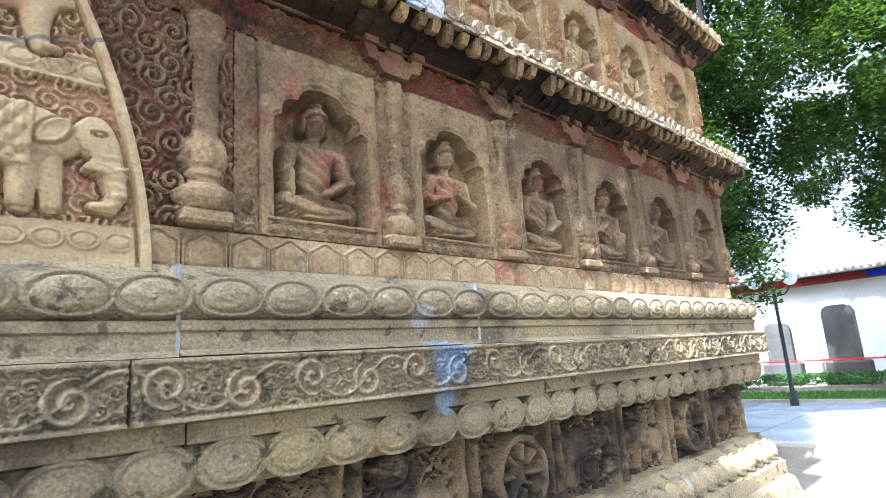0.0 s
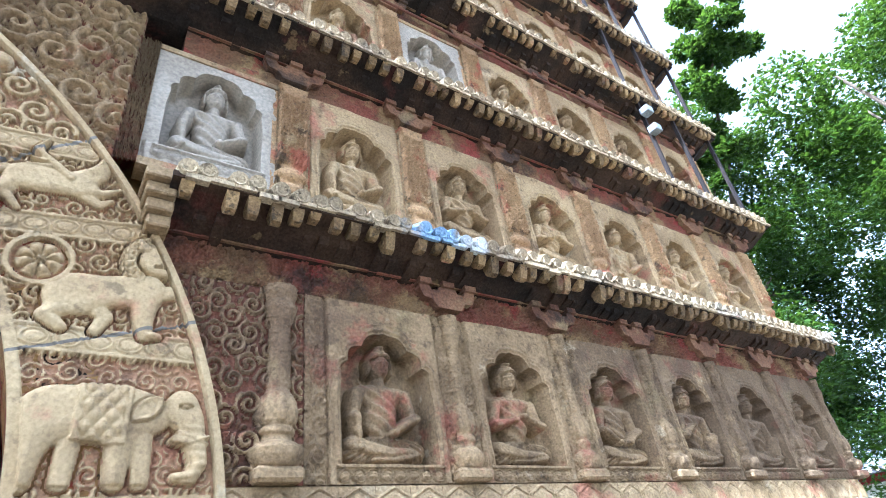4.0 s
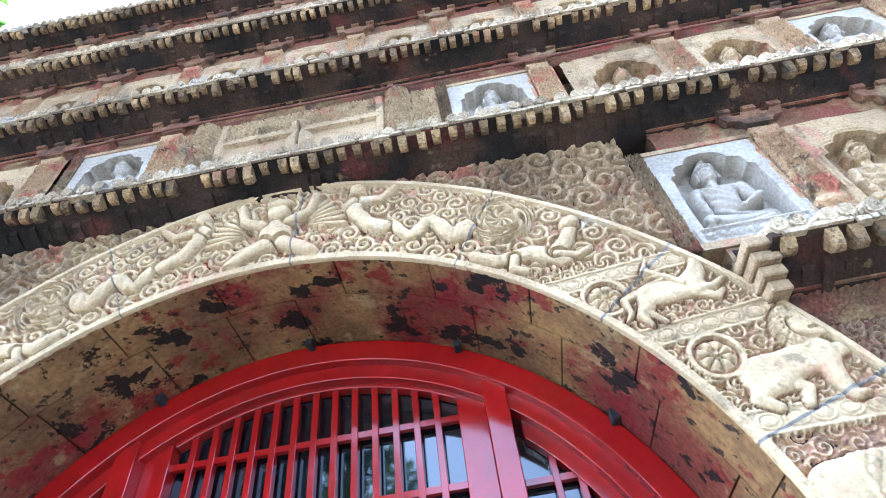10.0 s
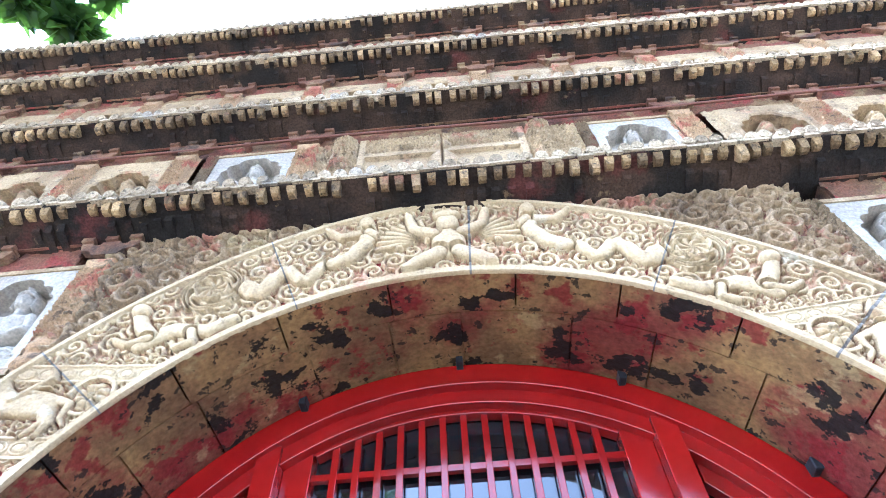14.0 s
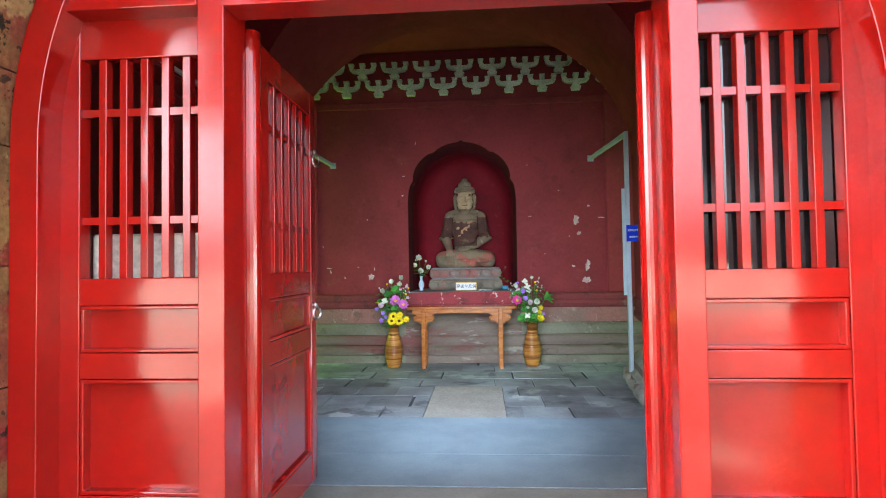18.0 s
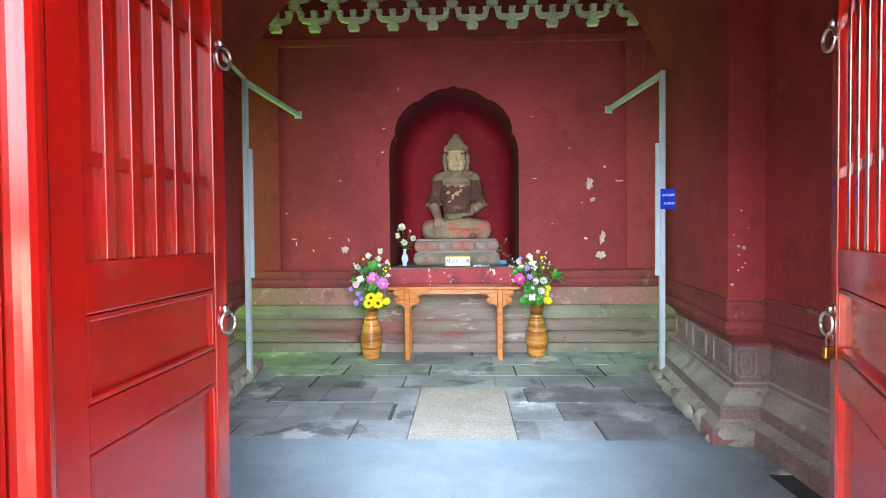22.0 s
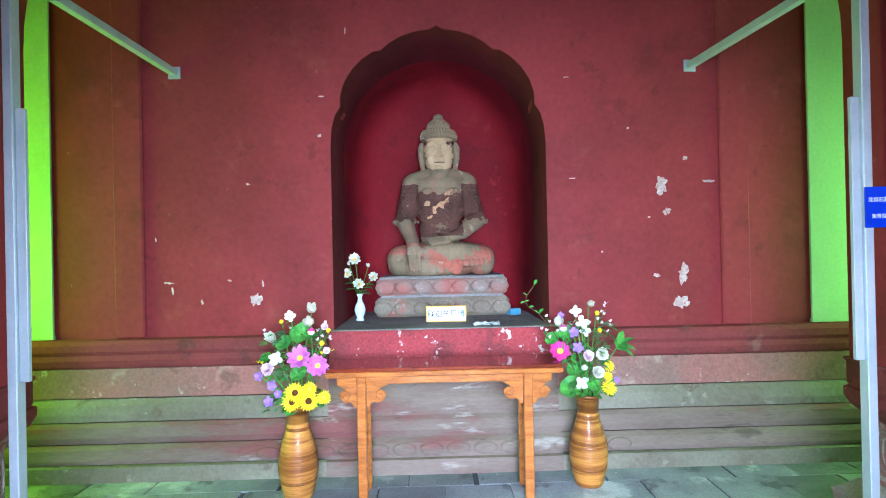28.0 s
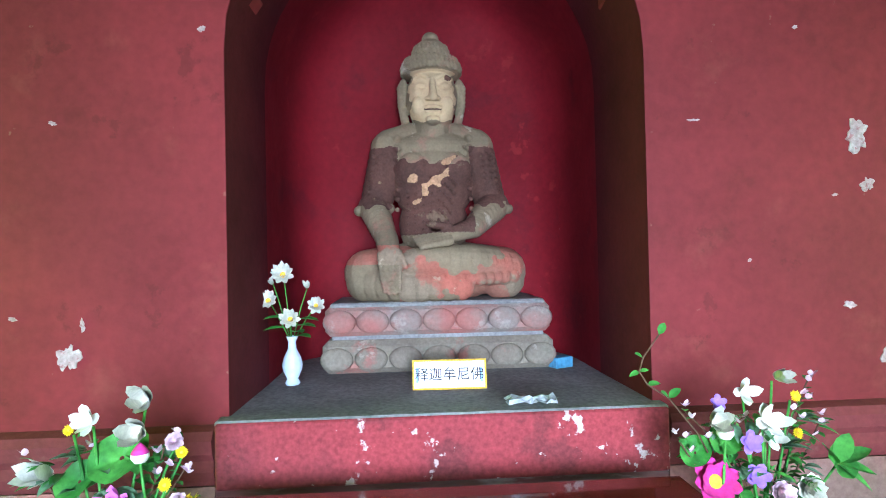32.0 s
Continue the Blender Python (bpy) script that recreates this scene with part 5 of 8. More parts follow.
def waist(x, z):
    """The recessed waist: elephants, wheels and small pillars between dark grounds."""
    i = np.floor(x / 0.62)
    u = x - (i + 0.5) * 0.62
    r, t = np.hypot(u, z), np.arctan2(z, u)
    kind = np.mod(i, 3)
    wheel = np.where(r < 0.185, 0.03 + 0.02 * np.cos(8 * t) * (r > 0.06) * (r < 0.14) + 0.018 * (np.abs(r - 0.165) < 0.018), 0)
    eleph = beast(u, z, 0.02, 0.0, 0.4, 0) * 0.9
    lion = beast(-u, z, 0.0, -0.02, 0.38, 1)
    fig = np.where(kind == 0, wheel, np.where(kind == 1, eleph, lion))
    vx = np.abs(np.abs(u) - 0.27)
    post = 0.05 * np.sqrt(np.clip(1 - (vx / (0.028 + 0.014 * np.cos(30 * z))) ** 2, 0, 1))
    return 1.9 * np.maximum(np.maximum(fig * 1.4, post), scrolls(x, z, 0.21, 0.022, 4)) + rough(x, z, 0.004)


# waist colour holds the plinth overhang's shade as well as real blackening
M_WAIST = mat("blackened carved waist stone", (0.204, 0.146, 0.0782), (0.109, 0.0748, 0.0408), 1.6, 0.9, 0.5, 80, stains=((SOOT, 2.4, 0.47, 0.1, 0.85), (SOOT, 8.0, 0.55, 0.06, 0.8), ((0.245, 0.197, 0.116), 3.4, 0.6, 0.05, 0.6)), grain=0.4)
# low ground between the figures is near-black, standing in for shade
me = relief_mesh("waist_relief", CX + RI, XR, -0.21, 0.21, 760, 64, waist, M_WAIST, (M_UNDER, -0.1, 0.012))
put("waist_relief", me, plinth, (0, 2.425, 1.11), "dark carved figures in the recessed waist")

# ---- props, conduits and small things on the eaves ----
M_PROP = mat("dark brown painted prop steel", (0.02, 0.015, 0.013), (0.012, 0.009, 0.009), 3, 0.8, 0.2, 40)
M_RUST = mat("rusty conduit", (0.16, 0.07, 0.045), None, 6, 0.7, 0.3, 50)
for k in (2, 3, 4):
    zt, zb, y = LIP[k] - 0.02, LIP[k - 1] + 0.12, YF[k] - 0.16
    t = thing("eave_prop", "weathered timber props that carry the overhanging eave corner", "prop", (0, 0, 0), "eave props")
    for x in (XR - 0.95, XR - 0.4, XR + 0.2):
        part("prop_post", tube(B(), [(x, y, zb), (x - 0.02, y - 0.01, zt)], 0.022, 4), M_PROP, t)
    part("prop_beam", box(B(), XR - 1.1, XR + 0.3, y - 0.05, y + 0.04, zt, zt + 0.05, 0.006), M_PROP, t)
    part("prop_strut", tube(B(), [(XR + 0.2, y, zt), (XR + 0.02, y + 0.5, zt - 0.35)], 0.02, 4), M_PROP, t)
    part("sole_plate", box(B(), XR - 1.0, XR + 0.28, y - 0.04, y + 0.05, zb - 0.03, zb + 0.01, 0.004), M_PROP, t)
    part("corner_post", tube(B(), [(XR + 0.22, y + 0.7, zb - 0.1), (XR + 0.2, y + 0.7, zt)], 0.02, 4), M_PROP, t)
M_LAMPBOX = mat("weathered grey lamp housing", (0.2, 0.22, 0.22), (0.14, 0.15, 0.15), 6, 0.5, 0.1, 40)
fl = thing("flood_lamp", "pair of small grey floodlight boxes strapped to the prop", "flood lamp", (XR - 0.98, YF[2] - 0.22, LIP[1] + 0.75))
for dz in (0.0, 0.24):
    part("lamp_box", box(B(), -0.05, 0.05, -0.05, 0.04, dz, dz + 0.08, 0.008), M_LAMPBOX, fl)
for k, dy, dz in ((1, -0.12, 0.2), (1, -0.02, 1.02), (2, -0.12, 0.2), (3, -0.1, 0.2)):
    t = thing("cable_pipe", "thin rusty cable pipe along the top of the eave", "cable pipe", (0, 0, 0), "cable pipes")
    y, z = YF[k] + dy, LIP[k] + dz
    part("pipe", tube(B(), [(XL + 0.6 + i * 1.1, y + 0.006 * math.sin(i * 2.1), z + 0.008 * math.sin(i * 1.7)) for i in range(12)], 0.011, 6), M_RUST, t, "", True)
    for i in range(6):
        part("clip", box(B(), XL + 1.5 + 2.0 * i, XL + 1.54 + 2.0 * i, y - 0.015, y + 0.1, z - 0.02, z + 0.015), M_RUST, t)

# ---- gate ----
gate = thing("gate", "tall red lacquered wooden gate with lattice lights in the stone arch", "gate", (0, 0, 0))
GATE = {}


def gate_part(name, bm, parent=None, material=None, label="", bevel=0.004):
    ob = part(name, bm, material or M_RED, parent or gate, label)
    if bevel:
        md = ob.modifiers.new("edge", "BEVEL")
        md.width, md.segments, md.limit_method = bevel, 2, "ANGLE"
    return ob


def down(pts, z):
    return [(pts[0][0], z)] + pts + [(pts[-1][0], z)]


def circ_z(x, r):
    return ZC + math.sqrt(max(0.0, r * r - (x - CX) ** 2))


gate_part("outer_frame", band(B(), down(arc(RI - 0.125, 64), 0.0), down(arc(RI - 0.003, 64), 0.0), YG, YG + 0.15))
gate_part("inner_moulding", band(B(), arc(RI - 0.2, 64, 25, 155), arc(RI - 0.12, 64, 25, 155), YG + 0.06, YG + 0.14))
PL, PR = (-2.80, -2.69), (-0.935, -0.825)
for a, b in (PL, PR):
    gate_part("post", box(B(), a, b, YG + 0.03, YG + 0.24, 0.0, circ_z((a + b) / 2, RI - 0.1)))
gate_part("lintel", box(B(), PL[1], PR[0], YG + 0.02, YG + 0.165, 2.5, 2.625))
for a, b in ((CX - RI + 0.1, PL[0]), (PR[1], CX + RI - 0.1)):
    gate_part("side_beam", box(B(), a, b, YG + 0.022, YG + 0.165, 2.51, 2.63))


def lattice(parent, x0, x1, n, zlo, top, levels, y, bar=0.034, deep=0.045):
    """Upright bars between x0 and x1 up to top(x), with cross bars let into them."""
    for i in range(n):
        x = x0 + (x1 - x0) * (i + 1) / (n + 1)
        gate_part("lattice_bar", box(B(), x - bar / 2, x + bar / 2, y, y + deep, zlo, top(x)), parent, None, "", 0.003)
    for z in levels:
        gate_part("cross_bar", box(B(), x0, x1, y + 0.006, y + deep - 0.006, z - 0.016, z + 0.016), parent, None, "", 0.0)


# transom lights
tr = new("transom")
tr.parent = gate
RT = 1.57
gate_part("stile", box(B(), PL[1], -2.555, YG + 0.115, YG + 0.195, 2.625, circ_z(-2.62, RT + 0.06)), tr)
gate_part("stile", box(B(), -1.075, PR[0], YG + 0.115, YG + 0.195, 2.625, circ_z(-1.0, RT + 0.06)), tr)
gate_part("bottom_rail", box(B(), -2.555, -1.075, YG + 0.115, YG + 0.195, 2.625, 2.675), tr)
a0 = math.degrees(math.acos(0.74 / RT))
gate_part("arched_rail", band(B(), arc(RT - 0.02, 32, a0, 180 - a0), arc(RI - 0.16, 32, a0, 180 - a0), YG + 0.120, YG + 0.190), tr)
lattice(tr, -2.555, -1.075, 13, 2.675, lambda x: circ_z(x, RT), (2.875, 3.215), YG + 0.130)
for i in range(7):
    xa, xb = -2.555 + 1.48 * i / 7, -2.555 + 1.48 * (i + 1) / 7
    gate_part("glass_pane", prism(B(), [(xa + 0.003, 2.676), (xb - 0.003, 2.676), (xb - 0.003, circ_z(xb, RT)), (xa + 0.003, circ_z(xa, RT))], YG + 0.195, YG + 0.201), tr, M_GLASS_DARK, "dark reflecting window glass", 0)
for s in (1, -1):
    def mx(x):
        return x if s < 0 else 2 * CX - x
    lo = [(-3.3, 2.63), (-2.8, 2.63)]
    n = 12
    xs = [-3.3 + (0.46) * i / n for i in range(n + 1)]
    gate_part("arched_rail", band(B(), [(mx(x), max(2.64, circ_z(x, RT - 0.07))) for x in xs], [(mx(x), max(2.7, circ_z(x, RI - 0.16))) for x in xs], YG + 0.120, YG + 0.190), tr)
    gate_part("bottom_rail", box(B(), *sorted((mx(-3.36), mx(-2.8))), YG + 0.121, YG + 0.189, 2.63, 2.685), tr)
    for i in range(3):
        x = -3.17 + 0.105 * i + 0.02
        gate_part("lattice_bar", box(B(), *sorted((mx(x - 0.016), mx(x + 0.016))), YG + 0.130, YG + 0.175, 2.685, circ_z(x, RT - 0.06)), tr, None, "", 0.003)
    gate_part("cross_bar", box(B(), *sorted((mx(-3.14), mx(-2.8))), YG + 0.135, YG + 0.170, 2.82, 2.85), tr, None, "", 0)
    gate_part("glass_pane", prism(B(), [(mx(-3.34), 2.64), (mx(-2.802), 2.64), (mx(-2.802), circ_z(-2.802, RT - 0.05)), (mx(-3.1), circ_z(-3.1, RT - 0.05))], YG + 0.195, YG + 0.201), tr, M_GLASS_DARK, "dark reflecting window glass", 0)


def board(parent, x0, x1, z0, z1, y):
    """A recessed panel with a bead round it."""
    gate_part("panel", box(B(), x0 - 0.004, x1 + 0.004, y + 0.038, y + 0.052, z0 - 0.004, z1 + 0.004), parent, None, "", 0)
    a, b = 0.002, 0.018
    gate_part("bead", band(B(), [(x0 + b, z0 + b), (x1 - b, z0 + b), (x1 - b, z1 - b), (x0 + b, z1 - b)], [(x0 + a, z0 + a), (x1 - a, z0 + a), (x1 - a, z1 - a), (x0 + a, z1 - a)], y - 0.006, y + 0.042, True), parent, None, "", 0.004)


# fixed side panels
for s in (1, -1):
    x0, x1 = (-3.46, PL[0]) if s < 0 else (PR[1], -0.16)
    xl, xr = (x0 + 0.09, x1 - 0.012) if s < 0 else (x0 + 0.012, x1 - 0.09)
    sp = new("side_panel")
    sp.parent = gate
    y = YG + 0.125
    gate_part("stile", box(B(), x0, xl, y, y + 0.07, 0.04, 2.515), sp)
    gate_part("stile", box(B(), xr, x1, y, y + 0.07, 0.04, 2.515), sp)
    for za, zb in ((2.345, 2.515), (1.29, 1.405), (0.98, 1.09), (0.3, 0.495), (0.04, 0.1)):
        gate_part("rail", box(B(), xl, xr, y + 0.002, y + 0.068, za, zb), sp)
    lattice(sp, xl, xr, 5, 1.405, lambda x: 2.345, (1.65, 2.115), y + 0.012)
    for za, zb in ((1.09, 1.29), (0.495, 0.98), (0.1, 0.3)):
        board(sp, xl, xr, za, zb, y + 0.01)
    if s > 0:
        for i in range(3):
            w = (xr - xl) / 3
            gate_part("glass_pane", box(B(), xl + w * i + 0.002, xl + w * (i + 1) - 0.002, y + 0.075, y + 0.08, 1.4, 2.35), sp, M_GLASS_DARK, "dark reflecting window glass", 0)


def leaf(hinge, turn, flip):
    """One door leaf, drawn along +x from its pivot post."""
    t = thing("door_leaf", "open red lacquered door leaf with lattice bars and ring handle", "door", Matrix.Translation(hinge) @ pose(0, 0, 0, 0, 0, turn), "leaves of the gate")
    W, ya, yb = 0.87, -0.03, 0.03
    gate_part("pivot_post", lathe(B(), [(0.046, 0.19), (0.046, 2.5)], 20), t, None, "", 0)
    for xa, xb in ((0.03, 0.14), (W - 0.09, W)):
        gate_part("stile", box(B(), xa, xb, ya, yb, 0.2, 2.47), t)
    for za, zb in ((2.33, 2.47), (1.295, 1.415), (0.98, 1.09), (0.2, 0.37)):
        gate_part("rail", box(B(), 0.14, W - 0.09, ya + 0.002, yb - 0.002, za, zb), t)
    for i in range(5):
        x = 0.14 + (W - 0.23) * (i + 1) / 6
        gate_part("lattice_bar", box(B(), x - 0.017, x + 0.017, -0.022, 0.022, 1.415, 2.33), t, None, "", 0.003)
    gate_part("back_board", box(B(), 0.136, W - 0.086, -0.004, 0.004, 1.411, 2.334), t, None, "", 0)
    for z in (1.65, 2.115):
        gate_part("cross_bar", box(B(), 0.14, W - 0.09, -0.016, 0.016, z - 0.016, z + 0.016), t, None, "", 0)
    for za, zb in ((1.09, 1.295), (0.37, 0.98)):
        gate_part("panel", box(B(), 0.136, W - 0.086, -0.008, 0.008, za - 0.004, zb + 0.004), t, None, "", 0)
        xa, xb, a, b = 0.14, W - 0.09, 0.002, 0.018
        gate_part("bead", band(B(), [(xa + b, za + b), (xb - b, za + b), (xb - b, zb - b), (xa + b, zb - b)], [(xa + a, za + a), (xb - a, za + a), (xb - a, zb - a), (xa + a, zb - a)], -0.027, 0.027, True), t, None, "", 0.004)
    f = -1 if flip else 1
    for z in (1.21, 2.12):
        r = 0.036
        ring = part("ring_handle", tube(B(), [(W - 0.03 + r * math.cos(a) * 0.8, f * (0.045 + 0.012 * math.cos(a)), z - 0.04 + r * math.sin(a)) for a in np.linspace(0, 2 * math.pi, 22)], 0.006, 8), M_STEEL, t, "steel ring handle", True)
        part("ring_plate", ball(B(), (W - 0.03, f * 0.036, z + 0.008), (0.016, 0.012, 0.016), 10, 6), M_STEEL, ring, "", True)
    return t


leaf((-2.69, 3.19, 0), 90.0, True)
leaf((-0.945, 3.19, 0), 66.7, False)
# padlock hanging on the leaf ring
pl = thing("padlock", "small brass padlock hanging from the door ring", "padlock", (-0.655, 3.96, 1.06))
part("lock_body", box(B(), -0.02, 0.02, -0.01, 0.01, 0.0, 0.04, 0.003), mat("brass", (0.5, 0.3, 0.08), None, 8, 0.35, 0.05, 30, metal=1.0), pl)
part("shackle", tube(B(), [(0.013 * math.cos(a), 0, 0.06 + 0.022 * math.sin(a)) for a in np.linspace(0, math.pi, 8)] + [(-0.013, 0, 0.035)], 0.004, 6), M_STEEL, pl)
for x in (-2.71, -0.945):
    t = thing("pivot_stone", "pale worn stone block under the pivot of the gate leaf", "stone block", (x, 3.2, 0))
    part("block", box(B(), -0.1, 0.1, -0.12, 0.16, -0.02, 0.185, 0.02), M_SLAB, t)
for i, (a, x, z) in enumerate(((0, CX, circ_z(CX, RI)), (0, -1.02, circ_z(-1.02, RI)), (0, -2.6, circ_z(-2.6, RI)), (0, -0.38, circ_z(-0.38, RI)), (0, -3.24, circ_z(-3.24, RI)))):
    t = thing("iron_clamp", "small black iron clamp that holds the gate frame to the vault", "clamp", (x, YG - 0.03, z))
    part("clamp_body", box(B(), -0.018, 0.018, -0.035, 0.04, -0.035, 0.02, 0.004), M_METAL, t)

# ---- hall ----
def sweep_path(bm, path, prof):
    """A moulding: (outward, z) points carried along a plan line; outward is to the left of the way."""
    pts = [Vector(p) for p in path]
    rings = []
    for i, p in enumerate(pts):
        d0 = (p - pts[i - 1]).normalized() if i else (pts[1] - p).normalized()
        d1 = (pts[i + 1] - p).normalized() if i < len(pts) - 1 else d0
        n0, n1 = Vector((-d0.y, d0.x)), Vector((-d1.y, d1.x))
        m = (n0 + n1) / max(0.3, 1 + n0.dot(n1))
        rings.append([bm.verts.new((p.x + m.x * d, p.y + m.y * d, z)) for d, z in prof])
    n = len(prof)
    for a, b in zip(rings, rings[1:]):
        for k in range(n):
            bm.faces.new((a[k], a[(k + 1) % n], b[(k + 1) % n], b[k]))
    bm.faces.new(rings[0][::-1])
    bm.faces.new(rings[-1])
    return bm


def footprint(bm, pts, z0, z1):
    a = [bm.verts.new((x, y, z0)) for x, y in pts]
    b = [bm.verts.new((x, y, z1)) for x, y in pts]
    for i in range(len(pts)):
        j = (i + 1) % len(pts)
        bm.faces.new((a[i], a[j], b[j], b[i]))
    bm.faces.new(a[::-1])
    bm.faces.new(b)
    return bm


SPR, RISE = 2.75, 1.85
WR, WLX = 0.29, 2 * IX - 0.29  # side walls of the bay
JF, JB = (0.03, 0.27), (2 * IX - 0.03, 2 * IX - 0.27)
bm = footprint(B(), [(WR, 3.15), (4.9, 3.15), (4.9, 8.05), (JF[1], 8.05), (JF[0], 6.15), (WR, 6.15)], 0.97, SPR)
hall_wall = {False: structure("wall_hall_right", bm, M_WALL, "dark red plastered wall and pier of the hall with paint losses", "wall")}
bm = footprint(B(), [(WLX, 6.15), (JB[0], 6.15), (JB[1], 8.05), (-8.6, 8.05), (-8.6, 3.15), (WLX, 3.15)], 0.97, SPR)
hall_wall[True] = structure("wall_hall_left", bm, M_WALL, "dark red plastered wall and pier of the hall with paint losses", "wall")


def arch_loft(bm, y0, r0, y1, r1, cx, cz, xa, xb, top, rise, n=40):
    """A block with a round-headed tunnel whose radius changes on the way."""
    def line(y, r):
        return [bm.verts.new((cx + r * math.cos(math.pi * i / n), y, cz + rise * math.sin(math.pi * i / n))) for i in range(n + 1)]

    def rim(y):
        out = []
        for i in range(n + 1):
            c, s = math.cos(math.pi * i / n), math.sin(math.pi * i / n)
            k = min((xb - cx) / c if c > 1e-6 else 1e9, (xa - cx) / c if c < -1e-6 else 1e9, (top - cz) / s if s > 1e-6 else 1e9)
            out.append(bm.verts.new((cx + k * c, y, cz + k * s)))
        return out
    fi, bi, fo, bo = line(y0, r0), line(y1, r1), rim(y0), rim(y1)
    for i in range(n):
        for f in ((fi[i], bi[i], bi[i + 1], fi[i + 1]), (fi[i], fi[i + 1], fo[i + 1], fo[i]), (bi[i], bo[i], bo[i + 1], bi[i + 1]), (fo[i], fo[i + 1], bo[i + 1], bo[i])):
            bm.faces.new(f)
    return bm


bm = arch_loft(B(), 6.15, JF[0] - IX, 8.05, JF[1] - IX, IX, SPR, -8.6, 4.9, 5.4, RISE)
structure("arch_inner", bm, M_WALL, "dark red plastered arch between the bay and the corridor", "arch", False)
bm = arch_loft(B(), 3.15, WR - IX, 6.15, WR - IX, IX, SPR + 0.3, -8.6, 4.9, 5.4, 1.95)
structure("ceiling_bay", bm, M_WALL, "dark red plastered barrel vault of the bay", "ceiling", False)
for a, b in ((WR, 4.9), (-8.6, WLX)):
    structure("wall_bay_top", box(B(), a, b, 3.15, 6.15, SPR, SPR + 0.3), M_WALL, "dark red plastered wall above the dado", "wall")
structure("ceiling_corridor", box(B(), -8.6, 4.9, 8.05, 9.6, 4.75, 5.2), M_WALL, "dark corridor ceiling", "ceiling")
bm = B()
inner_l = down(arc(RI, 48), 0.0)
structure("wall_gate_back", band(bm, inner_l, [(4.9, 0.0)] + [(CX + 6.71 * math.cos(math.pi * i / 48), ZC + 3.2 * math.sin(math.pi * i / 48)) for i in range(49)] + [(-8.6, 0.0)], 3.0, 3.2), M_WALL, "dark red inner face of the gate wall", "wall")

# pier bases and dado of the bay
M_TRIM = mat("worn dark red moulding paint", (0.19, 0.036, 0.038), (0.13, 0.03, 0.03), 1.8, 0.8, 0.4, 25, grain=0.15, stains=(((0.3, 0.2, 0.18), 2.6, 0.58, 0.07, 0.7), ((0.08, 0.025, 0.022), 3.4, 0.55, 0.08, 0.6), ((0.5, 0.42, 0.4), 14.0, 0.7, 0.03, 0.8)))
BASEP = [(-0.3, 0.0), (0.15, 0.0), (0.16, 0.05), (0.14, 0.12), (0.11, 0.135), (0.07, 0.165), (0.07, 0.235), (0.078, 0.24), (0.075, 0.255), (0.05, 0.265), (-0.02, 0.335), (-0.055, 0.35), (-0.06, 0.375), (-0.085, 0.385), (-0.085, 0.66), (-0.3, 0.66)]
CAPP = [(-0.3, 0.645), (-0.08, 0.645), (-0.075, 0.67), (-0.045, 0.7), (0.0, 0.74), (0.025, 0.79), (0.024, 0.835), (0.006, 0.845), (0.012, 0.86), (0.012, 0.975), (0.022, 0.985), (0.02, 1.0), (-0.3, 1.0)]
pathR = [(WR, 3.3), (WR, 6.15), (JF[0], 6.15), (JF[1], 8.05), (1.2, 8.05)]
pathL = [(2 * IX - x, y) for x, y in pathR][::-1]
for path, side in ((pathR, "right"), (pathL, "left")):
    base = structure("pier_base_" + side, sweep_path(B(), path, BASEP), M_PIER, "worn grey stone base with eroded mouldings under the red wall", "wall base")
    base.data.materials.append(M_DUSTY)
    for f in base.data.polygons:  # sloping ledges are paler: dust, and the light they catch, in their colour
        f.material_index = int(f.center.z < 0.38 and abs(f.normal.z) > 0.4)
    structure("trim_" + side, sweep_path(B(), path, CAPP), M_TRIM, "dark red painted stone moulding over the base", "trim")
# eroded lumps along the foot of the piers
rb = random.Random(8)
for path in (pathR, pathL):
    for (xa, ya), (xb, yb) in zip(path, path[1:]):
        ln = math.hypot(xb - xa, yb - ya)
        if ln > 2.5 or abs(ya - 8.05) + abs(yb - 8.05) < 0.01:
            continue
        n = max(2, int(ln / 0.2))
        d = Vector((xb - xa, yb - ya)).normalized()
        nrm = Vector((-d.y, d.x))
        for i in range(n + 1):
            f = (i + rb.uniform(-0.2, 0.2)) / n
            w = rb.uniform(0.14, 0.26)
            t = thing("eroded_stone", "eroded lump of grey stone along the pier base", "stone", Matrix.Translation((xa + (xb - xa) * f + nrm.x * 0.1, ya + (yb - ya) * f + nrm.y * 0.1, 0.0)) @ pose(0, 0, 0, 0, 0, math.degrees(math.atan2(d.y, d.x))), "eroded pier stones")
            bm = ball(B(), (0, 0, 0.055), (w, rb.uniform(0.06, 0.11), rb.uniform(0.055, 0.1)), 18, 10)
            for v in bm.verts:
                v.co *= 1 + 0.3 * noise.noise(v.co * 13 + Vector((i * 3.1, xa, ya)))
            part("lump", bm, M_DUSTY if rb.random() < 0.8 else M_PIER, t, "", True)
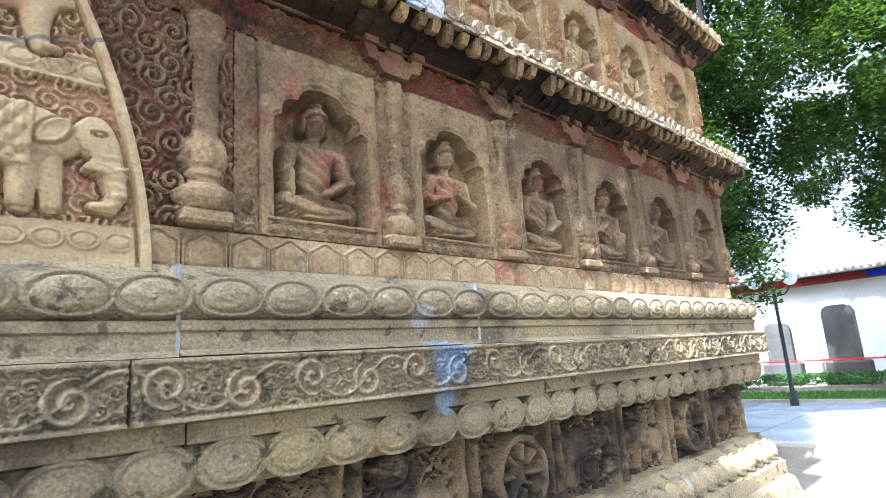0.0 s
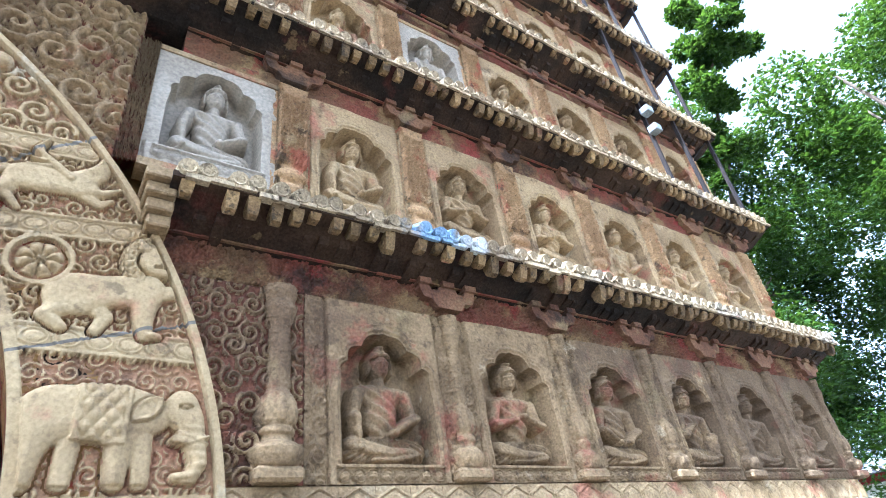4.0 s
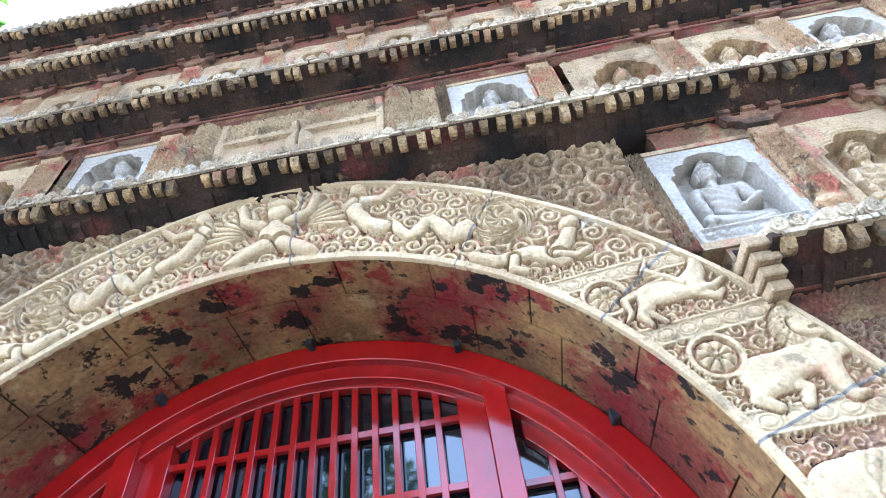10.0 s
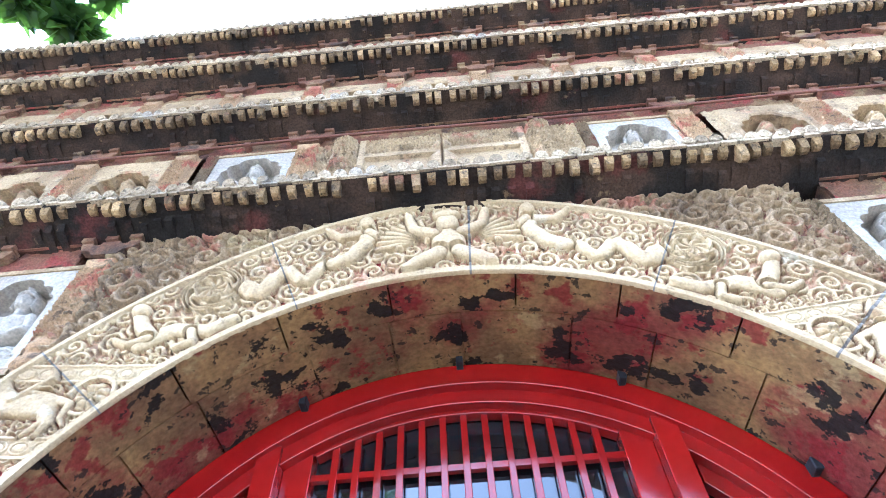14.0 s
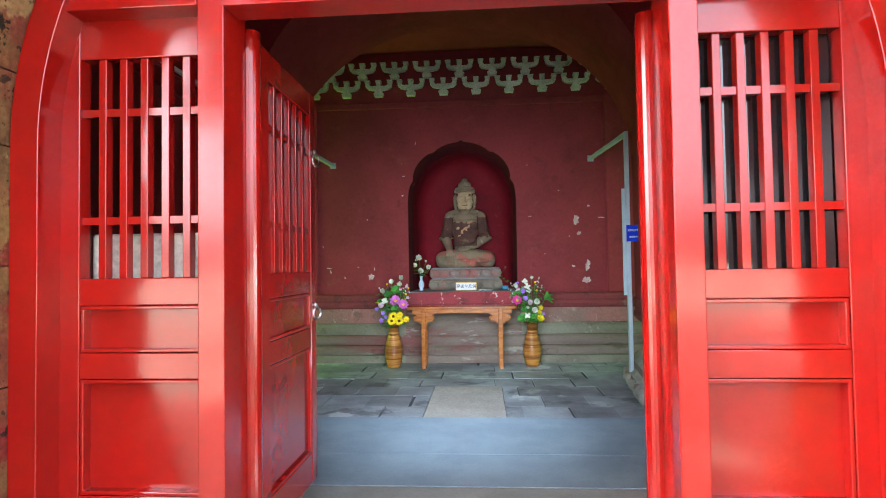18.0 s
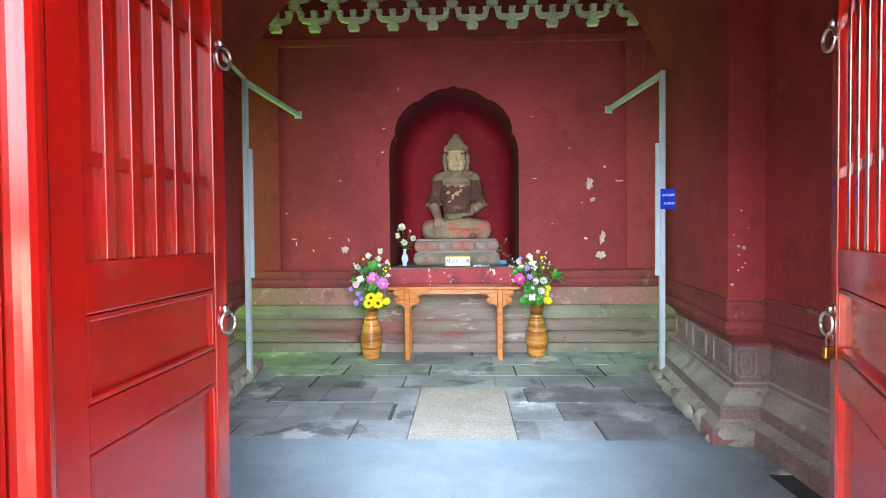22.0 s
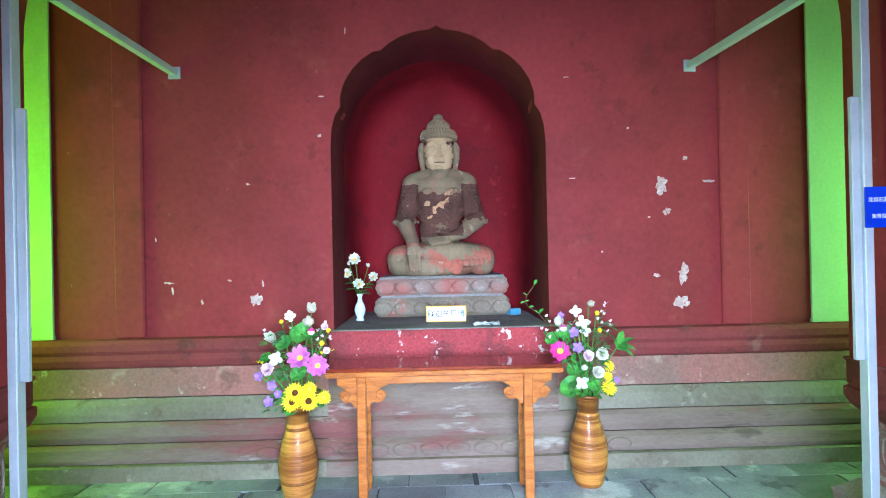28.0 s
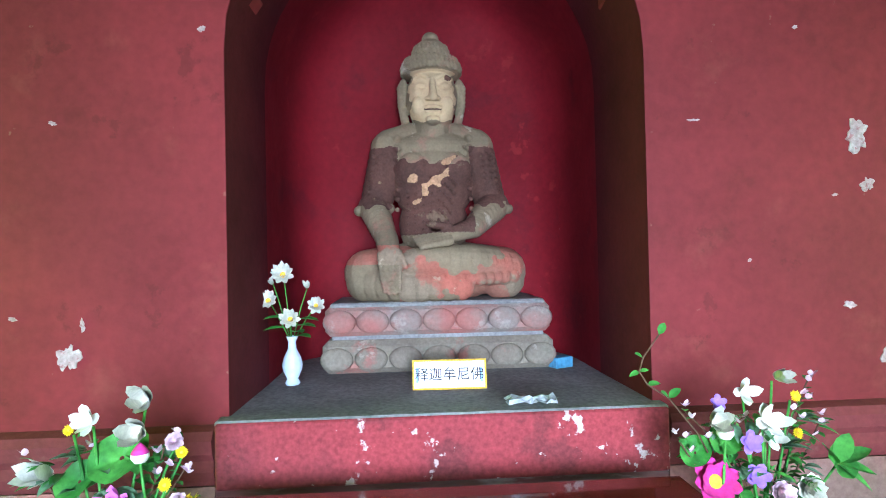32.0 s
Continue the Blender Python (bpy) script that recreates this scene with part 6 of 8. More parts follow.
# framed panels in the bases
M_PANELLINE = mat("pale worn panel edge", (0.24, 0.19, 0.17), (0.16, 0.105, 0.1), 4.0, 0.9, 0.4, 40, grain=0.2)
for sx in (1, -1):
    slope = math.degrees(math.atan2(JF[1] - JF[0], 1.9))
    for xp, yp, turn, w in [(JF[0] + (JF[1] - JF[0]) * f + 0.085, 6.15 + 1.9 * f, -90 - slope, 0.21) for f in (0.2, 0.52, 0.84)] + [(JF[0] + 0.17, 6.15 + 0.085, 0, 0.075)]:
        t = thing("base_panel", "oblong line carved in the worn pier base", "carved panel", Matrix.Translation((xp if sx > 0 else 2 * IX - xp, yp, 0.525)) @ pose(0, 0, 0, 0, 0, turn if sx > 0 else -turn))
        for nm, a, b in (("border", w, 0.105), ("inner_border", w - 0.035, 0.075)):
            r = 0.035
            def ring(a, b):
                return [(cx * (a - r) + r * math.cos(radians(q)), cz * (b - r) + r * math.sin(radians(q))) for cx, cz, q0 in ((1, 1, 0), (-1, 1, 90), (-1, -1, 180), (1, -1, 270)) for q in (q0, q0 + 45, q0 + 90)]
            part(nm, band(B(), ring(a - 0.007, b - 0.007), ring(a, b), -0.006, 0.03, True), M_PANELLINE, t)

# back wall with the lobed niche
NCX, NHW = -1.963, 0.822
half = [(0.822, 1.05), (0.822, 1.6), (0.822, 2.2), (0.822, 2.45), (0.812, 2.58), (0.785, 2.68), (0.742, 2.745), (0.742, 2.83), (0.712, 2.93), (0.65, 3.03), (0.57, 3.11), (0.485, 3.165), (0.43, 3.17), (0.36, 3.23), (0.27, 3.28), (0.16, 3.315), (0.05, 3.33), (0.0, 3.36)]
NICHE = [(NCX + x, z) for x, z in half] + [(NCX - x, z) for x, z in half[-2::-1]]


def rim_of(pts, xa, xb, z0, z1):
    out = []
    for x, z in pts:
        c, s = x - NCX, z - 1.05
        k = min((xb - NCX) / c if c > 1e-6 else 1e9, (xa - NCX) / c if c < -1e-6 else 1e9, (z1 - 1.05) / s if s > 1e-6 else 1e9)
        out.append((NCX + k * c, 1.05 + k * s))
    return out


bm = band(B(), [(NCX + (x - NCX) * 1.004, 1.05 + (z - 1.05) * 1.003) for x, z in NICHE], rim_of(NICHE, -8.6, 4.9, 1.05, 4.9), YB, YB + 0.28)
wall_back = structure("wall_back", bm, M_WALL, "dark red plastered back wall with white paint losses", "wall")
for _a, _b, _t in ((-8.6, NCX - 0.863, 1.05), (NCX - 0.863, NCX + 0.863, 0.98), (NCX + 0.863, 4.9, 1.05)):
    structure("wall_back_lower", box(B(), _a, _b, YB + 0.01, YB + 0.28, 0.0, _t), M_WALL, "worn stone foot of the back wall", "wall")
NI, NSP = 0.808, 2.47  # inner arch of the niche: half width, springing
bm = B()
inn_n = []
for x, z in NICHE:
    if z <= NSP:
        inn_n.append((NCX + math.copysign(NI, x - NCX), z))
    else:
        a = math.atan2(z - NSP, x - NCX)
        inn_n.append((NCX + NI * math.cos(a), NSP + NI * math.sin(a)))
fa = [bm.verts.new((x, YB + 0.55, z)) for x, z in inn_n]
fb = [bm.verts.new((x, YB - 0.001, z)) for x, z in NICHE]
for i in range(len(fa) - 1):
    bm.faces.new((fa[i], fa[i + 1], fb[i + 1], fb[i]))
# reveal is darker than the wall because its shade is in the colour
structure("niche_reveal", bm, mat("dark maroon reveal", (0.1, 0.011, 0.015), (0.07, 0.009, 0.011), 1.5, 0.8, 0.15, 30, grain=0.1), "lobed red reveal of the niche, coloured as in shade", "niche", True)
bm = B()
rows = []
for h in [1.04, 1.3, 1.6, 1.95, NSP] + [None] * 12:
    b = 0.0 if h is not None else radians(90 * (len(rows) - 4) / 12)
    zz, k = (h, 1.0) if h is not None else (NSP + NI * math.sin(b), math.cos(b))
    row = []
    for i in range(41):
        a = math.pi * i / 40
        c, s_ = math.cos(a), math.sin(a)
        row.append(bm.verts.new((NCX + NI * k * math.copysign(abs(c) ** 0.4, c), YB + 0.55 + 0.77 * abs(s_) ** 0.4 * k ** 0.35, zz)))
    rows.append(row)
for a, b in zip(rows, rows[1:]):
    for i in range(40):
        bm.faces.new((a[i], a[i + 1], b[i + 1], b[i]))
structure("niche_lining", bm, M_NICHE, "crimson plaster lining of the niche", "niche", True)
structure("wall_core", box(B(), -8.6, 4.9, 10.75, 11.0, 0, 4.9), M_WALL, "dark red wall behind the niche", "wall")
structure("niche_ledge", box(B(), NCX - 0.86, NCX + 0.86, YB - 0.068, 10.62, 0.985, 1.05, 0.006), M_LEDGE, "dusty grey ledge of the niche", "ledge")
structure("niche_sill", box(B(), NCX - 0.855, NCX + 0.855, YB - 0.085, YB - 0.066, 0.8, 1.044, 0.008), M_BENCH, "chipped red painted sill under the niche", "sill")
DADO = [(0.0, 1.02), (0.05, 1.01), (0.07, 0.98), (0.065, 0.93), (0.045, 0.9), (0.05, 0.86), (0.035, 0.82), (0.02, 0.8), (0.02, 0.56), (0.045, 0.52), (0.06, 0.46), (0.055, 0.4), (0.085, 0.37), (0.1, 0.3), (0.09, 0.25), (0.13, 0.22), (0.15, 0.15), (0.145, 0.115), (0.18, 0.11), (0.185, 0.0), (-0.2, 0.0), (-0.2, 1.02)]
M_DADOTOP = mat("worn dark red moulding", (0.2, 0.04, 0.04), (0.15, 0.035, 0.033), 1.8, 0.85, 0.4, 30, grain=0.12, stains=(((0.3, 0.22, 0.17), 3.6, 0.6, 0.14, 0.35), ((0.07, 0.03, 0.025), 4.0, 0.58, 0.08, 0.6)))
M_DADORED = mat("rose red dado panel", (0.27, 0.114, 0.0945), (0.2, 0.119, 0.0945), 1.9, 0.85, 0.4, 40, grain=0.16, stains=(((0.36, 0.285, 0.225), 2.4, 0.56, 0.1, 0.65), ((0.12, 0.0665, 0.0495), 5.0, 0.58, 0.08, 0.6), ((0.42, 0.361, 0.297), 13.0, 0.64, 0.04, 0.6)))
M_DADOPALE = mat("pale green grey dado stone", (0.194, 0.178, 0.13), (0.142, 0.122, 0.0878), 1.8, 0.85, 0.4, 30, grain=0.12, stains=(((0.104, 0.0734, 0.0518), 4.0, 0.56, 0.1, 0.7), ((0.272, 0.251, 0.207), 6.0, 0.62, 0.05, 0.6)))
DADO_Z, DADO_D = [-p[1] for p in DADO[:-2]], [p[0] for p in DADO[:-2]]
DADO_COURSES = (("panel", 0.795, 0.578, M_DADORED), ("swell", 0.57, 0.408, M_DADOPALE), ("middle_course", 0.4, 0.257, M_DADO), ("lower_course", 0.249, 0.122, M_DADO), ("foot", 0.115, 0.0, M_DADOPALE))
for _a, _b in ((-8.6, NCX - 0.87), (NCX + 0.87, 4.9)):
    structure("dado_cap", sweep_path(B(), [(_a, YB), (_b, YB)], [(-d, z) for d, z in [p for p in DADO[:-2] if p[1] >= 0.8] + [(-0.2, 0.8), (-0.2, 1.02)]][::-1]), M_DADOTOP, "dark red painted upper moulding of the dado, worn", "dado")
    for nm, zt, zb, m_ in DADO_COURSES:
        prof = [(np.interp(-z, DADO_Z, DADO_D), z) for z in [zt] + [p[1] for p in DADO[:-2] if zb < p[1] < zt] + [zb]]
        structure("dado_" + nm, sweep_path(B(), [(_a, YB), (_b, YB)], [(-d, z) for d, z in prof + [(-0.2, zb), (-0.2, zt)]][::-1]), m_, "worn painted course of the moulded stone dado", "dado")
structure("dado_middle", sweep_path(B(), [(NCX - 0.87, YB - 0.005), (NCX + 0.87, YB - 0.005)], [(-d, min(z, 0.8)) for d, z in DADO if z < 0.83][::-1]), M_DADO, "moulded stone dado below the niche", "dado")
rp = random.Random(3)
PETAL_D = B()
ball(PETAL_D, (0, 0, 0), (0.092, 0.022, 0.05), 14, 8)
PETAL_D = mesh_of("petal", PETAL_D, M_DADO, True)
dp = thing("dado_petals", "row of worn lotus petals at the foot of the dado", "moulding")
tagged(dp, kind="structure")
for i in range(14):
    put("petal", PETAL_D, dp, (NCX - 1.3 + 0.2 * i, YB - 0.145, 0.17))
# pilasters, upper band, pale panels at the ends
for x0, x1 in ((0.2, 0.42), (-4.42, -4.2)):
    structure("pilaster", box(B(), x0, x1, YB - 0.035, YB + 0.02, 1.02, 4.0, 0.012), M_WALL, "dark red flat pilaster on the back wall", "pilaster")
structure("wall_string", box(B(), -8.6, 4.9, YB - 0.03, YB + 0.02, 3.88, 3.98, 0.01), M_WALL, "dark red raised band high on the back wall", "trim")
M_PALE = mat("pale green limewash", (0.42, 0.58, 0.34), (0.36, 0.5, 0.29), 1.0, 0.85, 0.1, 30, grain=0.06)
for x0, x1 in ((-8.5, -4.89), (0.9, 4.8)):
    structure("wall_pale", box(B(), x0, x1, YB - 0.02, YB + 0.01, 1.022, 3.87), M_PALE, "pale green limewashed end of the back wall", "wall")
# white bracket sets high on the back wall
M_BRK = mat("whitened carved brackets", (0.6, 0.58, 0.5), (0.42, 0.4, 0.33), 3.0, 0.85, 0.3, 40, stains=(((0.12, 0.1, 0.08), 5.0, 0.58, 0.08, 0.6),))
BK = []
b1 = B()
prism(b1, [(-0.06, 0.0), (0.06, 0.0), (0.075, 0.05), (0.05, 0.06), (0.05, 0.11), (-0.05, 0.11), (-0.05, 0.06), (-0.075, 0.05)], -0.07, 0.02)
BK.append(("block", mesh_of("block", b1, M_BRK)))
b1 = B()
prism(b1, [(-0.2, 0.2), (-0.2, 0.16), (-0.16, 0.12), (-0.06, 0.1), (0.06, 0.1), (0.16, 0.12), (0.2, 0.16), (0.2, 0.2), (0.15, 0.2), (0.12, 0.165), (-0.12, 0.165), (-0.15, 0.2)], -0.055, 0.02)
BK.append(("arm", mesh_of("arm", b1, M_BRK)))
for i, x in enumerate((-0.175, 0.0, 0.175)):
    b1 = B()
    prism(b1, [(x - 0.03, 0.2 if x else 0.166), (x + 0.03, 0.2 if x else 0.166), (x + 0.042, 0.25), (x - 0.042, 0.25)], -0.075, 0.02)
    BK.append(("cap", mesh_of("cap", b1, M_BRK)))
for row in range(2):
    for i in range(10):
        x = NCX + (i - 4.5 + 0.5 * row) * 0.5
        t = thing("bracket_set", "whitened stone bracket set high on the back wall", "bracket", (x, YB - 0.02, 4.06 + 0.27 * row), "bracket sets")
        for nm, me in BK:
            put(nm, me, t)
# paint losses
M_CHIP = mat("bare pinkish white plaster", (0.52, 0.42, 0.39), (0.4, 0.27, 0.25), 14, 0.9, 0.4, 60, stains=(((0.3, 0.1, 0.1), 30.0, 0.58, 0.06, 0.7),))


def chip(x, z, w, h, seed):
    r = random.Random(seed)
    p1, p2, p3 = r.uniform(0, 6), r.uniform(0, 6), r.uniform(0, 6)
    k = lambda a: 0.8 + 0.2 * math.sin(2 * a + p1) + 0.14 * math.sin(5 * a + p2) + 0.1 * math.sin(9 * a + p3) + r.uniform(-0.07, 0.07)
    pts = [(x + w * 0.5 * math.cos(a) * k(a), z + h * 0.5 * math.sin(a) * k(a)) for a in np.linspace(0, 2 * math.pi, 33)[:-1]]
    part("paint_loss", prism(B(), pts, YB - 0.005, YB + 0.002), M_CHIP, wall_back, "bare white plaster patch")


for i, (x, z, w, h) in enumerate(((-0.25, 2.1, 0.12, 0.14), (-0.21, 1.9, 0.06, 0.07), (-0.09, 1.42, 0.09, 0.17), (-0.11, 1.2, 0.12, 0.13), (-3.37, 1.29, 0.09, 0.12), (-3.32, 1.41, 0.02, 0.05), (-0.06, 2.31, 0.05, 0.03), (0.12, 2.13, 0.1, 0.03), (-0.94, 2.17, 0.05, 0.012), (-4.03, 1.43, 0.08, 0.02), (-4.0, 1.37, 0.02, 0.06), (-3.57, 1.44, 0.03, 0.02), (-3.42, 2.17, 0.03, 0.02), (-2.85, 2.83, 0.04, 0.015), (-2.87, 2.53, 0.03, 0.03), (-2.66, 3.33, 0.012, 0.06), (-0.3, 1.41, 0.05, 0.04), (-3.78, 1.28, 0.02, 0.04), (-0.97, 2.95, 0.04, 0.012), (-4.12, 1.76, 0.015, 0.03), (-3.3, 1.0, 0.03, 0.05), (-0.5, 2.55, 0.02, 0.02), (-0.72, 1.6, 0.02, 0.015), (-0.35, 1.86, 0.03, 0.012))):
    chip(x, z, w, h, i)

FLECKS = ((0.1, 1.37), (0.14, 1.36), (0.105, 1.31), (0.13, 1.22), (0.1, 1.2), (0.15, 1.25), (0.07, 1.45), (0.17, 1.5), (0.12, 1.62), (0.06, 1.1), (-4.02, 1.9), (-4.05, 1.86), (-4.1, 2.2), (-4.06, 1.55), (-4.14, 1.3))
# pier_flecks: small paint losses on the faces of the piers
rk = random.Random(17)
for xs, zs in FLECKS:
    w = rk.uniform(0.006, 0.017)
    pts = [(xs + w * math.cos(a) * rk.uniform(0.4, 1.1), zs + w * 0.8 * math.sin(a) * rk.uniform(0.4, 1.1)) for a in np.linspace(0, 2 * math.pi, 9)[:-1]]
    part("paint_loss", prism(B(), pts, 6.1455, 6.152), M_CHIP, hall_wall[xs < IX], "bare white plaster fleck")

# floor
structure("floor", box(B(), -8.6, 4.9, 2.2, 10.7, -0.2, -0.012), M_JOINT, "dark bedding of the hall floor", "floor")
tiles = thing("floor_tiles", "worn blue grey floor bricks", "floor")
tagged(tiles, kind="structure")
ROW, WIDE = 0.474, 0.46
TILE = mesh_of("floor_tile", box(B(), -WIDE / 2 + 0.002, WIDE / 2 - 0.002, -ROW / 2 + 0.002, ROW / 2 - 0.002, -0.03, 0.0, 0.003), M_FLOOR)
rt = random.Random(6)
for j in range(8):
    y = 9.366 - ROW * (j + 0.5)
    for i in range(15):
        x = -5.2 + WIDE * i + (0.23 if j % 2 else 0.0) + rt.uniform(-0.02, 0.02)
        m = Matrix.Translation((x, y, rt.uniform(-0.003, 0.003))) @ pose(0, 0, 0, rt.uniform(-0.3, 0.3), rt.uniform(-0.3, 0.3), 0)
        xa, xb = x - WIDE / 2, x + WIDE / 2
        if y < 7.45 and xb > -2.25 and xa < -1.46:
            for pa, pb in ((xa, min(xb, -2.254)), (max(xa, -1.456), xb)):
                if pb - pa > 0.03:
                    part("floor_tile", box(B(), pa + 0.002, pb - 0.002, y - ROW / 2 + 0.002, y + ROW / 2 - 0.002, -0.03, 0.001, 0.003), M_FLOOR, tiles)
            continue
        put("floor_tile", TILE, tiles, m)
OUTER = mesh_of("floor_tile", box(B(), -0.447, 0.447, -0.297, 0.297, -0.04, 0.0, 0.006), mat("pale entrance slab", (0.36, 0.37, 0.37), (0.27, 0.28, 0.28), 1.5, 0.75, 0.3, 40, rnd=0.15))
for j in range(3):
    for i in range(6):
        put("floor_tile", OUTER, tiles, (-4.2 + 0.9 * i + 0.45 * (j % 2), 2.5 + 0.6 * j, -0.004))
structure("floor_slab", box(B(), -2.25, -1.46, 6.05, 7.468, -0.02, 0.006, 0.004), M_SLAB, "large buff stone slab set in the floor", "floor")
for nm, ya, yb in (("near", 4.43, 5.05), ("far", 5.055, 6.08)):
    t = thing("floor_mat", "pale blue grey ribbed floor mat on the brick floor", "mat", (IX, (ya + yb) / 2, 0.0), "floor mats")
    part("sheet", box(B(), WLX + 0.35 - IX, WR - 0.3 - IX, (ya - yb) / 2, (yb - ya) / 2, 0.001, 0.009, 0.002), M_MAT, t)

t = thing("threshold_mat", "worn beige grey floor sheet inside the threshold", "mat", (IX, 3.93, 0.0))
part("sheet", box(B(), WLX + 0.36 - IX, WR - 0.31 - IX, -0.5, 0.49, 0.001, 0.006, 0.002), mat("beige grey sheet", (0.3, 0.3, 0.28), (0.22, 0.22, 0.2), 1.6, 0.7, 0.15, 50, grain=0.1), t)

# unseen end walls, placed to carry windows added for the green fill lamps
for s, x in ((1, 2.56), (-1, -6.8)):
    structure("wall_end", box(B(), x, x + 0.3, 8.0, 9.4, 0, 4.8), M_WALL, "dark red end wall of the corridor", "wall")
    w = thing("window", "unseen window of milky panes added at the corridor end", "window", (2.53 if s > 0 else -6.47, 8.67, 1.1))
    for iy in range(2):
        for iz in range(4):
            part("pane", box(B(), -0.006, 0.006, -0.5 + 0.5 * iy + 0.01, -0.5 + 0.5 * iy + 0.49, 0.55 * iz + 0.01, 0.55 * iz + 0.54), M_PALE, w)
    part("window_frame", box(B(), 0.0 if s > 0 else -0.02, 0.02 if s > 0 else 0.0, -0.55, 0.55, -0.05, 2.25), M_WALL, w)

# ---- altar table ----
TX, TY0, TY1 = -1.965, 8.6, 8.93
table = thing("altar_table", "honey brown wooden altar table with scrolled brackets and dark polished top", "table", (TX, 0, 0.04))
part("tabletop", box(B(), -0.76, 0.76, TY0 - 0.02, TY1, 0.826, 0.85, 0.004), M_TOPWOOD, table, "dark polished tabletop")
part("top_frame", box(B(), -0.765, 0.765, TY0 - 0.025, TY1 + 0.005, 0.792, 0.8255, 0.006), M_WOOD, table)
part("apron", box(B(), -0.7, 0.7, TY0 + 0.035, TY0 + 0.06, 0.735, 0.7915, 0.003), M_WOOD, table)
part("apron", box(B(), -0.7, 0.7, TY1 - 0.06, TY1 - 0.035, 0.735, 0.7915, 0.003), M_WOOD, table)
for x in (-0.541, 0.541):
    for y in (TY0 + 0.045, TY1 - 0.045):
        bm = box(B(), x - 0.03, x + 0.03, y - 0.028, y + 0.028, -0.04, 0.7915, 0.006)
        part("leg", bm, M_WOOD, table)
    part("stretcher", box(B(), x - 0.012, x + 0.012, TY0 + 0.07, TY1 - 0.07, 0.5, 0.54, 0.003), M_WOOD, table)
    for s in (-1, 1):
        bm = B()
        w = 0.155 if (s < 0) == (x > 0) else 0.14
        poly = [(0.032, 0.735), (0.032, 0.585), (0.05, 0.59), (0.062, 0.615), (0.085, 0.625), (0.1, 0.615), (w - 0.02, 0.625), (w, 0.655), (w - 0.01, 0.69), (w - 0.04, 0.7), (w - 0.03, 0.712), (w + 0.02, 0.735)]
        pts = [(x + s * a, b) for a, b in poly]
        prism(bm, pts if s > 0 else pts[::-1], TY0 + 0.036, TY0 + 0.058)
        ob = part("scroll_bracket", bm, M_WOOD, table)
        c = (x + s * (w - 0.035), TY0 + 0.034, 0.662)
        part("scroll", tube(B(), [(c[0] + s * (0.038 - 0.028 * i / 20) * math.cos(0.42 * i), c[1], c[2] + (0.038 - 0.028 * i / 20) * math.sin(0.42 * i)) for i in range(21)], 0.006, 6), M_WOOD, ob, "", True)

# ---- rattan floor vases with bouquets ----
M_RATTAN = mat("banded honey rattan", (0.46, 0.2, 0.04), (0.17, 0.055, 0.012), 1.0, 0.4, 0.2, 60, stretch=(2, 2, 30), coat=0.2)
vase_prof = [(0.085, 0.0), (0.094, 0.02), (0.114, 0.1), (0.13, 0.2), (0.127, 0.28), (0.106, 0.37), (0.08, 0.45), (0.068, 0.51), (0.071, 0.57), (0.082, 0.62)]


def vase(x, y):
    t = thing("floor_vase", "tall honey brown banded rattan floor vase beside the altar table", "vase", (x, y, 0), "floor vases")
    pr = []
    for (ra, za), (rb_, zb) in zip(vase_prof, vase_prof[1:]):
        n = max(2, int((zb - za) / 0.006))
        for i in range(n):
            f = i / n
            pr.append((ra + (rb_ - ra) * f + 0.0034 * math.sin(2 * math.pi * (za + (zb - za) * f) / 0.016), za + (zb - za) * f))
    pr.append(vase_prof[-1])
    part("body", lathe(B(), pr + [(0.08, 0.622), (0.07, 0.5)], 32), M_RATTAN, t, "", True)
    for z in (0.13, 0.3, 0.47):
        r = np.interp(z, [p[1] for p in vase_prof], [p[0] for p in vase_prof])
        part("band", lathe(B(), [(r + 0.0, z - 0.012), (r + 0.004, z - 0.008), (r + 0.004, z + 0.008), (r - 0.004, z + 0.012)], 32), mat("dark rattan band", (0.2, 0.07, 0.015), None, 4, 0.45, 0.1, 40), t, "", True)
    return t


vase(-2.955, 8.77), vase(-0.976, 8.85)


def petal_mesh(bm, c, out, up, length, width, curl, n=5, blunt=0.7):
    """One cupped petal from c, along out, bending towards up, with a raised rim; a small blunt rounds its tip."""
    out, up = out.normalized(), up.normalized()
    side = out.cross(up).normalized()
    rows = []
    for i in range(n + 1):
        f = i / n
        p = c + out * (length * f) + up * (curl * length * f * f)
        w = width * (max(0.0, math.sin(math.pi * f ** (0.8 if blunt > 0.6 else 1.1))) ** blunt * 0.5 + 0.04 * (1 - f)) + 0.0006
        rows.append([bm.verts.new(p + side * w * k + up * (0.3 * w * k * k)) for k in (-1, -0.5, 0, 0.5, 1)])
    for a, b in zip(rows, rows[1:]):
        for k in range(4):
            bm.faces.new((a[k], a[k + 1], b[k + 1], b[k]))


FM = {n: mat("petal " + n, c, tuple(v * 0.75 for v in c), 20, 0.55, 0.05, 80, grain=0.1) for n, c in (("yellow", (0.85, 0.65, 0.01)), ("white", (0.72, 0.7, 0.57)), ("pink", (0.7, 0.2, 0.58)), ("magenta", (0.65, 0.05, 0.28)), ("violet", (0.34, 0.18, 0.6)), ("blush", (0.82, 0.6, 0.66)))}
M_GREEN = mat("leaf green cloth", (0.09, 0.3, 0.045), (0.035, 0.15, 0.025), 8, 0.5, 0.1, 40)
M_SAGE = mat("grey green sage cloth", (0.16, 0.28, 0.15), (0.09, 0.18, 0.09), 8, 0.6, 0.1, 40)
M_TWIG = mat("brown twig", (0.12, 0.06, 0.035), None, 8, 0.7, 0.2, 60)
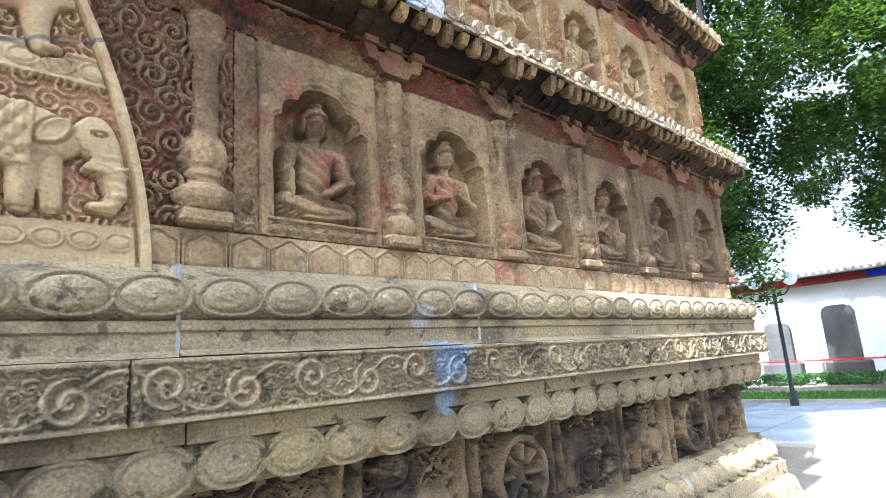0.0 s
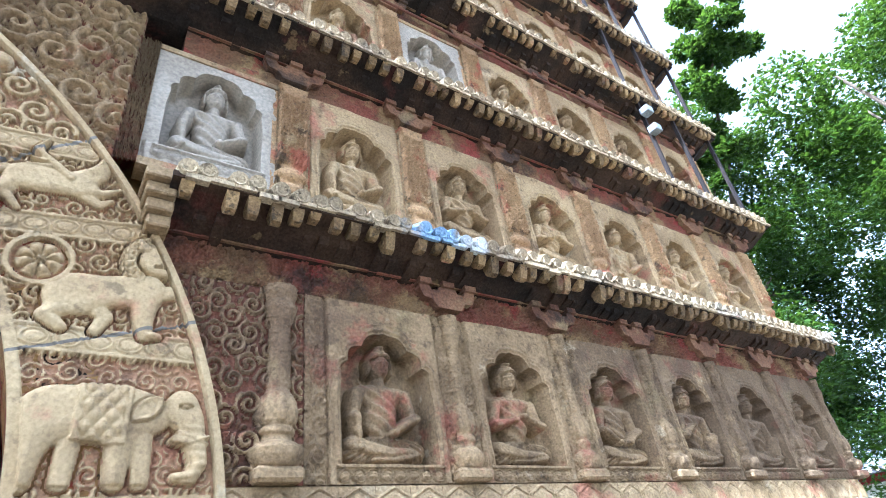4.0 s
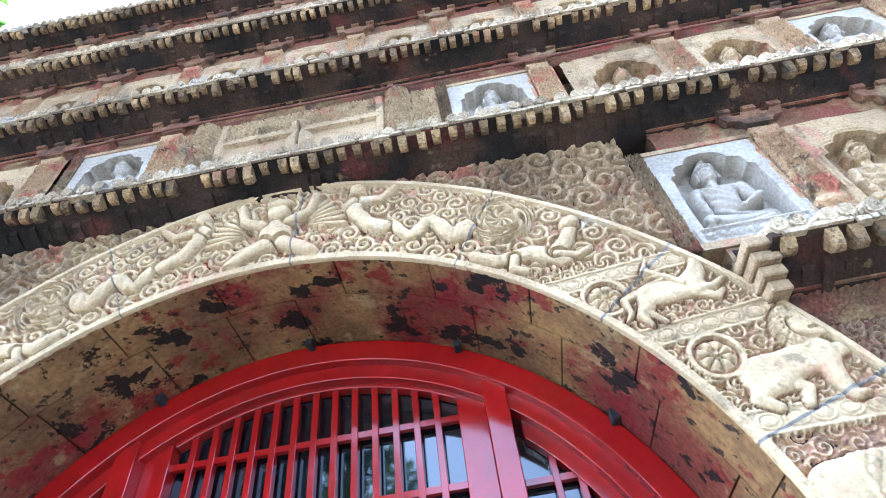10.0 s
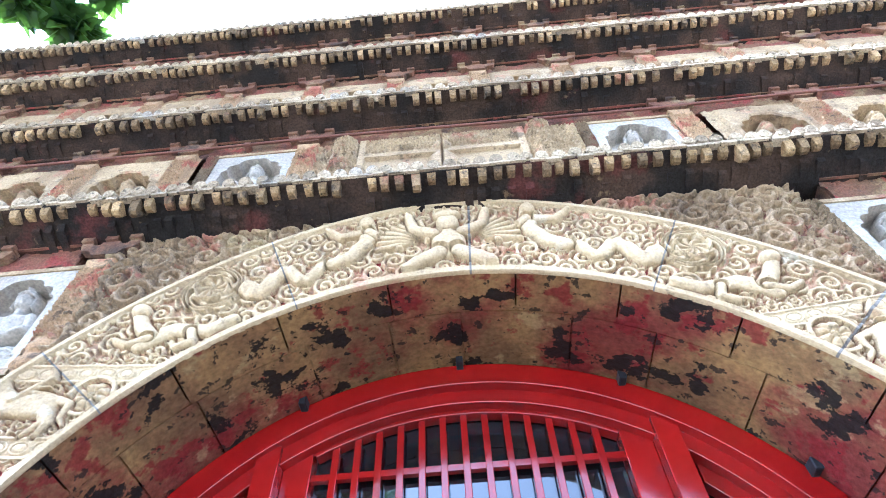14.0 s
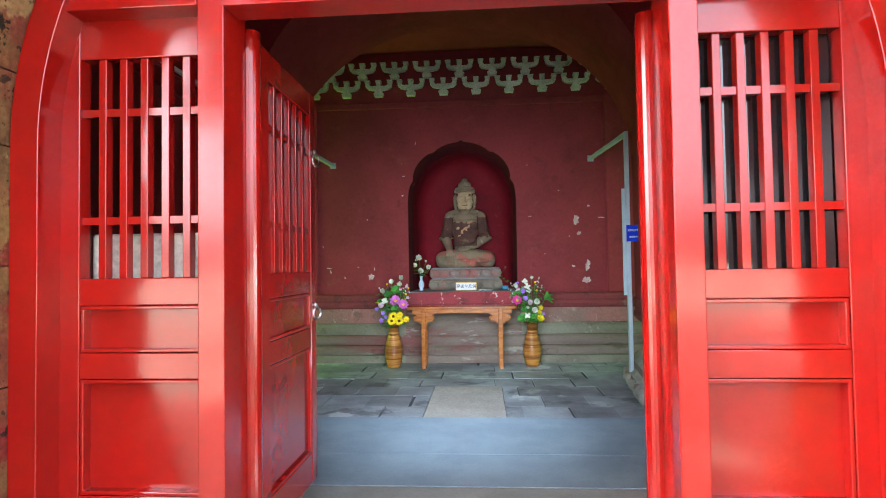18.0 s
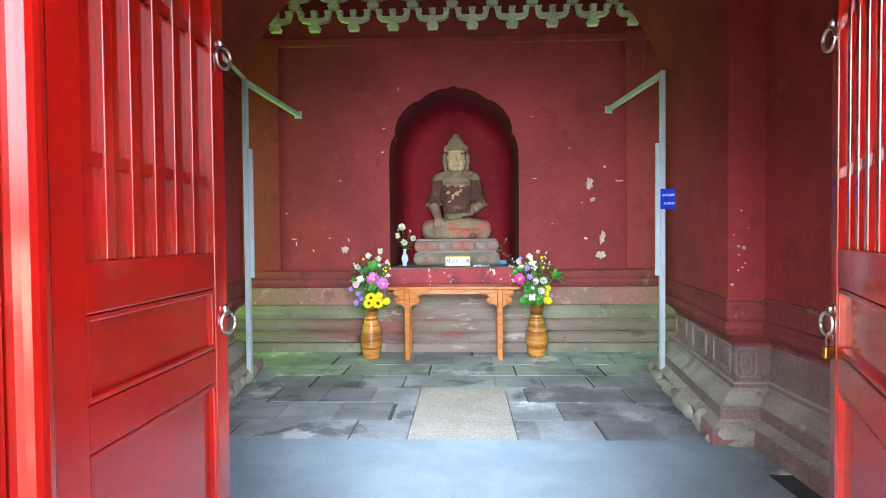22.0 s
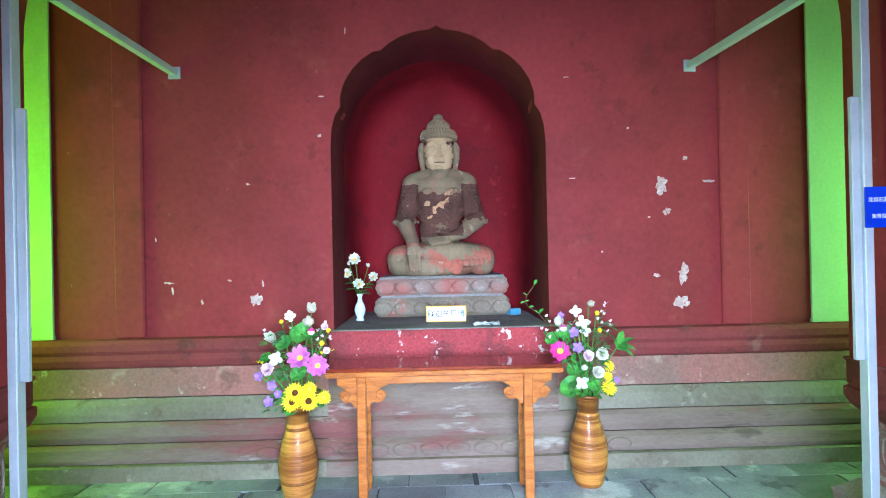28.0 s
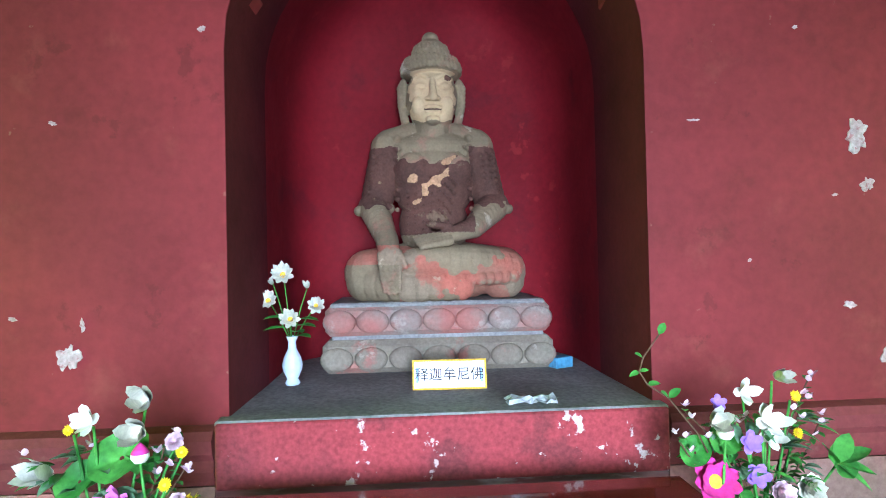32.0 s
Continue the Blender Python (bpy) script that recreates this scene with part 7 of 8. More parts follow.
M_EYE = mat("dark flower centre", (0.09, 0.035, 0.01), None, 30, 0.9, 0.5, 90)
M_GOLD = mat("yellow stamens", (0.8, 0.5, 0.05), None, 30, 0.8, 0.4, 90)


def flower(parent, c, face, kind, size):
    """kind: sunflower, lotus, magnolia, rose, daisy, bud."""
    c, face = Vector(c), Vector(face).normalized()
    u = face.orthogonal().normalized()
    w = face.cross(u)
    colour = {"sunflower": "yellow", "lotus": "pink", "magnolia": "white", "rose": "white", "daisy": "yellow", "bud": "white", "violet": "violet", "whitelotus": "white", "blush": "blush", "magenta": "magenta"}[kind]
    bm = B()
    rings = {"sunflower": ((20, 1.0, 0.15, 0.24), (18, 0.85, 0.3, 0.22)), "daisy": ((18, 1.0, 0.1, 0.22), (16, 0.8, 0.4, 0.2), (12, 0.55, 0.9, 0.2)), "lotus": ((10, 1.0, 0.35, 0.34), (9, 0.85, 0.8, 0.32), (7, 0.62, 1.5, 0.3)), "magenta": ((9, 1.0, 0.3, 0.42), (8, 0.78, 0.8, 0.4)), "whitelotus": ((8, 1.0, 0.35, 0.5), (7, 0.85, 0.9, 0.48), (5, 0.6, 1.6, 0.42)), "magnolia": ((4, 1.15, 0.5, 0.55), (3, 0.95, 1.4, 0.55)), "rose": ((10, 1.0, 0.25, 0.5), (10, 0.88, 0.7, 0.48), (9, 0.7, 1.2, 0.45), (8, 0.5, 2.0, 0.42), (6, 0.35, 3.0, 0.4)), "blush": ((10, 1.0, 0.25, 0.5), (10, 0.88, 0.7, 0.48), (9, 0.7, 1.2, 0.45), (8, 0.5, 2.0, 0.42), (6, 0.35, 3.0, 0.4)), "violet": ((5, 1.0, 0.2, 0.7), (5, 0.7, 0.6, 0.6)), "bud": ((5, 0.7, 2.5, 0.5), (4, 0.5, 4.0, 0.5))}[kind]
    for n, ln, curl, wd in rings:
        off = rp.uniform(0, 1)
        for i in range(n):
            a = 2 * math.pi * (i + off) / n
            petal_mesh(bm, c, u * math.cos(a) + w * math.sin(a) + face * rp.uniform(0.0, 0.2), face, size * ln * rp.uniform(0.9, 1.1), size * wd * (1.35 if kind in ("magnolia", "rose", "blush", "lotus", "magenta", "bud") else 1.0), curl * rp.uniform(0.8, 1.2), 7, 0.42 if kind in ("magnolia", "rose", "blush", "bud", "violet") else 0.52 if kind in ("lotus", "magenta", "whitelotus") else 0.7)
    f = part("flower", bm, FM[colour], parent, kind if kind in ("sunflower", "lotus") else "", True)
    if kind in ("sunflower", "lotus", "daisy", "magenta", "whitelotus"):
        turn = face.to_track_quat("Z", "Y").to_matrix()
        part("flower_centre", ball(B(), c + face * size * 0.08, (size * 0.33, size * 0.33, size * 0.12), 12, 6, turn), M_EYE if kind == "sunflower" else M_GOLD, f, "", True)


def lotus_leaf(parent, c, face, size, r):
    """A round, cupped leaf with a wavy rim."""
    face = Vector(face).normalized()
    u = face.orthogonal().normalized()
    w = face.cross(u)
    bm = B()
    rows = [[bm.verts.new(Vector(c) + (u * math.cos(a) + w * math.sin(a) * 0.8) * size * q + face * size * (0.35 * q * q + 0.09 * q * math.sin(5 * a + size * 90))) for a in np.linspace(0, 2 * math.pi, 21)[:-1]] for q in (0.08, 0.5, 1.0)]
    for p, q in zip(rows, rows[1:]):
        for i in range(20):
            bm.faces.new((p[i], p[(i + 1) % 20], q[(i + 1) % 20], q[i]))
    part("round_leaf", bm, M_GREEN, parent, "round green lotus leaf", True)


def bouquet(x, y, recipe, seed, reach, plates=()):
    t = thing("bouquet", "bunch of cloth sunflowers, lotuses and white blooms in the floor vase", "flowers", (x, y, 0.6), "bouquets")
    r = random.Random(seed)
    for dx, dz, kind, size in recipe:
        dy = -0.13 + 0.1 * abs(dz - 0.25) + r.uniform(-0.04, 0.03)
        c = (dx, dy, dz)
        flower(t, c, (dx * 1.1 + r.uniform(-0.1, 0.1), -1.0, 0.3 + r.uniform(-0.15, 0.25)), kind, size * (0.72 if kind in ("magnolia", "rose", "blush", "violet") else 0.9 if kind in ("lotus", "magenta", "daisy") else 1.0))
        part("stem", tube(B(), [(dx * 0.1, 0, -0.08), (dx * 0.5, dy * 0.5, dz * 0.55), (dx * 0.97, dy * 0.8, dz * 0.97)], 0.004, 5), M_GREEN, t, "", True)
    for dx, dz, sz in plates:
        lotus_leaf(t, (dx, -0.06 + r.uniform(-0.03, 0.03), dz), (dx * 1.2, -0.8, 0.7), sz, r)
    for i in range(84):
        a = r.uniform(0, 6.28)
        rad = r.uniform(0.04, reach * 1.1)
        c = Vector((rad * math.cos(a), -0.04 + 0.5 * rad * math.sin(a), r.uniform(0.0, 0.52)))
        bm = B()
        for q in range(3):
            d = Vector((math.cos(a + r.uniform(-1, 1)), -0.6 + r.uniform(-0.5, 0.5), r.uniform(-0.2, 0.7)))
            petal_mesh(bm, c + d * 0.01, d, Vector((0, 0, 1)), r.uniform(0.035, 0.08), r.uniform(0.018, 0.036), -0.3)
        part("leaf_spray", bm, (M_GREEN, M_GREEN, M_SAGE)[i % 3], t, "", True)
    for sx, hh, lean in reach_twigs(seed):
        bm = B()
        line = [Vector((sx * f + lean * math.sin(2.6 * f), -0.02 - 0.06 * f, 0.16 + hh * f - 0.05 * f * f)) for f in (0.1, 0.35, 0.6, 0.8, 1.0)]
        tube(bm, line, 0.0028, 5)
        tw = part("twig", bm, M_TWIG, t, "thin brown twig", True)
        bm = B()
        for q in range(11):
            f = 0.3 + 0.07 * q
            p = Vector((sx * f + lean * math.sin(2.6 * f), -0.02 - 0.06 * f, 0.16 + hh * f - 0.05 * f * f))
            petal_mesh(bm, p, Vector((r.uniform(-1, 1), r.uniform(-0.9, 0.1), r.uniform(-0.1, 0.8))), Vector((0, 0, 1)), r.uniform(0.025, 0.045), r.uniform(0.014, 0.022), -0.2)
        part("twig_leaves", bm, M_GREEN, tw, "", True)
        for q in range(3):
            bm = B()
            p = line[-1 - q % 2] + Vector((r.uniform(-0.02, 0.02), -0.01, r.uniform(-0.02, 0.02)))
            for w in range(3):
                petal_mesh(bm, p, Vector((r.uniform(-1, 1), -0.5, r.uniform(0.2, 1))), Vector((0, -0.3, 1)), 0.022, 0.016, 0.3)
            part("twig_bud", bm, FM["blush"] if hh > 0.3 else FM["yellow"], tw, "", True)


def reach_twigs(seed):
    if seed == 1:
        return ((-0.16, 0.4, -0.02), (-0.05, 0.5, 0.03), (0.16, 0.42, 0.03), (0.22, 0.36, 0.02), (0.25, 0.28, 0.0), (0.2, 0.45, 0.05), (-0.2, 0.22, -0.02))
    return ((-0.28, 0.36, -0.06), (-0.3, 0.44, 0.03), (0.08, 0.48, 0.02), (0.14, 0.4, 0.02), (0.12, 0.52, -0.02), (-0.1, 0.42, -0.05))


bouquet(-2.955, 8.77, [(0.024, 0.136, "sunflower", 0.066), (0.0, 0.073, "sunflower", 0.066), (0.1, 0.07, "sunflower", 0.068), (0.12, 0.16, "daisy", 0.055), (0.2, 0.09, "daisy", 0.055), (0.053, 0.35, "lotus", 0.09), (0.165, 0.3, "lotus", 0.085), (-0.21, 0.244, "violet", 0.045), (-0.12, 0.185, "violet", 0.05), (-0.145, 0.08, "violet", 0.05), (-0.085, 0.13, "violet", 0.042), (-0.09, 0.356, "magnolia", 0.06), (-0.12, 0.475, "bud", 0.055), (-0.145, 0.29, "blush", 0.06), (0.0, 0.62, "magnolia", 0.05), (0.125, 0.66, "bud", 0.05), (0.11, 0.575, "bud", 0.055), (0.21, 0.55, "blush", 0.035), (0.225, 0.4, "blush", 0.035), (0.24, 0.53, "daisy", 0.018), (0.2, 0.45, "daisy", 0.02), (-0.07, 0.59, "daisy", 0.018)], 1, 0.15, [(0.053, 0.5, 0.085), (-0.19, 0.34, 0.045), (-0.02, 0.0, 0.05), (0.03, 0.24, 0.06), (-0.06, 0.44, 0.06)])
bouquet(-0.976, 8.85, [(-0.09, 0.6, "magnolia", 0.05), (-0.063, 0.527, "magnolia", 0.06), (-0.035, 0.47, "magnolia", 0.05), (0.0, 0.65, "bud", 0.035), (-0.21, 0.52, "bud", 0.05), (-0.205, 0.337, "magenta", 0.08), (-0.09, 0.365, "violet", 0.055), (-0.12, 0.47, "violet", 0.05), (-0.028, 0.31, "blush", 0.055), (0.07, 0.32, "rose", 0.062), (0.035, 0.2, "rose", 0.06), (-0.063, 0.12, "magnolia", 0.06), (0.12, 0.083, "daisy", 0.062), (0.12, 0.23, "daisy", 0.045), (0.1, 0.17, "daisy", 0.04), (0.155, 0.147, "violet", 0.035), (0.05, 0.59, "daisy", 0.02), (0.07, 0.47, "daisy", 0.02), (-0.2, 0.58, "violet", 0.035), (-0.06, 0.22, "bud", 0.03)], 2, 0.15, [(-0.127, 0.076, 0.085), (-0.247, 0.415, 0.055), (-0.16, 0.457, 0.06), (0.21, 0.365, 0.06), (-0.1, 0.2, 0.06), (0.02, 0.1, 0.05)])

def lotus_bud(x, y, z, size):
    """A closed lotus bud, pale with a rose tip, on a green cup."""
    t = thing("lotus_bud", "closed cloth lotus bud, pale with a rose pink tip", "flower", (x, y, z), "lotus buds")
    prof = [(0.012, 0.0), (0.3, 0.08), (0.46, 0.32), (0.44, 0.55), (0.3, 0.8), (0.12, 1.0), (0.01, 1.1)]
    for nm, a, b, m in (("bud_foot", 0, 4, FM["white"]), ("bud_tip", 3, 7, FM["magenta"])):
        part(nm, lathe(B(), [(r * size * (1.0 if a == 0 else 1.02), h * size) for r, h in prof[a:b]], 14), m, t, "", True)
    part("stem", tube(B(), [(0, 0, 0.004), (0.004, 0.02, -0.12), (0.0, 0.05, -0.25)], 0.004, 6), M_GREEN, t, "", True)


lotus_bud(-1.165, 8.72, 1.075, 0.055)
lotus_bud(-2.83, 8.66, 1.1, 0.052)
vine = thing("vine", "thin brown vine with small green leaves hooking out of the bouquet", "vine", (-0.976, 8.85, 0.6))
VINE = [Vector(p) for p in ((-0.1, -0.06, 0.2), (-0.25, -0.09, 0.48), (-0.345, -0.1, 0.598), (-0.41, -0.1, 0.64), (-0.435, -0.1, 0.68), (-0.422, -0.1, 0.722), (-0.37, -0.1, 0.79))]
part("stem", tube(B(), VINE, 0.0028, 6), M_TWIG, vine, "", True)
for i, (dx, dz, ln) in enumerate(((0.02, 0.05, 0.045), (-0.03, 0.02, 0.035), (0.03, 0.01, 0.03), (-0.04, -0.01, 0.035), (0.04, 0.01, 0.04), (0.03, 0.03, 0.05), (-0.03, 0.03, 0.04))):
    bm = B()
    petal_mesh(bm, VINE[(6, 5, 4, 4, 3, 2, 2)[i]], Vector((dx, -0.01, dz)), Vector((0, -0.6, 1)), ln, ln * 0.5, -0.15)
    part("leaf", bm, M_GREEN, vine, "", True)

sprig = thing("leaf_sprig", "sprig of broad bright green cloth leaves in the bouquet", "leaves", (-0.976, 8.85, 0.6))
part("stem", tube(B(), [(0.05, -0.02, 0.02), (0.13, -0.06, 0.26), (0.2, -0.08, 0.37)], 0.004, 6), M_GREEN, sprig, "", True)
for dx, dz in ((0.12, -0.02), (0.1, 0.06), (0.02, 0.09), (-0.04, 0.05), (0.07, -0.05)):
    part("leaf", (lambda b_: (petal_mesh(b_, Vector((0.2, -0.08, 0.37)), Vector((dx, -0.02, dz)), Vector((0, -0.4, 1)), 0.12, 0.05, -0.15), b_)[1])(B()), M_GREEN, sprig, "", True)

# ---- small vase of white blooms in the niche ----
M_PORC = mat("pale blue porcelain", (0.62, 0.72, 0.78), (0.5, 0.62, 0.72), 12, 0.15, 0.02, 40, grain=0.05, coat=0.5)
sv = thing("porcelain_vase", "small pale blue porcelain vase on the niche ledge", "vase", (-2.655, 9.8, 1.05))
part("body", lathe(B(), [(0.032, 0.0), (0.036, 0.01), (0.026, 0.028), (0.045, 0.07), (0.049, 0.095), (0.04, 0.13), (0.02, 0.17), (0.018, 0.2), (0.029, 0.228), (0.024, 0.23), (0.014, 0.19)], 20), M_PORC, sv, "", True)
sb = thing("white_flowers", "white cloth lotus blooms in the small porcelain vase", "flowers", (-2.655, 9.8, 1.27))
for dx, dz, k, s in ((-0.03, 0.3, "whitelotus", 0.055), (-0.1, 0.18, "whitelotus", 0.05), (0.0, 0.09, "whitelotus", 0.05), (0.12, 0.15, "whitelotus", 0.045), (0.08, 0.24, "bud", 0.025), (-0.08, 0.26, "bud", 0.02)):
    flower(sb, (dx, -0.03, dz), (dx, -1, 0.5), k, s)
    part("stem", tube(B(), [(0, 0, -0.03), (dx * 0.6, -0.02, dz * 0.6), (dx, -0.02, dz)], 0.003, 5), M_GREEN, sb, "", True)
for dx, dz in ((-0.09, 0.05), (0.1, 0.06), (0.03, 0.03), (-0.12, 0.1), (0.13, 0.09), (0.06, 0.01)):
    bm = B()
    petal_mesh(bm, Vector((dx * 0.3, -0.02, dz)), Vector((dx, -0.04, 0.01)), Vector((0, 0, 1)), 0.1, 0.06, -0.15)
    part("leaf", bm, M_GREEN, sb, "", True)

# ---- writing ----
def writing(text, size, m, material, parent, name="lettering"):
    c = bpy.data.curves.new(name, "FONT")
    c.body, c.size, c.align_x, c.align_y, c.extrude = text, size, "CENTER", "CENTER", 0.001
    ob = bpy.data.objects.new(name, c)
    scene.collection.objects.link(ob)
    bpy.context.view_layer.update()
    me = bpy.data.meshes.new_from_object(ob.evaluated_get(bpy.context.evaluated_depsgraph_get()))
    bpy.data.objects.remove(ob)
    me.materials.clear()
    me.materials.append(material)
    return put(name, me, parent, m)


M_INK = mat("black ink", (0.02, 0.02, 0.022), None, 5, 0.6, 0)
M_CARD = mat("white card", (0.82, 0.82, 0.8), (0.76, 0.76, 0.74), 4, 0.5, 0.02, 40, grain=0.03)
M_BLUE = mat("blue sign enamel", (0.01, 0.035, 0.42), (0.008, 0.028, 0.36), 2, 0.35, 0.02, 20, grain=0.03)
M_PAINTW = mat("white paint", (0.82, 0.82, 0.82), None, 4, 0.5, 0, grain=0.03)
pq = thing("name_plaque", "white name card in a gilt edge leaning on the niche ledge", "plaque", Matrix.Translation((-1.925, 9.58, 1.052)) @ pose(0, 0, 0, -14, 0, -2))
part("card", box(B(), -0.16, 0.16, -0.004, 0.004, 0.004, 0.125, 0.001), M_CARD, pq)
part("gilt_edge", band(B(), [(-0.157, 0.007), (0.157, 0.007), (0.157, 0.122), (-0.157, 0.122)], [(-0.165, -0.001), (0.165, -0.001), (0.165, 0.13), (-0.165, 0.13)], -0.009, 0.006, True), M_GOLD, pq)
writing("释迦牟尼佛", 0.062, Matrix.Translation((0, -0.0045, 0.062)) @ pose(0, 0, 0, 90, 0, 0), M_INK, pq)
for s in (-1, 1):
    part("ornament", box(B(), s * 0.143 - 0.005, s * 0.143 + 0.005, -0.0055, -0.003, 0.03, 0.095), mat("pale blue print", (0.3, 0.5, 0.68), None, 5, 0.6, 0), pq)
foil = thing("plastic_wrapper", "crumpled clear plastic wrapper lying on the ledge edge", "plastic wrapper", (-1.62, 9.3, 1.05))
bm = B()
rf = random.Random(5)
gx = [[bm.verts.new((-0.1 + 0.2 * i / 7 + rf.uniform(-0.008, 0.008), -0.045 + 0.09 * j / 5 + rf.uniform(-0.006, 0.006), 0.004 + rf.uniform(0, 0.03))) for i in range(8)] for j in range(6)]
for j in range(5):
    for i in range(7):
        bm.faces.new((gx[j][i], gx[j][i + 1], gx[j + 1][i + 1], gx[j + 1][i]))
part("sheet", bm, mat("thin cloudy plastic", (0.5, 0.52, 0.54), (0.32, 0.33, 0.35), 14, 0.2, 0.1, 40, spec=0.6), foil)
tb = thing("blue_box", "small blue cardboard box in the corner of the niche", "box", Matrix.Translation((-1.31, 10.0, 1.05)) @ pose(0, 0, 0, 0, 0, 25))
part("carton", box(B(), -0.055, 0.055, -0.035, 0.035, 0, 0.055, 0.003), mat("blue card", (0.1, 0.3, 0.45), None, 5, 0.6, 0.05), tb)

# ---- steel posts with braces, sign, conduits ----
M_GALV = mat("pale galvanised steel", (0.42, 0.47, 0.5), (0.36, 0.41, 0.44), 4, 0.45, 0.05, 40, metal=0.3, grain=0.04)
for x, y, wx in ((-4.02, 7.7, -3.95), (0.115, 7.72, -0.015)):
    t = thing("steel_post", "pale galvanised steel post with a brace to the back wall", "post", (x, y, 0), "steel posts")
    part("upright", box(B(), -0.023, 0.023, -0.03, 0.03, 0.0, 3.05, 0.004), M_GALV, t)
    part("sleeve", box(B(), -0.022 + (0.045 if x < -2 else -0.045), 0.022 + (0.045 if x < -2 else -0.045), -0.012, 0.012, 1.05, 2.35, 0.003), M_GALV, t)
    part("foot_plate", box(B(), -0.06, 0.06, -0.06, 0.06, 0.0, 0.008), M_GALV, t)
    d = Vector((wx - x, YB - 0.01 - y, 0))
    m = Matrix.Translation((0, 0, 3.02)) @ pose(0, 0, 0, 0, 0, math.degrees(math.atan2(d.y, d.x)))
    br = part("brace", box(B(), 0, d.length, -0.025, 0.025, -0.025, 0.025, 0.003), M_GALV, t, "", False, m)
    part("wall_plate", box(B(), d.length - 0.012, d.length, -0.045, 0.045, -0.045, 0.045), M_GALV, br)
sg = thing("blue_sign", "small blue enamel notice with white lettering on the steel post", "sign", (0.215, 7.68, 1.8))
part("plate", box(B(), -0.13, 0.13, -0.004, 0.004, -0.1, 0.1, 0.002), M_BLUE, sg)
writing("北京石刻艺术博物馆", 0.026, Matrix.Translation((0, -0.005, 0.035)) @ pose(0, 0, 0, 90, 0, 0), M_PAINTW, sg)
writing("监督投诉电话 6217", 0.024, Matrix.Translation((0, -0.005, -0.045)) @ pose(0, 0, 0, 90, 0, 0), M_PAINTW, sg)
for z, rad, off in ((2.92, 0.012, 0.02), (3.07, 0.014, 0.02), (3.12, 0.022, 0.03)):
    t = thing("conduit", "thin painted cable conduit clipped round the red pier", "conduit", (0, 0, 0), "conduits")
    xa, xb = JB[0] + off, JB[1] + off
    dz = 0.0
    lift = lambda zz, yy: IX - math.sqrt(max(0.1, ((JF[0] - IX) + (JF[1] - JF[0]) * (yy - 6.15) / 1.9) ** 2 * (1 - (max(0, zz - SPR) / RISE) ** 2)))
    pts = [(WLX + off, 4.4, z), (WLX + off, 6.13, z)] + [(lift(z, yy) + off, yy, z) for yy in (6.13, 6.6, 7.2, 7.95)]
    part("pipe", tube(B(), pts, rad, 8), M_CARD if rad > 0.02 else M_WALL, t, "", True)
sw = thing("stone_slab", "pale stone slab leaning inside behind the lattice", "stone slab", (-3.1, 3.17, 0))
part("slab", box(B(), -0.3, 0.27, -0.03, 0.03, 0, 1.6, 0.01), mat("whitish stone slab", (0.6, 0.57, 0.52), (0.48, 0.45, 0.41), 3, 0.6, 0.2, 30), sw)

# ---- seated buddha ----
bm = B()


def seg(a, b, ra, rb_, k=7):
    a, b = Vector(a), Vector(b)
    for i in range(k + 1):
        f = i / k
        ball(bm, a + (b - a) * f, ra + (rb_ - ra) * f, 14, 9)


def curve_seg(pts, ra, rb_):
    for i in range(len(pts) - 1):
        f, g = i / (len(pts) - 1), (i + 1) / (len(pts) - 1)
        seg(pts[i], pts[i + 1], ra + (rb_ - ra) * f, ra + (rb_ - ra) * g, 4)


# lap and crossed legs
ball(bm, (0, 0.03, 0.13), (0.4, 0.25, 0.16), 24, 14)
for s in (-1, 1):
    seg((0.16 * s, 0.02, 0.17), (0.37 * s, -0.1, 0.15), 0.15, 0.135)
    ball(bm, (0.37 * s, -0.1, 0.1), (0.125, 0.13, 0.11), 16, 10)
curve_seg([(0.38, -0.13, 0.16), (0.2, -0.24, 0.2), (-0.02, -0.28, 0.22), (-0.14, -0.28, 0.21)], 0.115, 0.07)
curve_seg([(-0.38, -0.14, 0.1), (-0.15, -0.26, 0.085), (0.12, -0.29, 0.08)], 0.1, 0.075)
curve_seg([(0.4, -0.2, 0.13), (0.22, -0.3, 0.12), (0.02, -0.32, 0.12)], 0.05, 0.03)
ball(bm, (-0.17, -0.31, 0.215), (0.1, 0.055, 0.045), 12, 9)
# body
ball(bm, (0, 0.02, 0.42), (0.2, 0.15, 0.22), 22, 14)
ball(bm, (0, 0.0, 0.66), (0.235, 0.15, 0.24), 24, 16)
ball(bm, (0, 0.02, 0.86), (0.27, 0.135, 0.1), 24, 14)
for s in (-1, 1):
    ball(bm, (0.11 * s, -0.085, 0.72), (0.11, 0.07, 0.1), 16, 10)
    seg((0.255 * s, 0.01, 0.86), (0.325 * s, -0.005, 0.54), 0.1, 0.094)
    seg((0.13 * s, 0.01, 0.93), (0.25 * s, 0.01, 0.89), 0.075, 0.08)
    seg((0.2 * s, -0.075, 0.9), (0.205 * s, -0.1, 0.5), 0.022, 0.014)
# arms: one hand over the knee, the other in the lap
seg((-0.34, -0.03, 0.52), (-0.262, -0.25, 0.33), 0.088, 0.06)
seg((-0.262, -0.25, 0.33), (-0.245, -0.33, 0.25), 0.062, 0.058)
for i in range(4):
    curve_seg([(-0.29 + 0.03 * i, -0.355, 0.25), (-0.285 + 0.028 * i, -0.385, 0.16), (-0.272 + 0.024 * i, -0.38, 0.07 - 0.012 * (1.5 - abs(i - 1.5)))], 0.021, 0.015)
seg((-0.2, -0.34, 0.26), (-0.165, -0.37, 0.19), 0.02, 0.015)
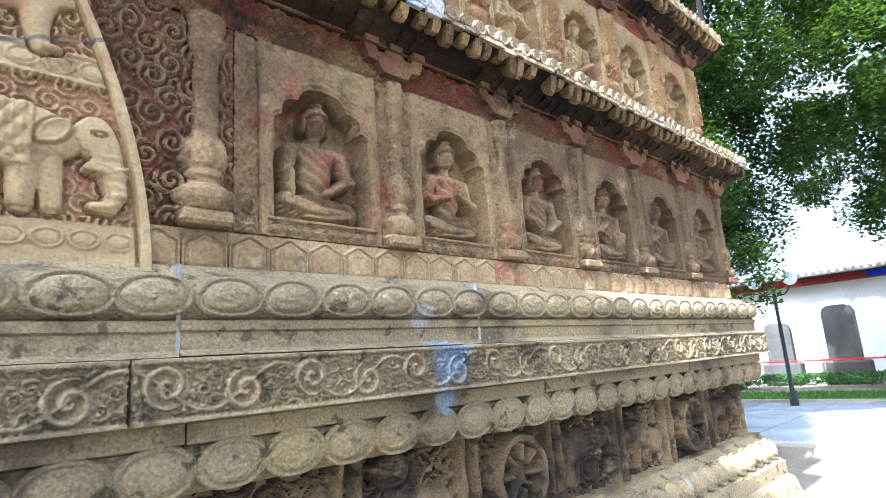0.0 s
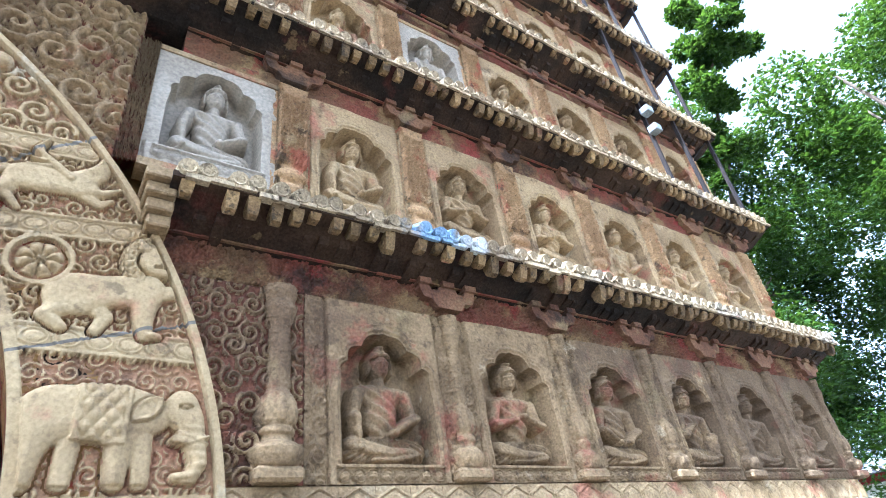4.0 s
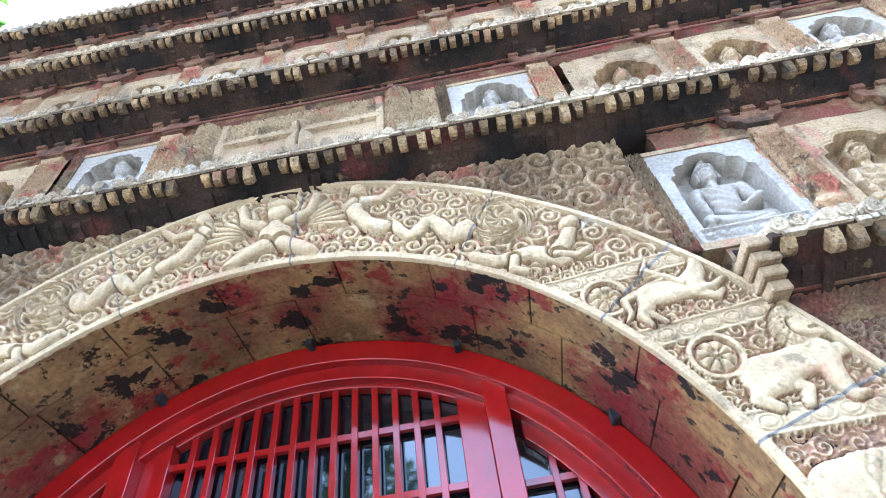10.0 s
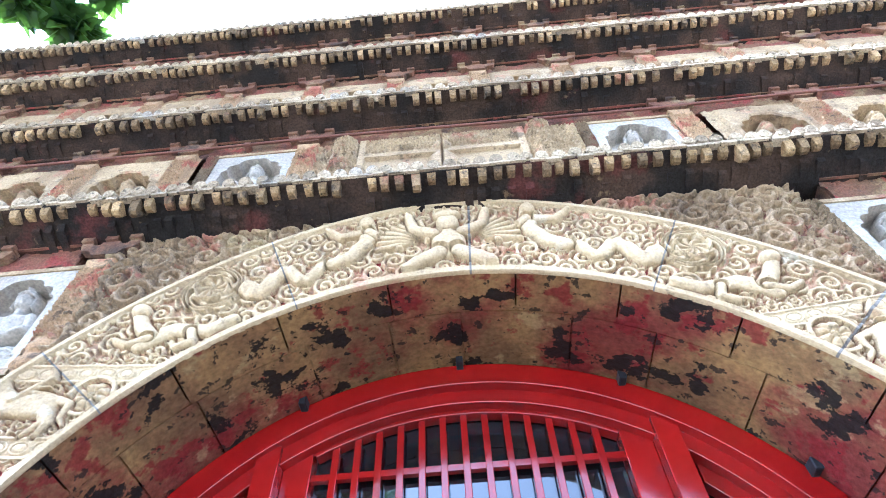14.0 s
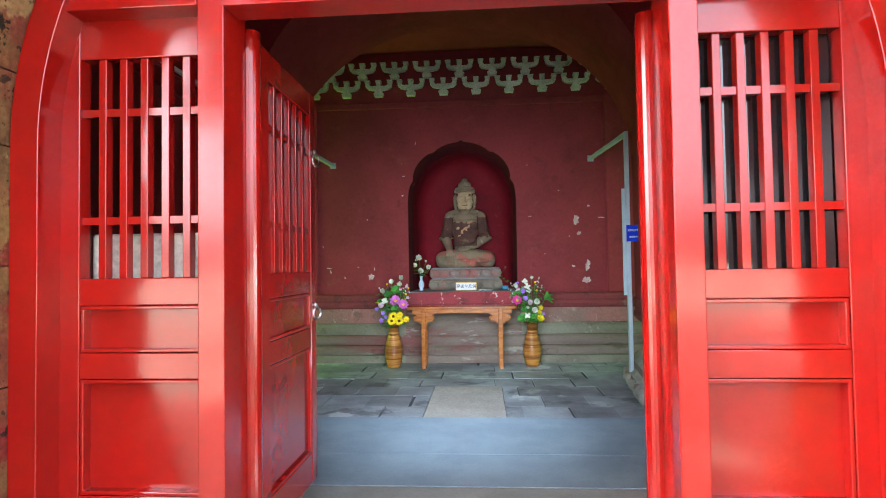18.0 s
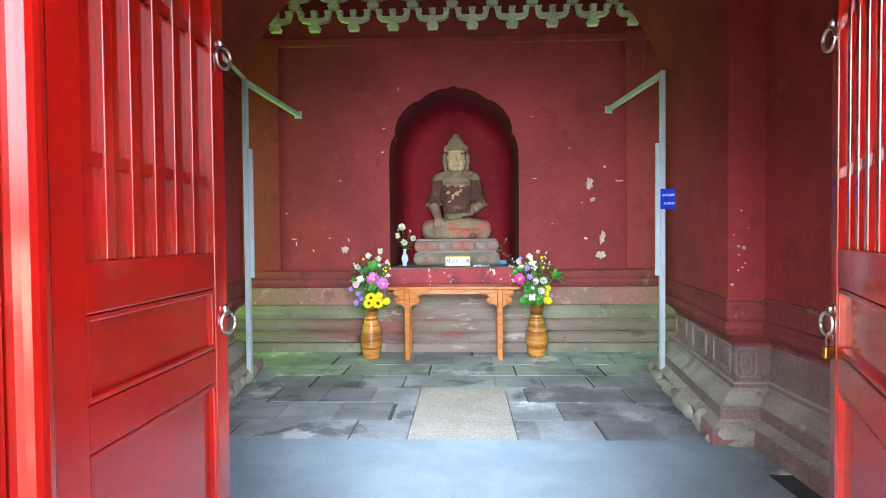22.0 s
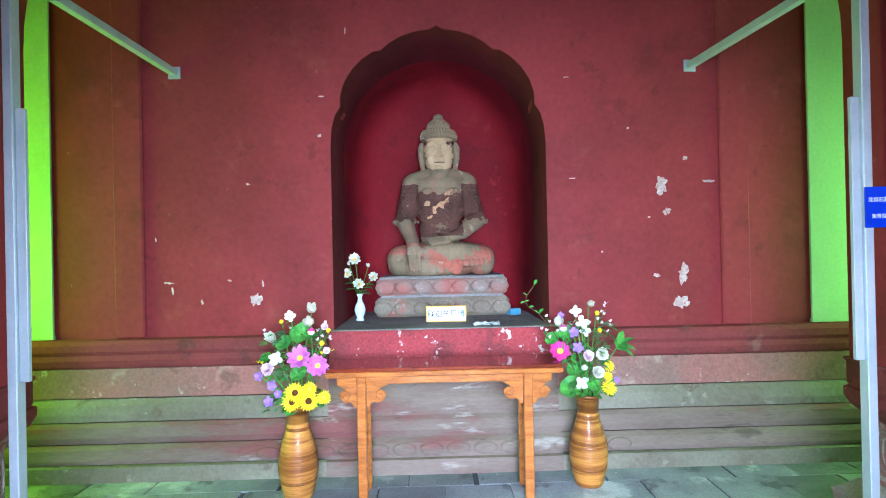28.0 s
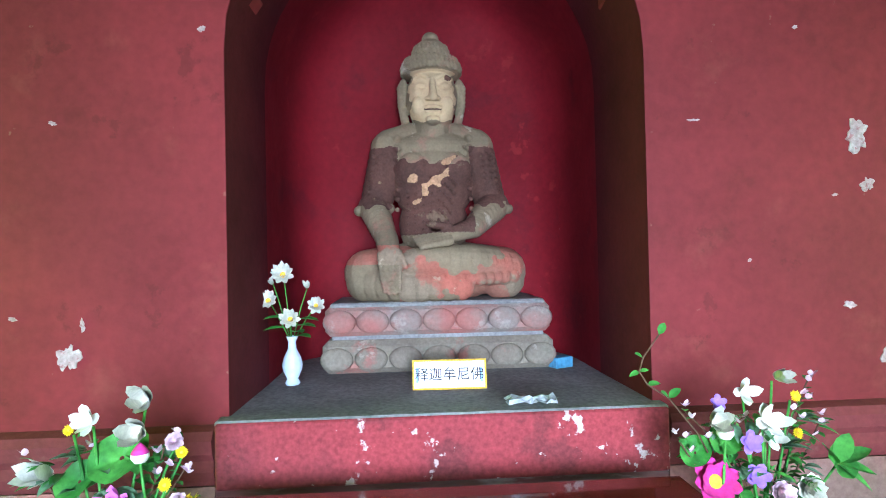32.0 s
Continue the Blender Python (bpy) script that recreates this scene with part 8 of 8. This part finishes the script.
seg((0.34, -0.03, 0.52), (0.2, -0.25, 0.39), 0.09, 0.06)
seg((0.2, -0.25, 0.385), (0.05, -0.32, 0.345), 0.055, 0.04)
for i in range(4):
    seg((0.06, -0.32 - 0.022 * i, 0.352 - 0.014 * i), (-0.12 + 0.012 * i, -0.335 - 0.022 * i, 0.335 - 0.017 * i), 0.02, 0.015)
seg((0.06, -0.325, 0.39), (-0.04, -0.345, 0.405), 0.022, 0.017)
# folds of the robe, slanting from the shoulder
for i in range(9):
    q = i / 8
    curve_seg([(0.17 - 0.012 * i, -0.125 - 0.015 * math.sin(3 * q), 0.84 - 0.052 * i), (0.03 - 0.02 * q, -0.155 - 0.012 * (1 - q), 0.7 - 0.052 * i), (-0.15, -0.115, 0.6 - 0.036 * i)], 0.0115, 0.009)
for s in (-1, 1):
    for i in range(3):
        seg((0.3 * s + 0.035 * (i - 1), -0.085, 0.8), (0.33 * s + 0.035 * (i - 1), -0.085, 0.56), 0.013, 0.01)
    seg((0.25 * s, -0.075, 0.51), (0.42 * s, -0.05, 0.5), 0.03, 0.03)
curve_seg([(0.24, -0.14, 0.26), (0.34, -0.2, 0.22), (0.42, -0.16, 0.13)], 0.02, 0.016)
curve_seg([(0.12, -0.3, 0.26), (0.26, -0.27, 0.25), (0.38, -0.2, 0.19)], 0.016, 0.014)
# neck, head
seg((0, 0.0, 0.92), (0, -0.01, 1.02), 0.105, 0.1)
ball(bm, (0, 0.0, 1.14), (0.148, 0.15, 0.175), 28, 20)
ball(bm, (0, -0.025, 1.05), (0.125, 0.12, 0.1), 24, 16)
ball(bm, (0, -0.03, 1.2), (0.135, 0.122, 0.085), 24, 14)
ball(bm, (0, 0.0, 1.3), (0.168, 0.17, 0.055), 30, 14)
ball(bm, (0, 0.005, 1.335), (0.15, 0.15, 0.06), 26, 14)
ball(bm, (0, 0.01, 1.4), (0.1, 0.098, 0.055), 22, 12)
ball(bm, (0, 0.01, 1.44), (0.085, 0.083, 0.045), 20, 12)
ball(bm, (0, 0.01, 1.49), (0.05, 0.05, 0.04), 16, 10)
# nose, brows, lids, lips, chin
curve_seg([(0, -0.142, 1.215), (0, -0.168, 1.16), (0, -0.19, 1.105)], 0.015, 0.026)
for s in (-1, 1):
    ball(bm, (0.026 * s, -0.168, 1.1), (0.018, 0.02, 0.015), 10, 8)
    curve_seg([(0.022 * s, -0.148, 1.22), (0.06 * s, -0.142, 1.238), (0.11 * s, -0.105, 1.222)], 0.013, 0.009)
    ball(bm, (0.062 * s, -0.132, 1.178), (0.038, 0.02, 0.017), 14, 9)
    curve_seg([(0.028 * s, -0.144, 1.168), (0.062 * s, -0.146, 1.16), (0.1 * s, -0.118, 1.17)], 0.007, 0.006)
    ball(bm, (0.07 * s, -0.1, 1.08), (0.05, 0.045, 0.055), 14, 10)
    ball(bm, (0.155 * s, 0.01, 1.19), (0.026, 0.045, 0.06), 12, 9)
    curve_seg([(0.16 * s, 0.01, 1.24), (0.178 * s, 0.0, 1.2), (0.172 * s, 0.0, 1.1), (0.15 * s, 0.005, 1.0)], 0.02, 0.026)
curve_seg([(-0.048, -0.132, 1.056), (-0.016, -0.152, 1.06), (0.016, -0.152, 1.06), (0.048, -0.132, 1.056)], 0.011, 0.011)
curve_seg([(-0.034, -0.136, 1.033), (0.0, -0.148, 1.028), (0.034, -0.136, 1.033)], 0.012, 0.012)
ball(bm, (0, -0.128, 0.99), (0.042, 0.032, 0.028), 14, 9)
# rows of small curls
for j, (rr, zz) in enumerate(((0.167, 1.285), (0.17, 1.308), (0.162, 1.33), (0.15, 1.352), (0.103, 1.392), (0.1, 1.412), (0.092, 1.432))):
    n = int(2 * math.pi * rr / 0.027)
    for i in range(n):
        a = 2 * math.pi * (i + 0.5 * (j % 2)) / n
        ball(bm, (rr * math.cos(a), 0.003 + rr * math.sin(a), zz), 0.0125, 6, 5)
me = mesh_of("buddha_statue", bm, M_BUDDHA, True)
raw = bpy.data.objects.new("statue_clay", me)
scene.collection.objects.link(raw)
md = raw.modifiers.new("fuse", "REMESH")
md.mode, md.voxel_size, md.use_smooth_shade = "VOXEL", 0.005, True
md = raw.modifiers.new("soften", "SMOOTH")
md.factor, md.iterations = 0.5, 1
bpy.context.view_layer.update()
fused = bpy.data.meshes.new_from_object(raw.evaluated_get(bpy.context.evaluated_depsgraph_get()))
bpy.data.objects.remove(raw)
fused.materials.clear()
M_FACE = mat("pale painted face", (0.58, 0.43, 0.24), (0.48, 0.34, 0.18), 6.0, 0.75, 0.08, 60, grain=0.06, stains=(((0.2, 0.12, 0.07), 9.0, 0.64, 0.06, 0.7),))
M_ROBE = mat("maroon brown robe paint", (0.13, 0.06, 0.042), (0.085, 0.042, 0.03), 5.0, 0.85, 0.3, 60, grain=0.15, stains=(((0.24, 0.17, 0.1), 4.5, 0.6, 0.06, 0.6), ((0.36, 0.26, 0.14), 14.0, 0.68, 0.03, 0.6)))
M_LAP = mat("rose red lap paint over grey stone", (0.42, 0.13, 0.085), (0.3, 0.14, 0.09), 4.0, 0.85, 0.3, 55, grain=0.12, stains=(((0.25, 0.2, 0.125), 3.6, 0.53, 0.06, 0.9), ((0.5, 0.38, 0.25), 9.0, 0.63, 0.05, 0.6)))
M_PATCH = mat("peach bare stone", (0.52, 0.3, 0.16), (0.45, 0.27, 0.14), 8, 0.85, 0.3, 60)
M_LINE = mat("dark painted line", (0.1, 0.06, 0.04), None, 20, 0.8, 0.1, 60)
for m in (M_BUDDHA, M_FACE, M_ROBE, M_LAP, M_PATCH, M_LINE):
    fused.materials.append(m)
for f in fused.polygons:
    x, y, z = f.center
    wob = 0.012 * math.sin(60 * x + 40 * z) + 0.01 * math.sin(97 * z - 50 * x)
    front = y < -0.04
    if front and abs(x) < 0.128 + wob and 0.985 + 0.5 * max(0, abs(x) - 0.06) < z < 1.272:
        f.material_index = 1
        if abs(z - 1.045 - 0.8 * x * x) < 0.0035 and abs(x) < 0.046 and y < -0.12:
            f.material_index = 5
        elif math.hypot((x - 0.09) / 0.022, (z - 1.225) / 0.016) < 1 + 10 * wob:
            f.material_index = 2
    elif y < -0.06 and (math.hypot(x + 0.125, z - 0.66) < 0.026 + wob or math.hypot(x - 0.085, z - 0.76) < 0.028 + wob or math.hypot(x + 0.08, z - 0.54) < 0.02 + wob or (abs(z - 0.645 - 0.62 * x) < 0.024 + wob and -0.07 < x < 0.08)):
        f.material_index = 4
    elif 0.52 + wob < z < 0.79 + 0.4 * wob + 0.06 * (abs(x) > 0.2) and (abs(x) > 0.2 or z < 0.75 + 2 * wob):
        f.material_index = 2
    elif abs(x) < 0.2 and 0.36 < z < 0.76 + wob and y < 0.1:
        f.material_index = 2
    elif z < 0.3 and front and (x > -0.2 or z > 0.2) and math.sin(9 * x + 4) + math.sin(14 * z + 3 * x) + 12 * wob > -0.25:
        f.material_index = 3
fused.shade_smooth()
bud = put("buddha_statue", fused, None, (-1.945, 10.3, 1.405))
tagged(bud, "weathered brown stone seated buddha with a pale face", "statue")
ped = thing("lotus_pedestal", "worn red and grey stone lotus pedestal under the buddha", "pedestal", (-1.945, 10.25, 1.05))
M_PEDLOW = mat("grey lotus pedestal stone", (0.25, 0.215, 0.155), (0.19, 0.15, 0.11), 4.0, 0.85, 0.4, 45, grain=0.15, stains=(((0.36, 0.13, 0.1), 4.5, 0.56, 0.08, 0.7), ((0.42, 0.36, 0.28), 8.0, 0.62, 0.06, 0.6)))
part("lower_tier", box(B(), -0.6, 0.6, -0.27, 0.28, 0.0, 0.17, 0.03), M_PEDLOW, ped)
part("upper_tier", box(B(), -0.585, 0.585, -0.26, 0.27, 0.19, 0.345, 0.025), M_PED, ped)
part("neck", box(B(), -0.55, 0.55, -0.23, 0.26, 0.15, 0.21), M_LEDGE, ped)
part("seat", box(B(), -0.56, 0.56, -0.25, 0.27, 0.335, 0.36, 0.01), M_LEDGE, ped)
PTL = B()
ball(PTL, (0, 0, 0), (0.085, 0.03, 0.062), 14, 10)
PTL = mesh_of("petal", PTL, M_PED, True)
PTL_LOW = PTL.copy()
PTL_LOW.materials[0] = M_PEDLOW
for i in range(7):
    put("petal", PTL, ped, (-0.51 + 0.17 * i, -0.262, 0.265))
    put("petal", PTL_LOW, ped, (-0.525 + 0.175 * i, -0.272, 0.075))

# ---- courtyard ----
M_GRASS = mat("mown grass", (0.0675, 0.15, 0.0188), (0.0375, 0.0975, 0.0112), 1.5, 0.8, 0.5, 60)
M_HEDGE = mat("hedge leaf", (0.042, 0.105, 0.014), (0.021, 0.056, 0.0084), 2, 0.6, 0, 10, island=0.35)
M_SLABS = mat("pale courtyard slab", (0.3, 0.33, 0.36), (0.23, 0.255, 0.28), 0.8, 0.85, 0.3, 25, rnd=0.12)
M_LIME = mat("white courtyard wall", (0.6, 0.59, 0.56), (0.52, 0.51, 0.48), 0.7, 0.85, 0.15, 20)
M_STELE = mat("grey stele stone", (0.084, 0.078, 0.069), (0.054, 0.051, 0.045), 1.0, 0.85, 0.3, 30)
court = thing("court_slabs", "pale stone slabs of the courtyard path", "paving")
tagged(court, kind="structure")
CS = mesh_of("slab", box(B(), -0.79, 0.79, -0.79, 0.79, -0.06, 0.0, 0.01), M_SLABS)
for i in range(4):
    for j in range(16):
        put("slab", CS, court, (11.3 + 1.62 * i, -6 + 1.62 * j, -0.012))
structure("kerb", box(B(), 10.25, 10.42, -8, 20, -0.1, 0.03, 0.01), M_SLAB, "low stone kerb at the path", "kerb")
structure("kerb", box(B(), 17.0, 17.15, -8, 20, -0.1, 0.06, 0.01), M_SLAB, "low stone kerb at the lawn", "kerb")
structure("lawn", box(B(), 17.15, 19.8, -8, 20, -0.1, 0.03), M_GRASS, "strip of mown lawn", "lawn")
rg = random.Random(11)
bm = B()
for i in range(6000):
    x, y = rg.uniform(17.2, 19.8), rg.uniform(1, 11)
    a, hgt = rg.uniform(0, 6.28), rg.uniform(0.05, 0.11)
    bm.faces.new([bm.verts.new(p) for p in ((x - 0.012 * math.cos(a), y - 0.012 * math.sin(a), 0.02), (x + 0.012 * math.cos(a), y + 0.012 * math.sin(a), 0.02), (x + rg.uniform(-0.04, 0.04), y + rg.uniform(-0.04, 0.04), 0.02 + hgt))])
ob = part("grass", bm, M_GRASS)
tagged(ob, "short green lawn grass blades", "grass", "", "stuff")
bm = B()
for i in range(7000):
    x, y, z = rg.uniform(21.0, 22.2), rg.uniform(1, 11), 0.05 + 0.38 * rg.random() ** 0.6
    d = Vector((rg.uniform(-1, 1), rg.uniform(-1, 1), rg.uniform(0, 1))).normalized() * 0.09
    n = d.orthogonal().normalized() * 0.03
    p = Vector((x, y, z))
    bm.faces.new([bm.verts.new(q) for q in (p, p + d * 0.5 + n, p + d, p + d * 0.5 - n)])
ob = part("hedge", bm, M_HEDGE)
tagged(ob, "low green border hedge before the steles", "hedge", "", "stuff")
wl = thing("court_wall", "long white courtyard wall under a dark red eave", "wall", (25.5, 4, 0))
tagged(wl, kind="structure")
part("wall_body", box(B(), 0, 0.4, -14, 16, -0.05, 3.6), M_LIME, wl)
part("eave_beam", box(B(), -0.5, 0.4, -14, 16, 3.6, 3.85), mat("dark red eave", (0.18, 0.02, 0.02), None, 3, 0.6), wl)
part("roof", box(B(), -0.9, 0.8, -14, 16, 3.86, 4.02), mat("dark grey tile", (0.07, 0.07, 0.075), None, 3, 0.8), wl)
for i in range(41, 100):
    part("tile_end", tube(B(), [(-0.93, -13.9 + 0.25 * i, 3.96), (-0.85, -13.9 + 0.25 * i, 3.96)], 0.07, 8), M_TILE, wl)
for i in range(7):
    part("painted_panel", box(B(), -0.52, -0.5, -10 + 3.2 * i, -8.9 + 3.2 * i, 3.62, 3.83), M_BLUE if i % 2 else mat("red sign", (0.45, 0.02, 0.02), None, 3, 0.5), wl)
for j, (y, w, h, dk) in enumerate(((3.2, 1.0, 2.5, 0), (5.45, 0.95, 2.65, 1), (7.4, 0.85, 2.2, 0), (9.4, 1.0, 2.5, 0), (1.2, 1.0, 2.4, 1))):
    t = thing("stele", "tall grey stone stele with a rounded head on a plinth", "stele", (23.2, y, 0), "steles")
    pts = [(-w / 2, 0.75), (w / 2, 0.75), (w / 2, h - 0.25), (w * 0.42, h - 0.08), (w * 0.25, h), (-w * 0.25, h), (-w * 0.42, h - 0.08), (-w / 2, h - 0.25)]
    bm = B()
    prism(bm, pts, -0.14, 0.14)
    part("slab", bm, M_STELE, t, "", False, pose(0, 0, 0, 0, 0, 90))
    part("plinth", box(B(), -0.3, 0.3, -w * 0.72, w * 0.72, 0, 0.76, 0.05), M_STELE, t)
for y in (0.0, 4.0, 8.0, 12.0):
    t = thing("rope_stand", "thin dark stand that carries the red tape", "stand", (21.0, y, 0), "tape stands")
    part("stem", tube(B(), [(0, 0, 0), (0, 0, 0.95)], 0.02, 8), M_METAL, t)
tp = thing("red_tape", "stretched red barrier tape before the steles", "tape", (21.0, 0, 0))
part("ribbon", box(B(), -0.004, 0.004, 0.0, 12.0, 0.86, 0.91), mat("red tape", (0.6, 0.03, 0.02), None, 3, 0.5), tp)

# lamp post
M_GLOBE = mat("milky lamp globe", (0.8, 0.82, 0.84), None, 3, 0.15, 0, grain=0.02)
lp = thing("street_lamp", "black iron lamp post with white glass globes", "lamp post", (16.1, 5.2, 0))
part("pole", lathe(B(), [(0.1, 0), (0.1, 0.15), (0.06, 0.25), (0.05, 0.8), (0.04, 3.2)], 12), M_METAL, lp)
for s in (-1, 1):
    arm = part("arm", tube(B(), [(0, 0, 2.7), (0, s * 0.25, 2.75), (0, s * 0.42, 2.95)], 0.018, 6), M_METAL, lp)
    part("globe", ball(B(), (0, s * 0.42, 3.12), 0.17, 16, 10), M_GLOBE, arm, "white glass globe", True)
for z in (2.4, 2.55):
    part("cross_bar", tube(B(), [(0, -0.16, z), (0, 0.16, z)], 0.014, 6), M_METAL, lp)
mk = thing("stone_marker", "pale upright stone post at the corner of the plinth", "stone post", (7.3, 3.6, 0))
part("shaft", box(B(), -0.18, 0.18, -0.16, 0.16, 0, 1.0, 0.02), M_SLABS, mk)
part("cap", box(B(), -0.2, 0.2, -0.18, 0.18, 1.0, 1.08, 0.02), M_SLABS, mk)


# ---- trees ----
def tree(at, height, crown, seed, leaves, leaf_size, extra=(), label="broad leaved courtyard tree with a dense bright green crown"):
    """crown: (rx, ry, rz, z of its middle)."""
    r = random.Random(seed)
    t = thing("tree", label, "tree", at, "courtyard trees")
    bm = B()
    trunk = [(r.uniform(-0.05, 0.05) * i, r.uniform(-0.05, 0.05) * i, height * 0.62 * i / 5) for i in range(6)]
    tube(bm, trunk, [0.24 - 0.03 * i for i in range(6)], 10)
    part("trunk", bm, M_BARK, t, "", True)
    rx, ry, rz, cz = crown
    tips = []
    for i in range(12):
        a = 2.4 * i
        f = r.uniform(0.3, 1.0)
        s = Vector(trunk[3 + i % 3])
        e = Vector((rx * 0.72 * math.cos(a) * f, ry * 0.72 * math.sin(a) * f, cz + rz * r.uniform(-0.6, 0.7)))
        mid = (s + e) / 2 + Vector((0, 0, 0.2))
        part("limb", tube(B(), [s, mid, e], [0.09, 0.055, 0.02], 6), M_BARK, t, "", True)
        tips.append(e)
    P, F = [], []
    blobs = []
    for i in range(70):
        while True:
            p = Vector((r.uniform(-1, 1), r.uniform(-1, 1), r.uniform(-1, 1)))
            if 0.25 < p.length < 1:
                break
        blobs.append((Vector((p.x * rx, p.y * ry, cz + p.z * rz)), r.uniform(0.09, 0.2) * min(rx, rz) + 0.25))
    per = leaves // 70
    if extra:
        tip = Vector(extra) - Vector(at)
        root = Vector((tip.x * 0.45, tip.y * 0.45, cz))
        part("limb", tube(B(), [root, (root + tip) / 2 + Vector((0, 0, 0.25)), tip], [0.07, 0.035, 0.01], 6), M_BARK, t, "", True)
    for i in range(26 if extra else 0):
        f = r.uniform(0.25, 1.05)
        blobs.append((root.lerp(tip, f) + Vector((r.gauss(0, 0.4), r.gauss(0, 0.4), r.gauss(0, 0.28))), r.uniform(0.14, 0.3)))
    for c, br in blobs:
        for k in range(per if br > 0.31 else per // 4):
            d = Vector((r.gauss(0, 1), r.gauss(0, 1), r.gauss(0, 0.8)))
            d.normalize()
            p = c + d * br * r.uniform(0.35, 1.0) ** 0.6
            s = leaf_size * r.uniform(0.6, 1.3)
            u = Vector((r.gauss(0, 1), r.gauss(0, 1), r.gauss(0, 0.5))).normalized()
            w = u.cross(Vector((r.gauss(0, 0.5), r.gauss(0, 0.5), 1))).normalized()
            n = u.cross(w) * 0.12 * s
            b = len(P)
            P += [p, p + u * s * 0.45 + w * s * 0.32 + n, p + u * s, p + u * s * 0.45 - w * s * 0.32 + n]
            F += [(b, b + 1, b + 2), (b, b + 2, b + 3)]
    me = bpy.data.meshes.new("crown")
    me.from_pydata([tuple(v) for v in P], [], F)
    me.materials.append(M_LEAF)
    put("crown", me, t)
    return t


tree((11.3, 5.6, 0), 10.5, (3.5, 3.3, 4.3, 6.6), 1, 110000, 0.1, (7.5, 2.0, 9.4))
tree((13.6, 0.4, 0), 11.0, (4.3, 3.8, 4.2, 7.4), 2, 90000, 0.12)
tree((19.4, 2.0, 0), 8.5, (3.6, 3.3, 2.2, 6.8), 9, 26000, 0.14)
tree((20.0, 11.5, 0), 10.0, (4.0, 4.0, 3.8, 6.0), 3, 12000, 0.17)
tree((26.5, -4.0, 0), 11.0, (5.0, 5.0, 4.5, 6.5), 7, 9000, 0.24)
# trees that shade the facade; the first, unseen, is added to darken the forecourt
tree((-11.0, -7.2, 0), 14.0, (5.0, 4.4, 3.0, 11.0), 8, 44000, 0.32, label="unseen tall tree added to shade the forecourt")
tree((-10.3, -1.8, 0), 14.0, (5.0, 3.4, 2.7, 11.2), 4, 60000, 0.3, label="tall old courtyard tree that shades the facade", extra=(-6.5, 1.85, 9.15))
tree((-7.0, -11.5, 0), 13.0, (3.6, 3.6, 4.0, 8.0), 5, 20000, 0.3, label="tall old courtyard tree that shades the facade")
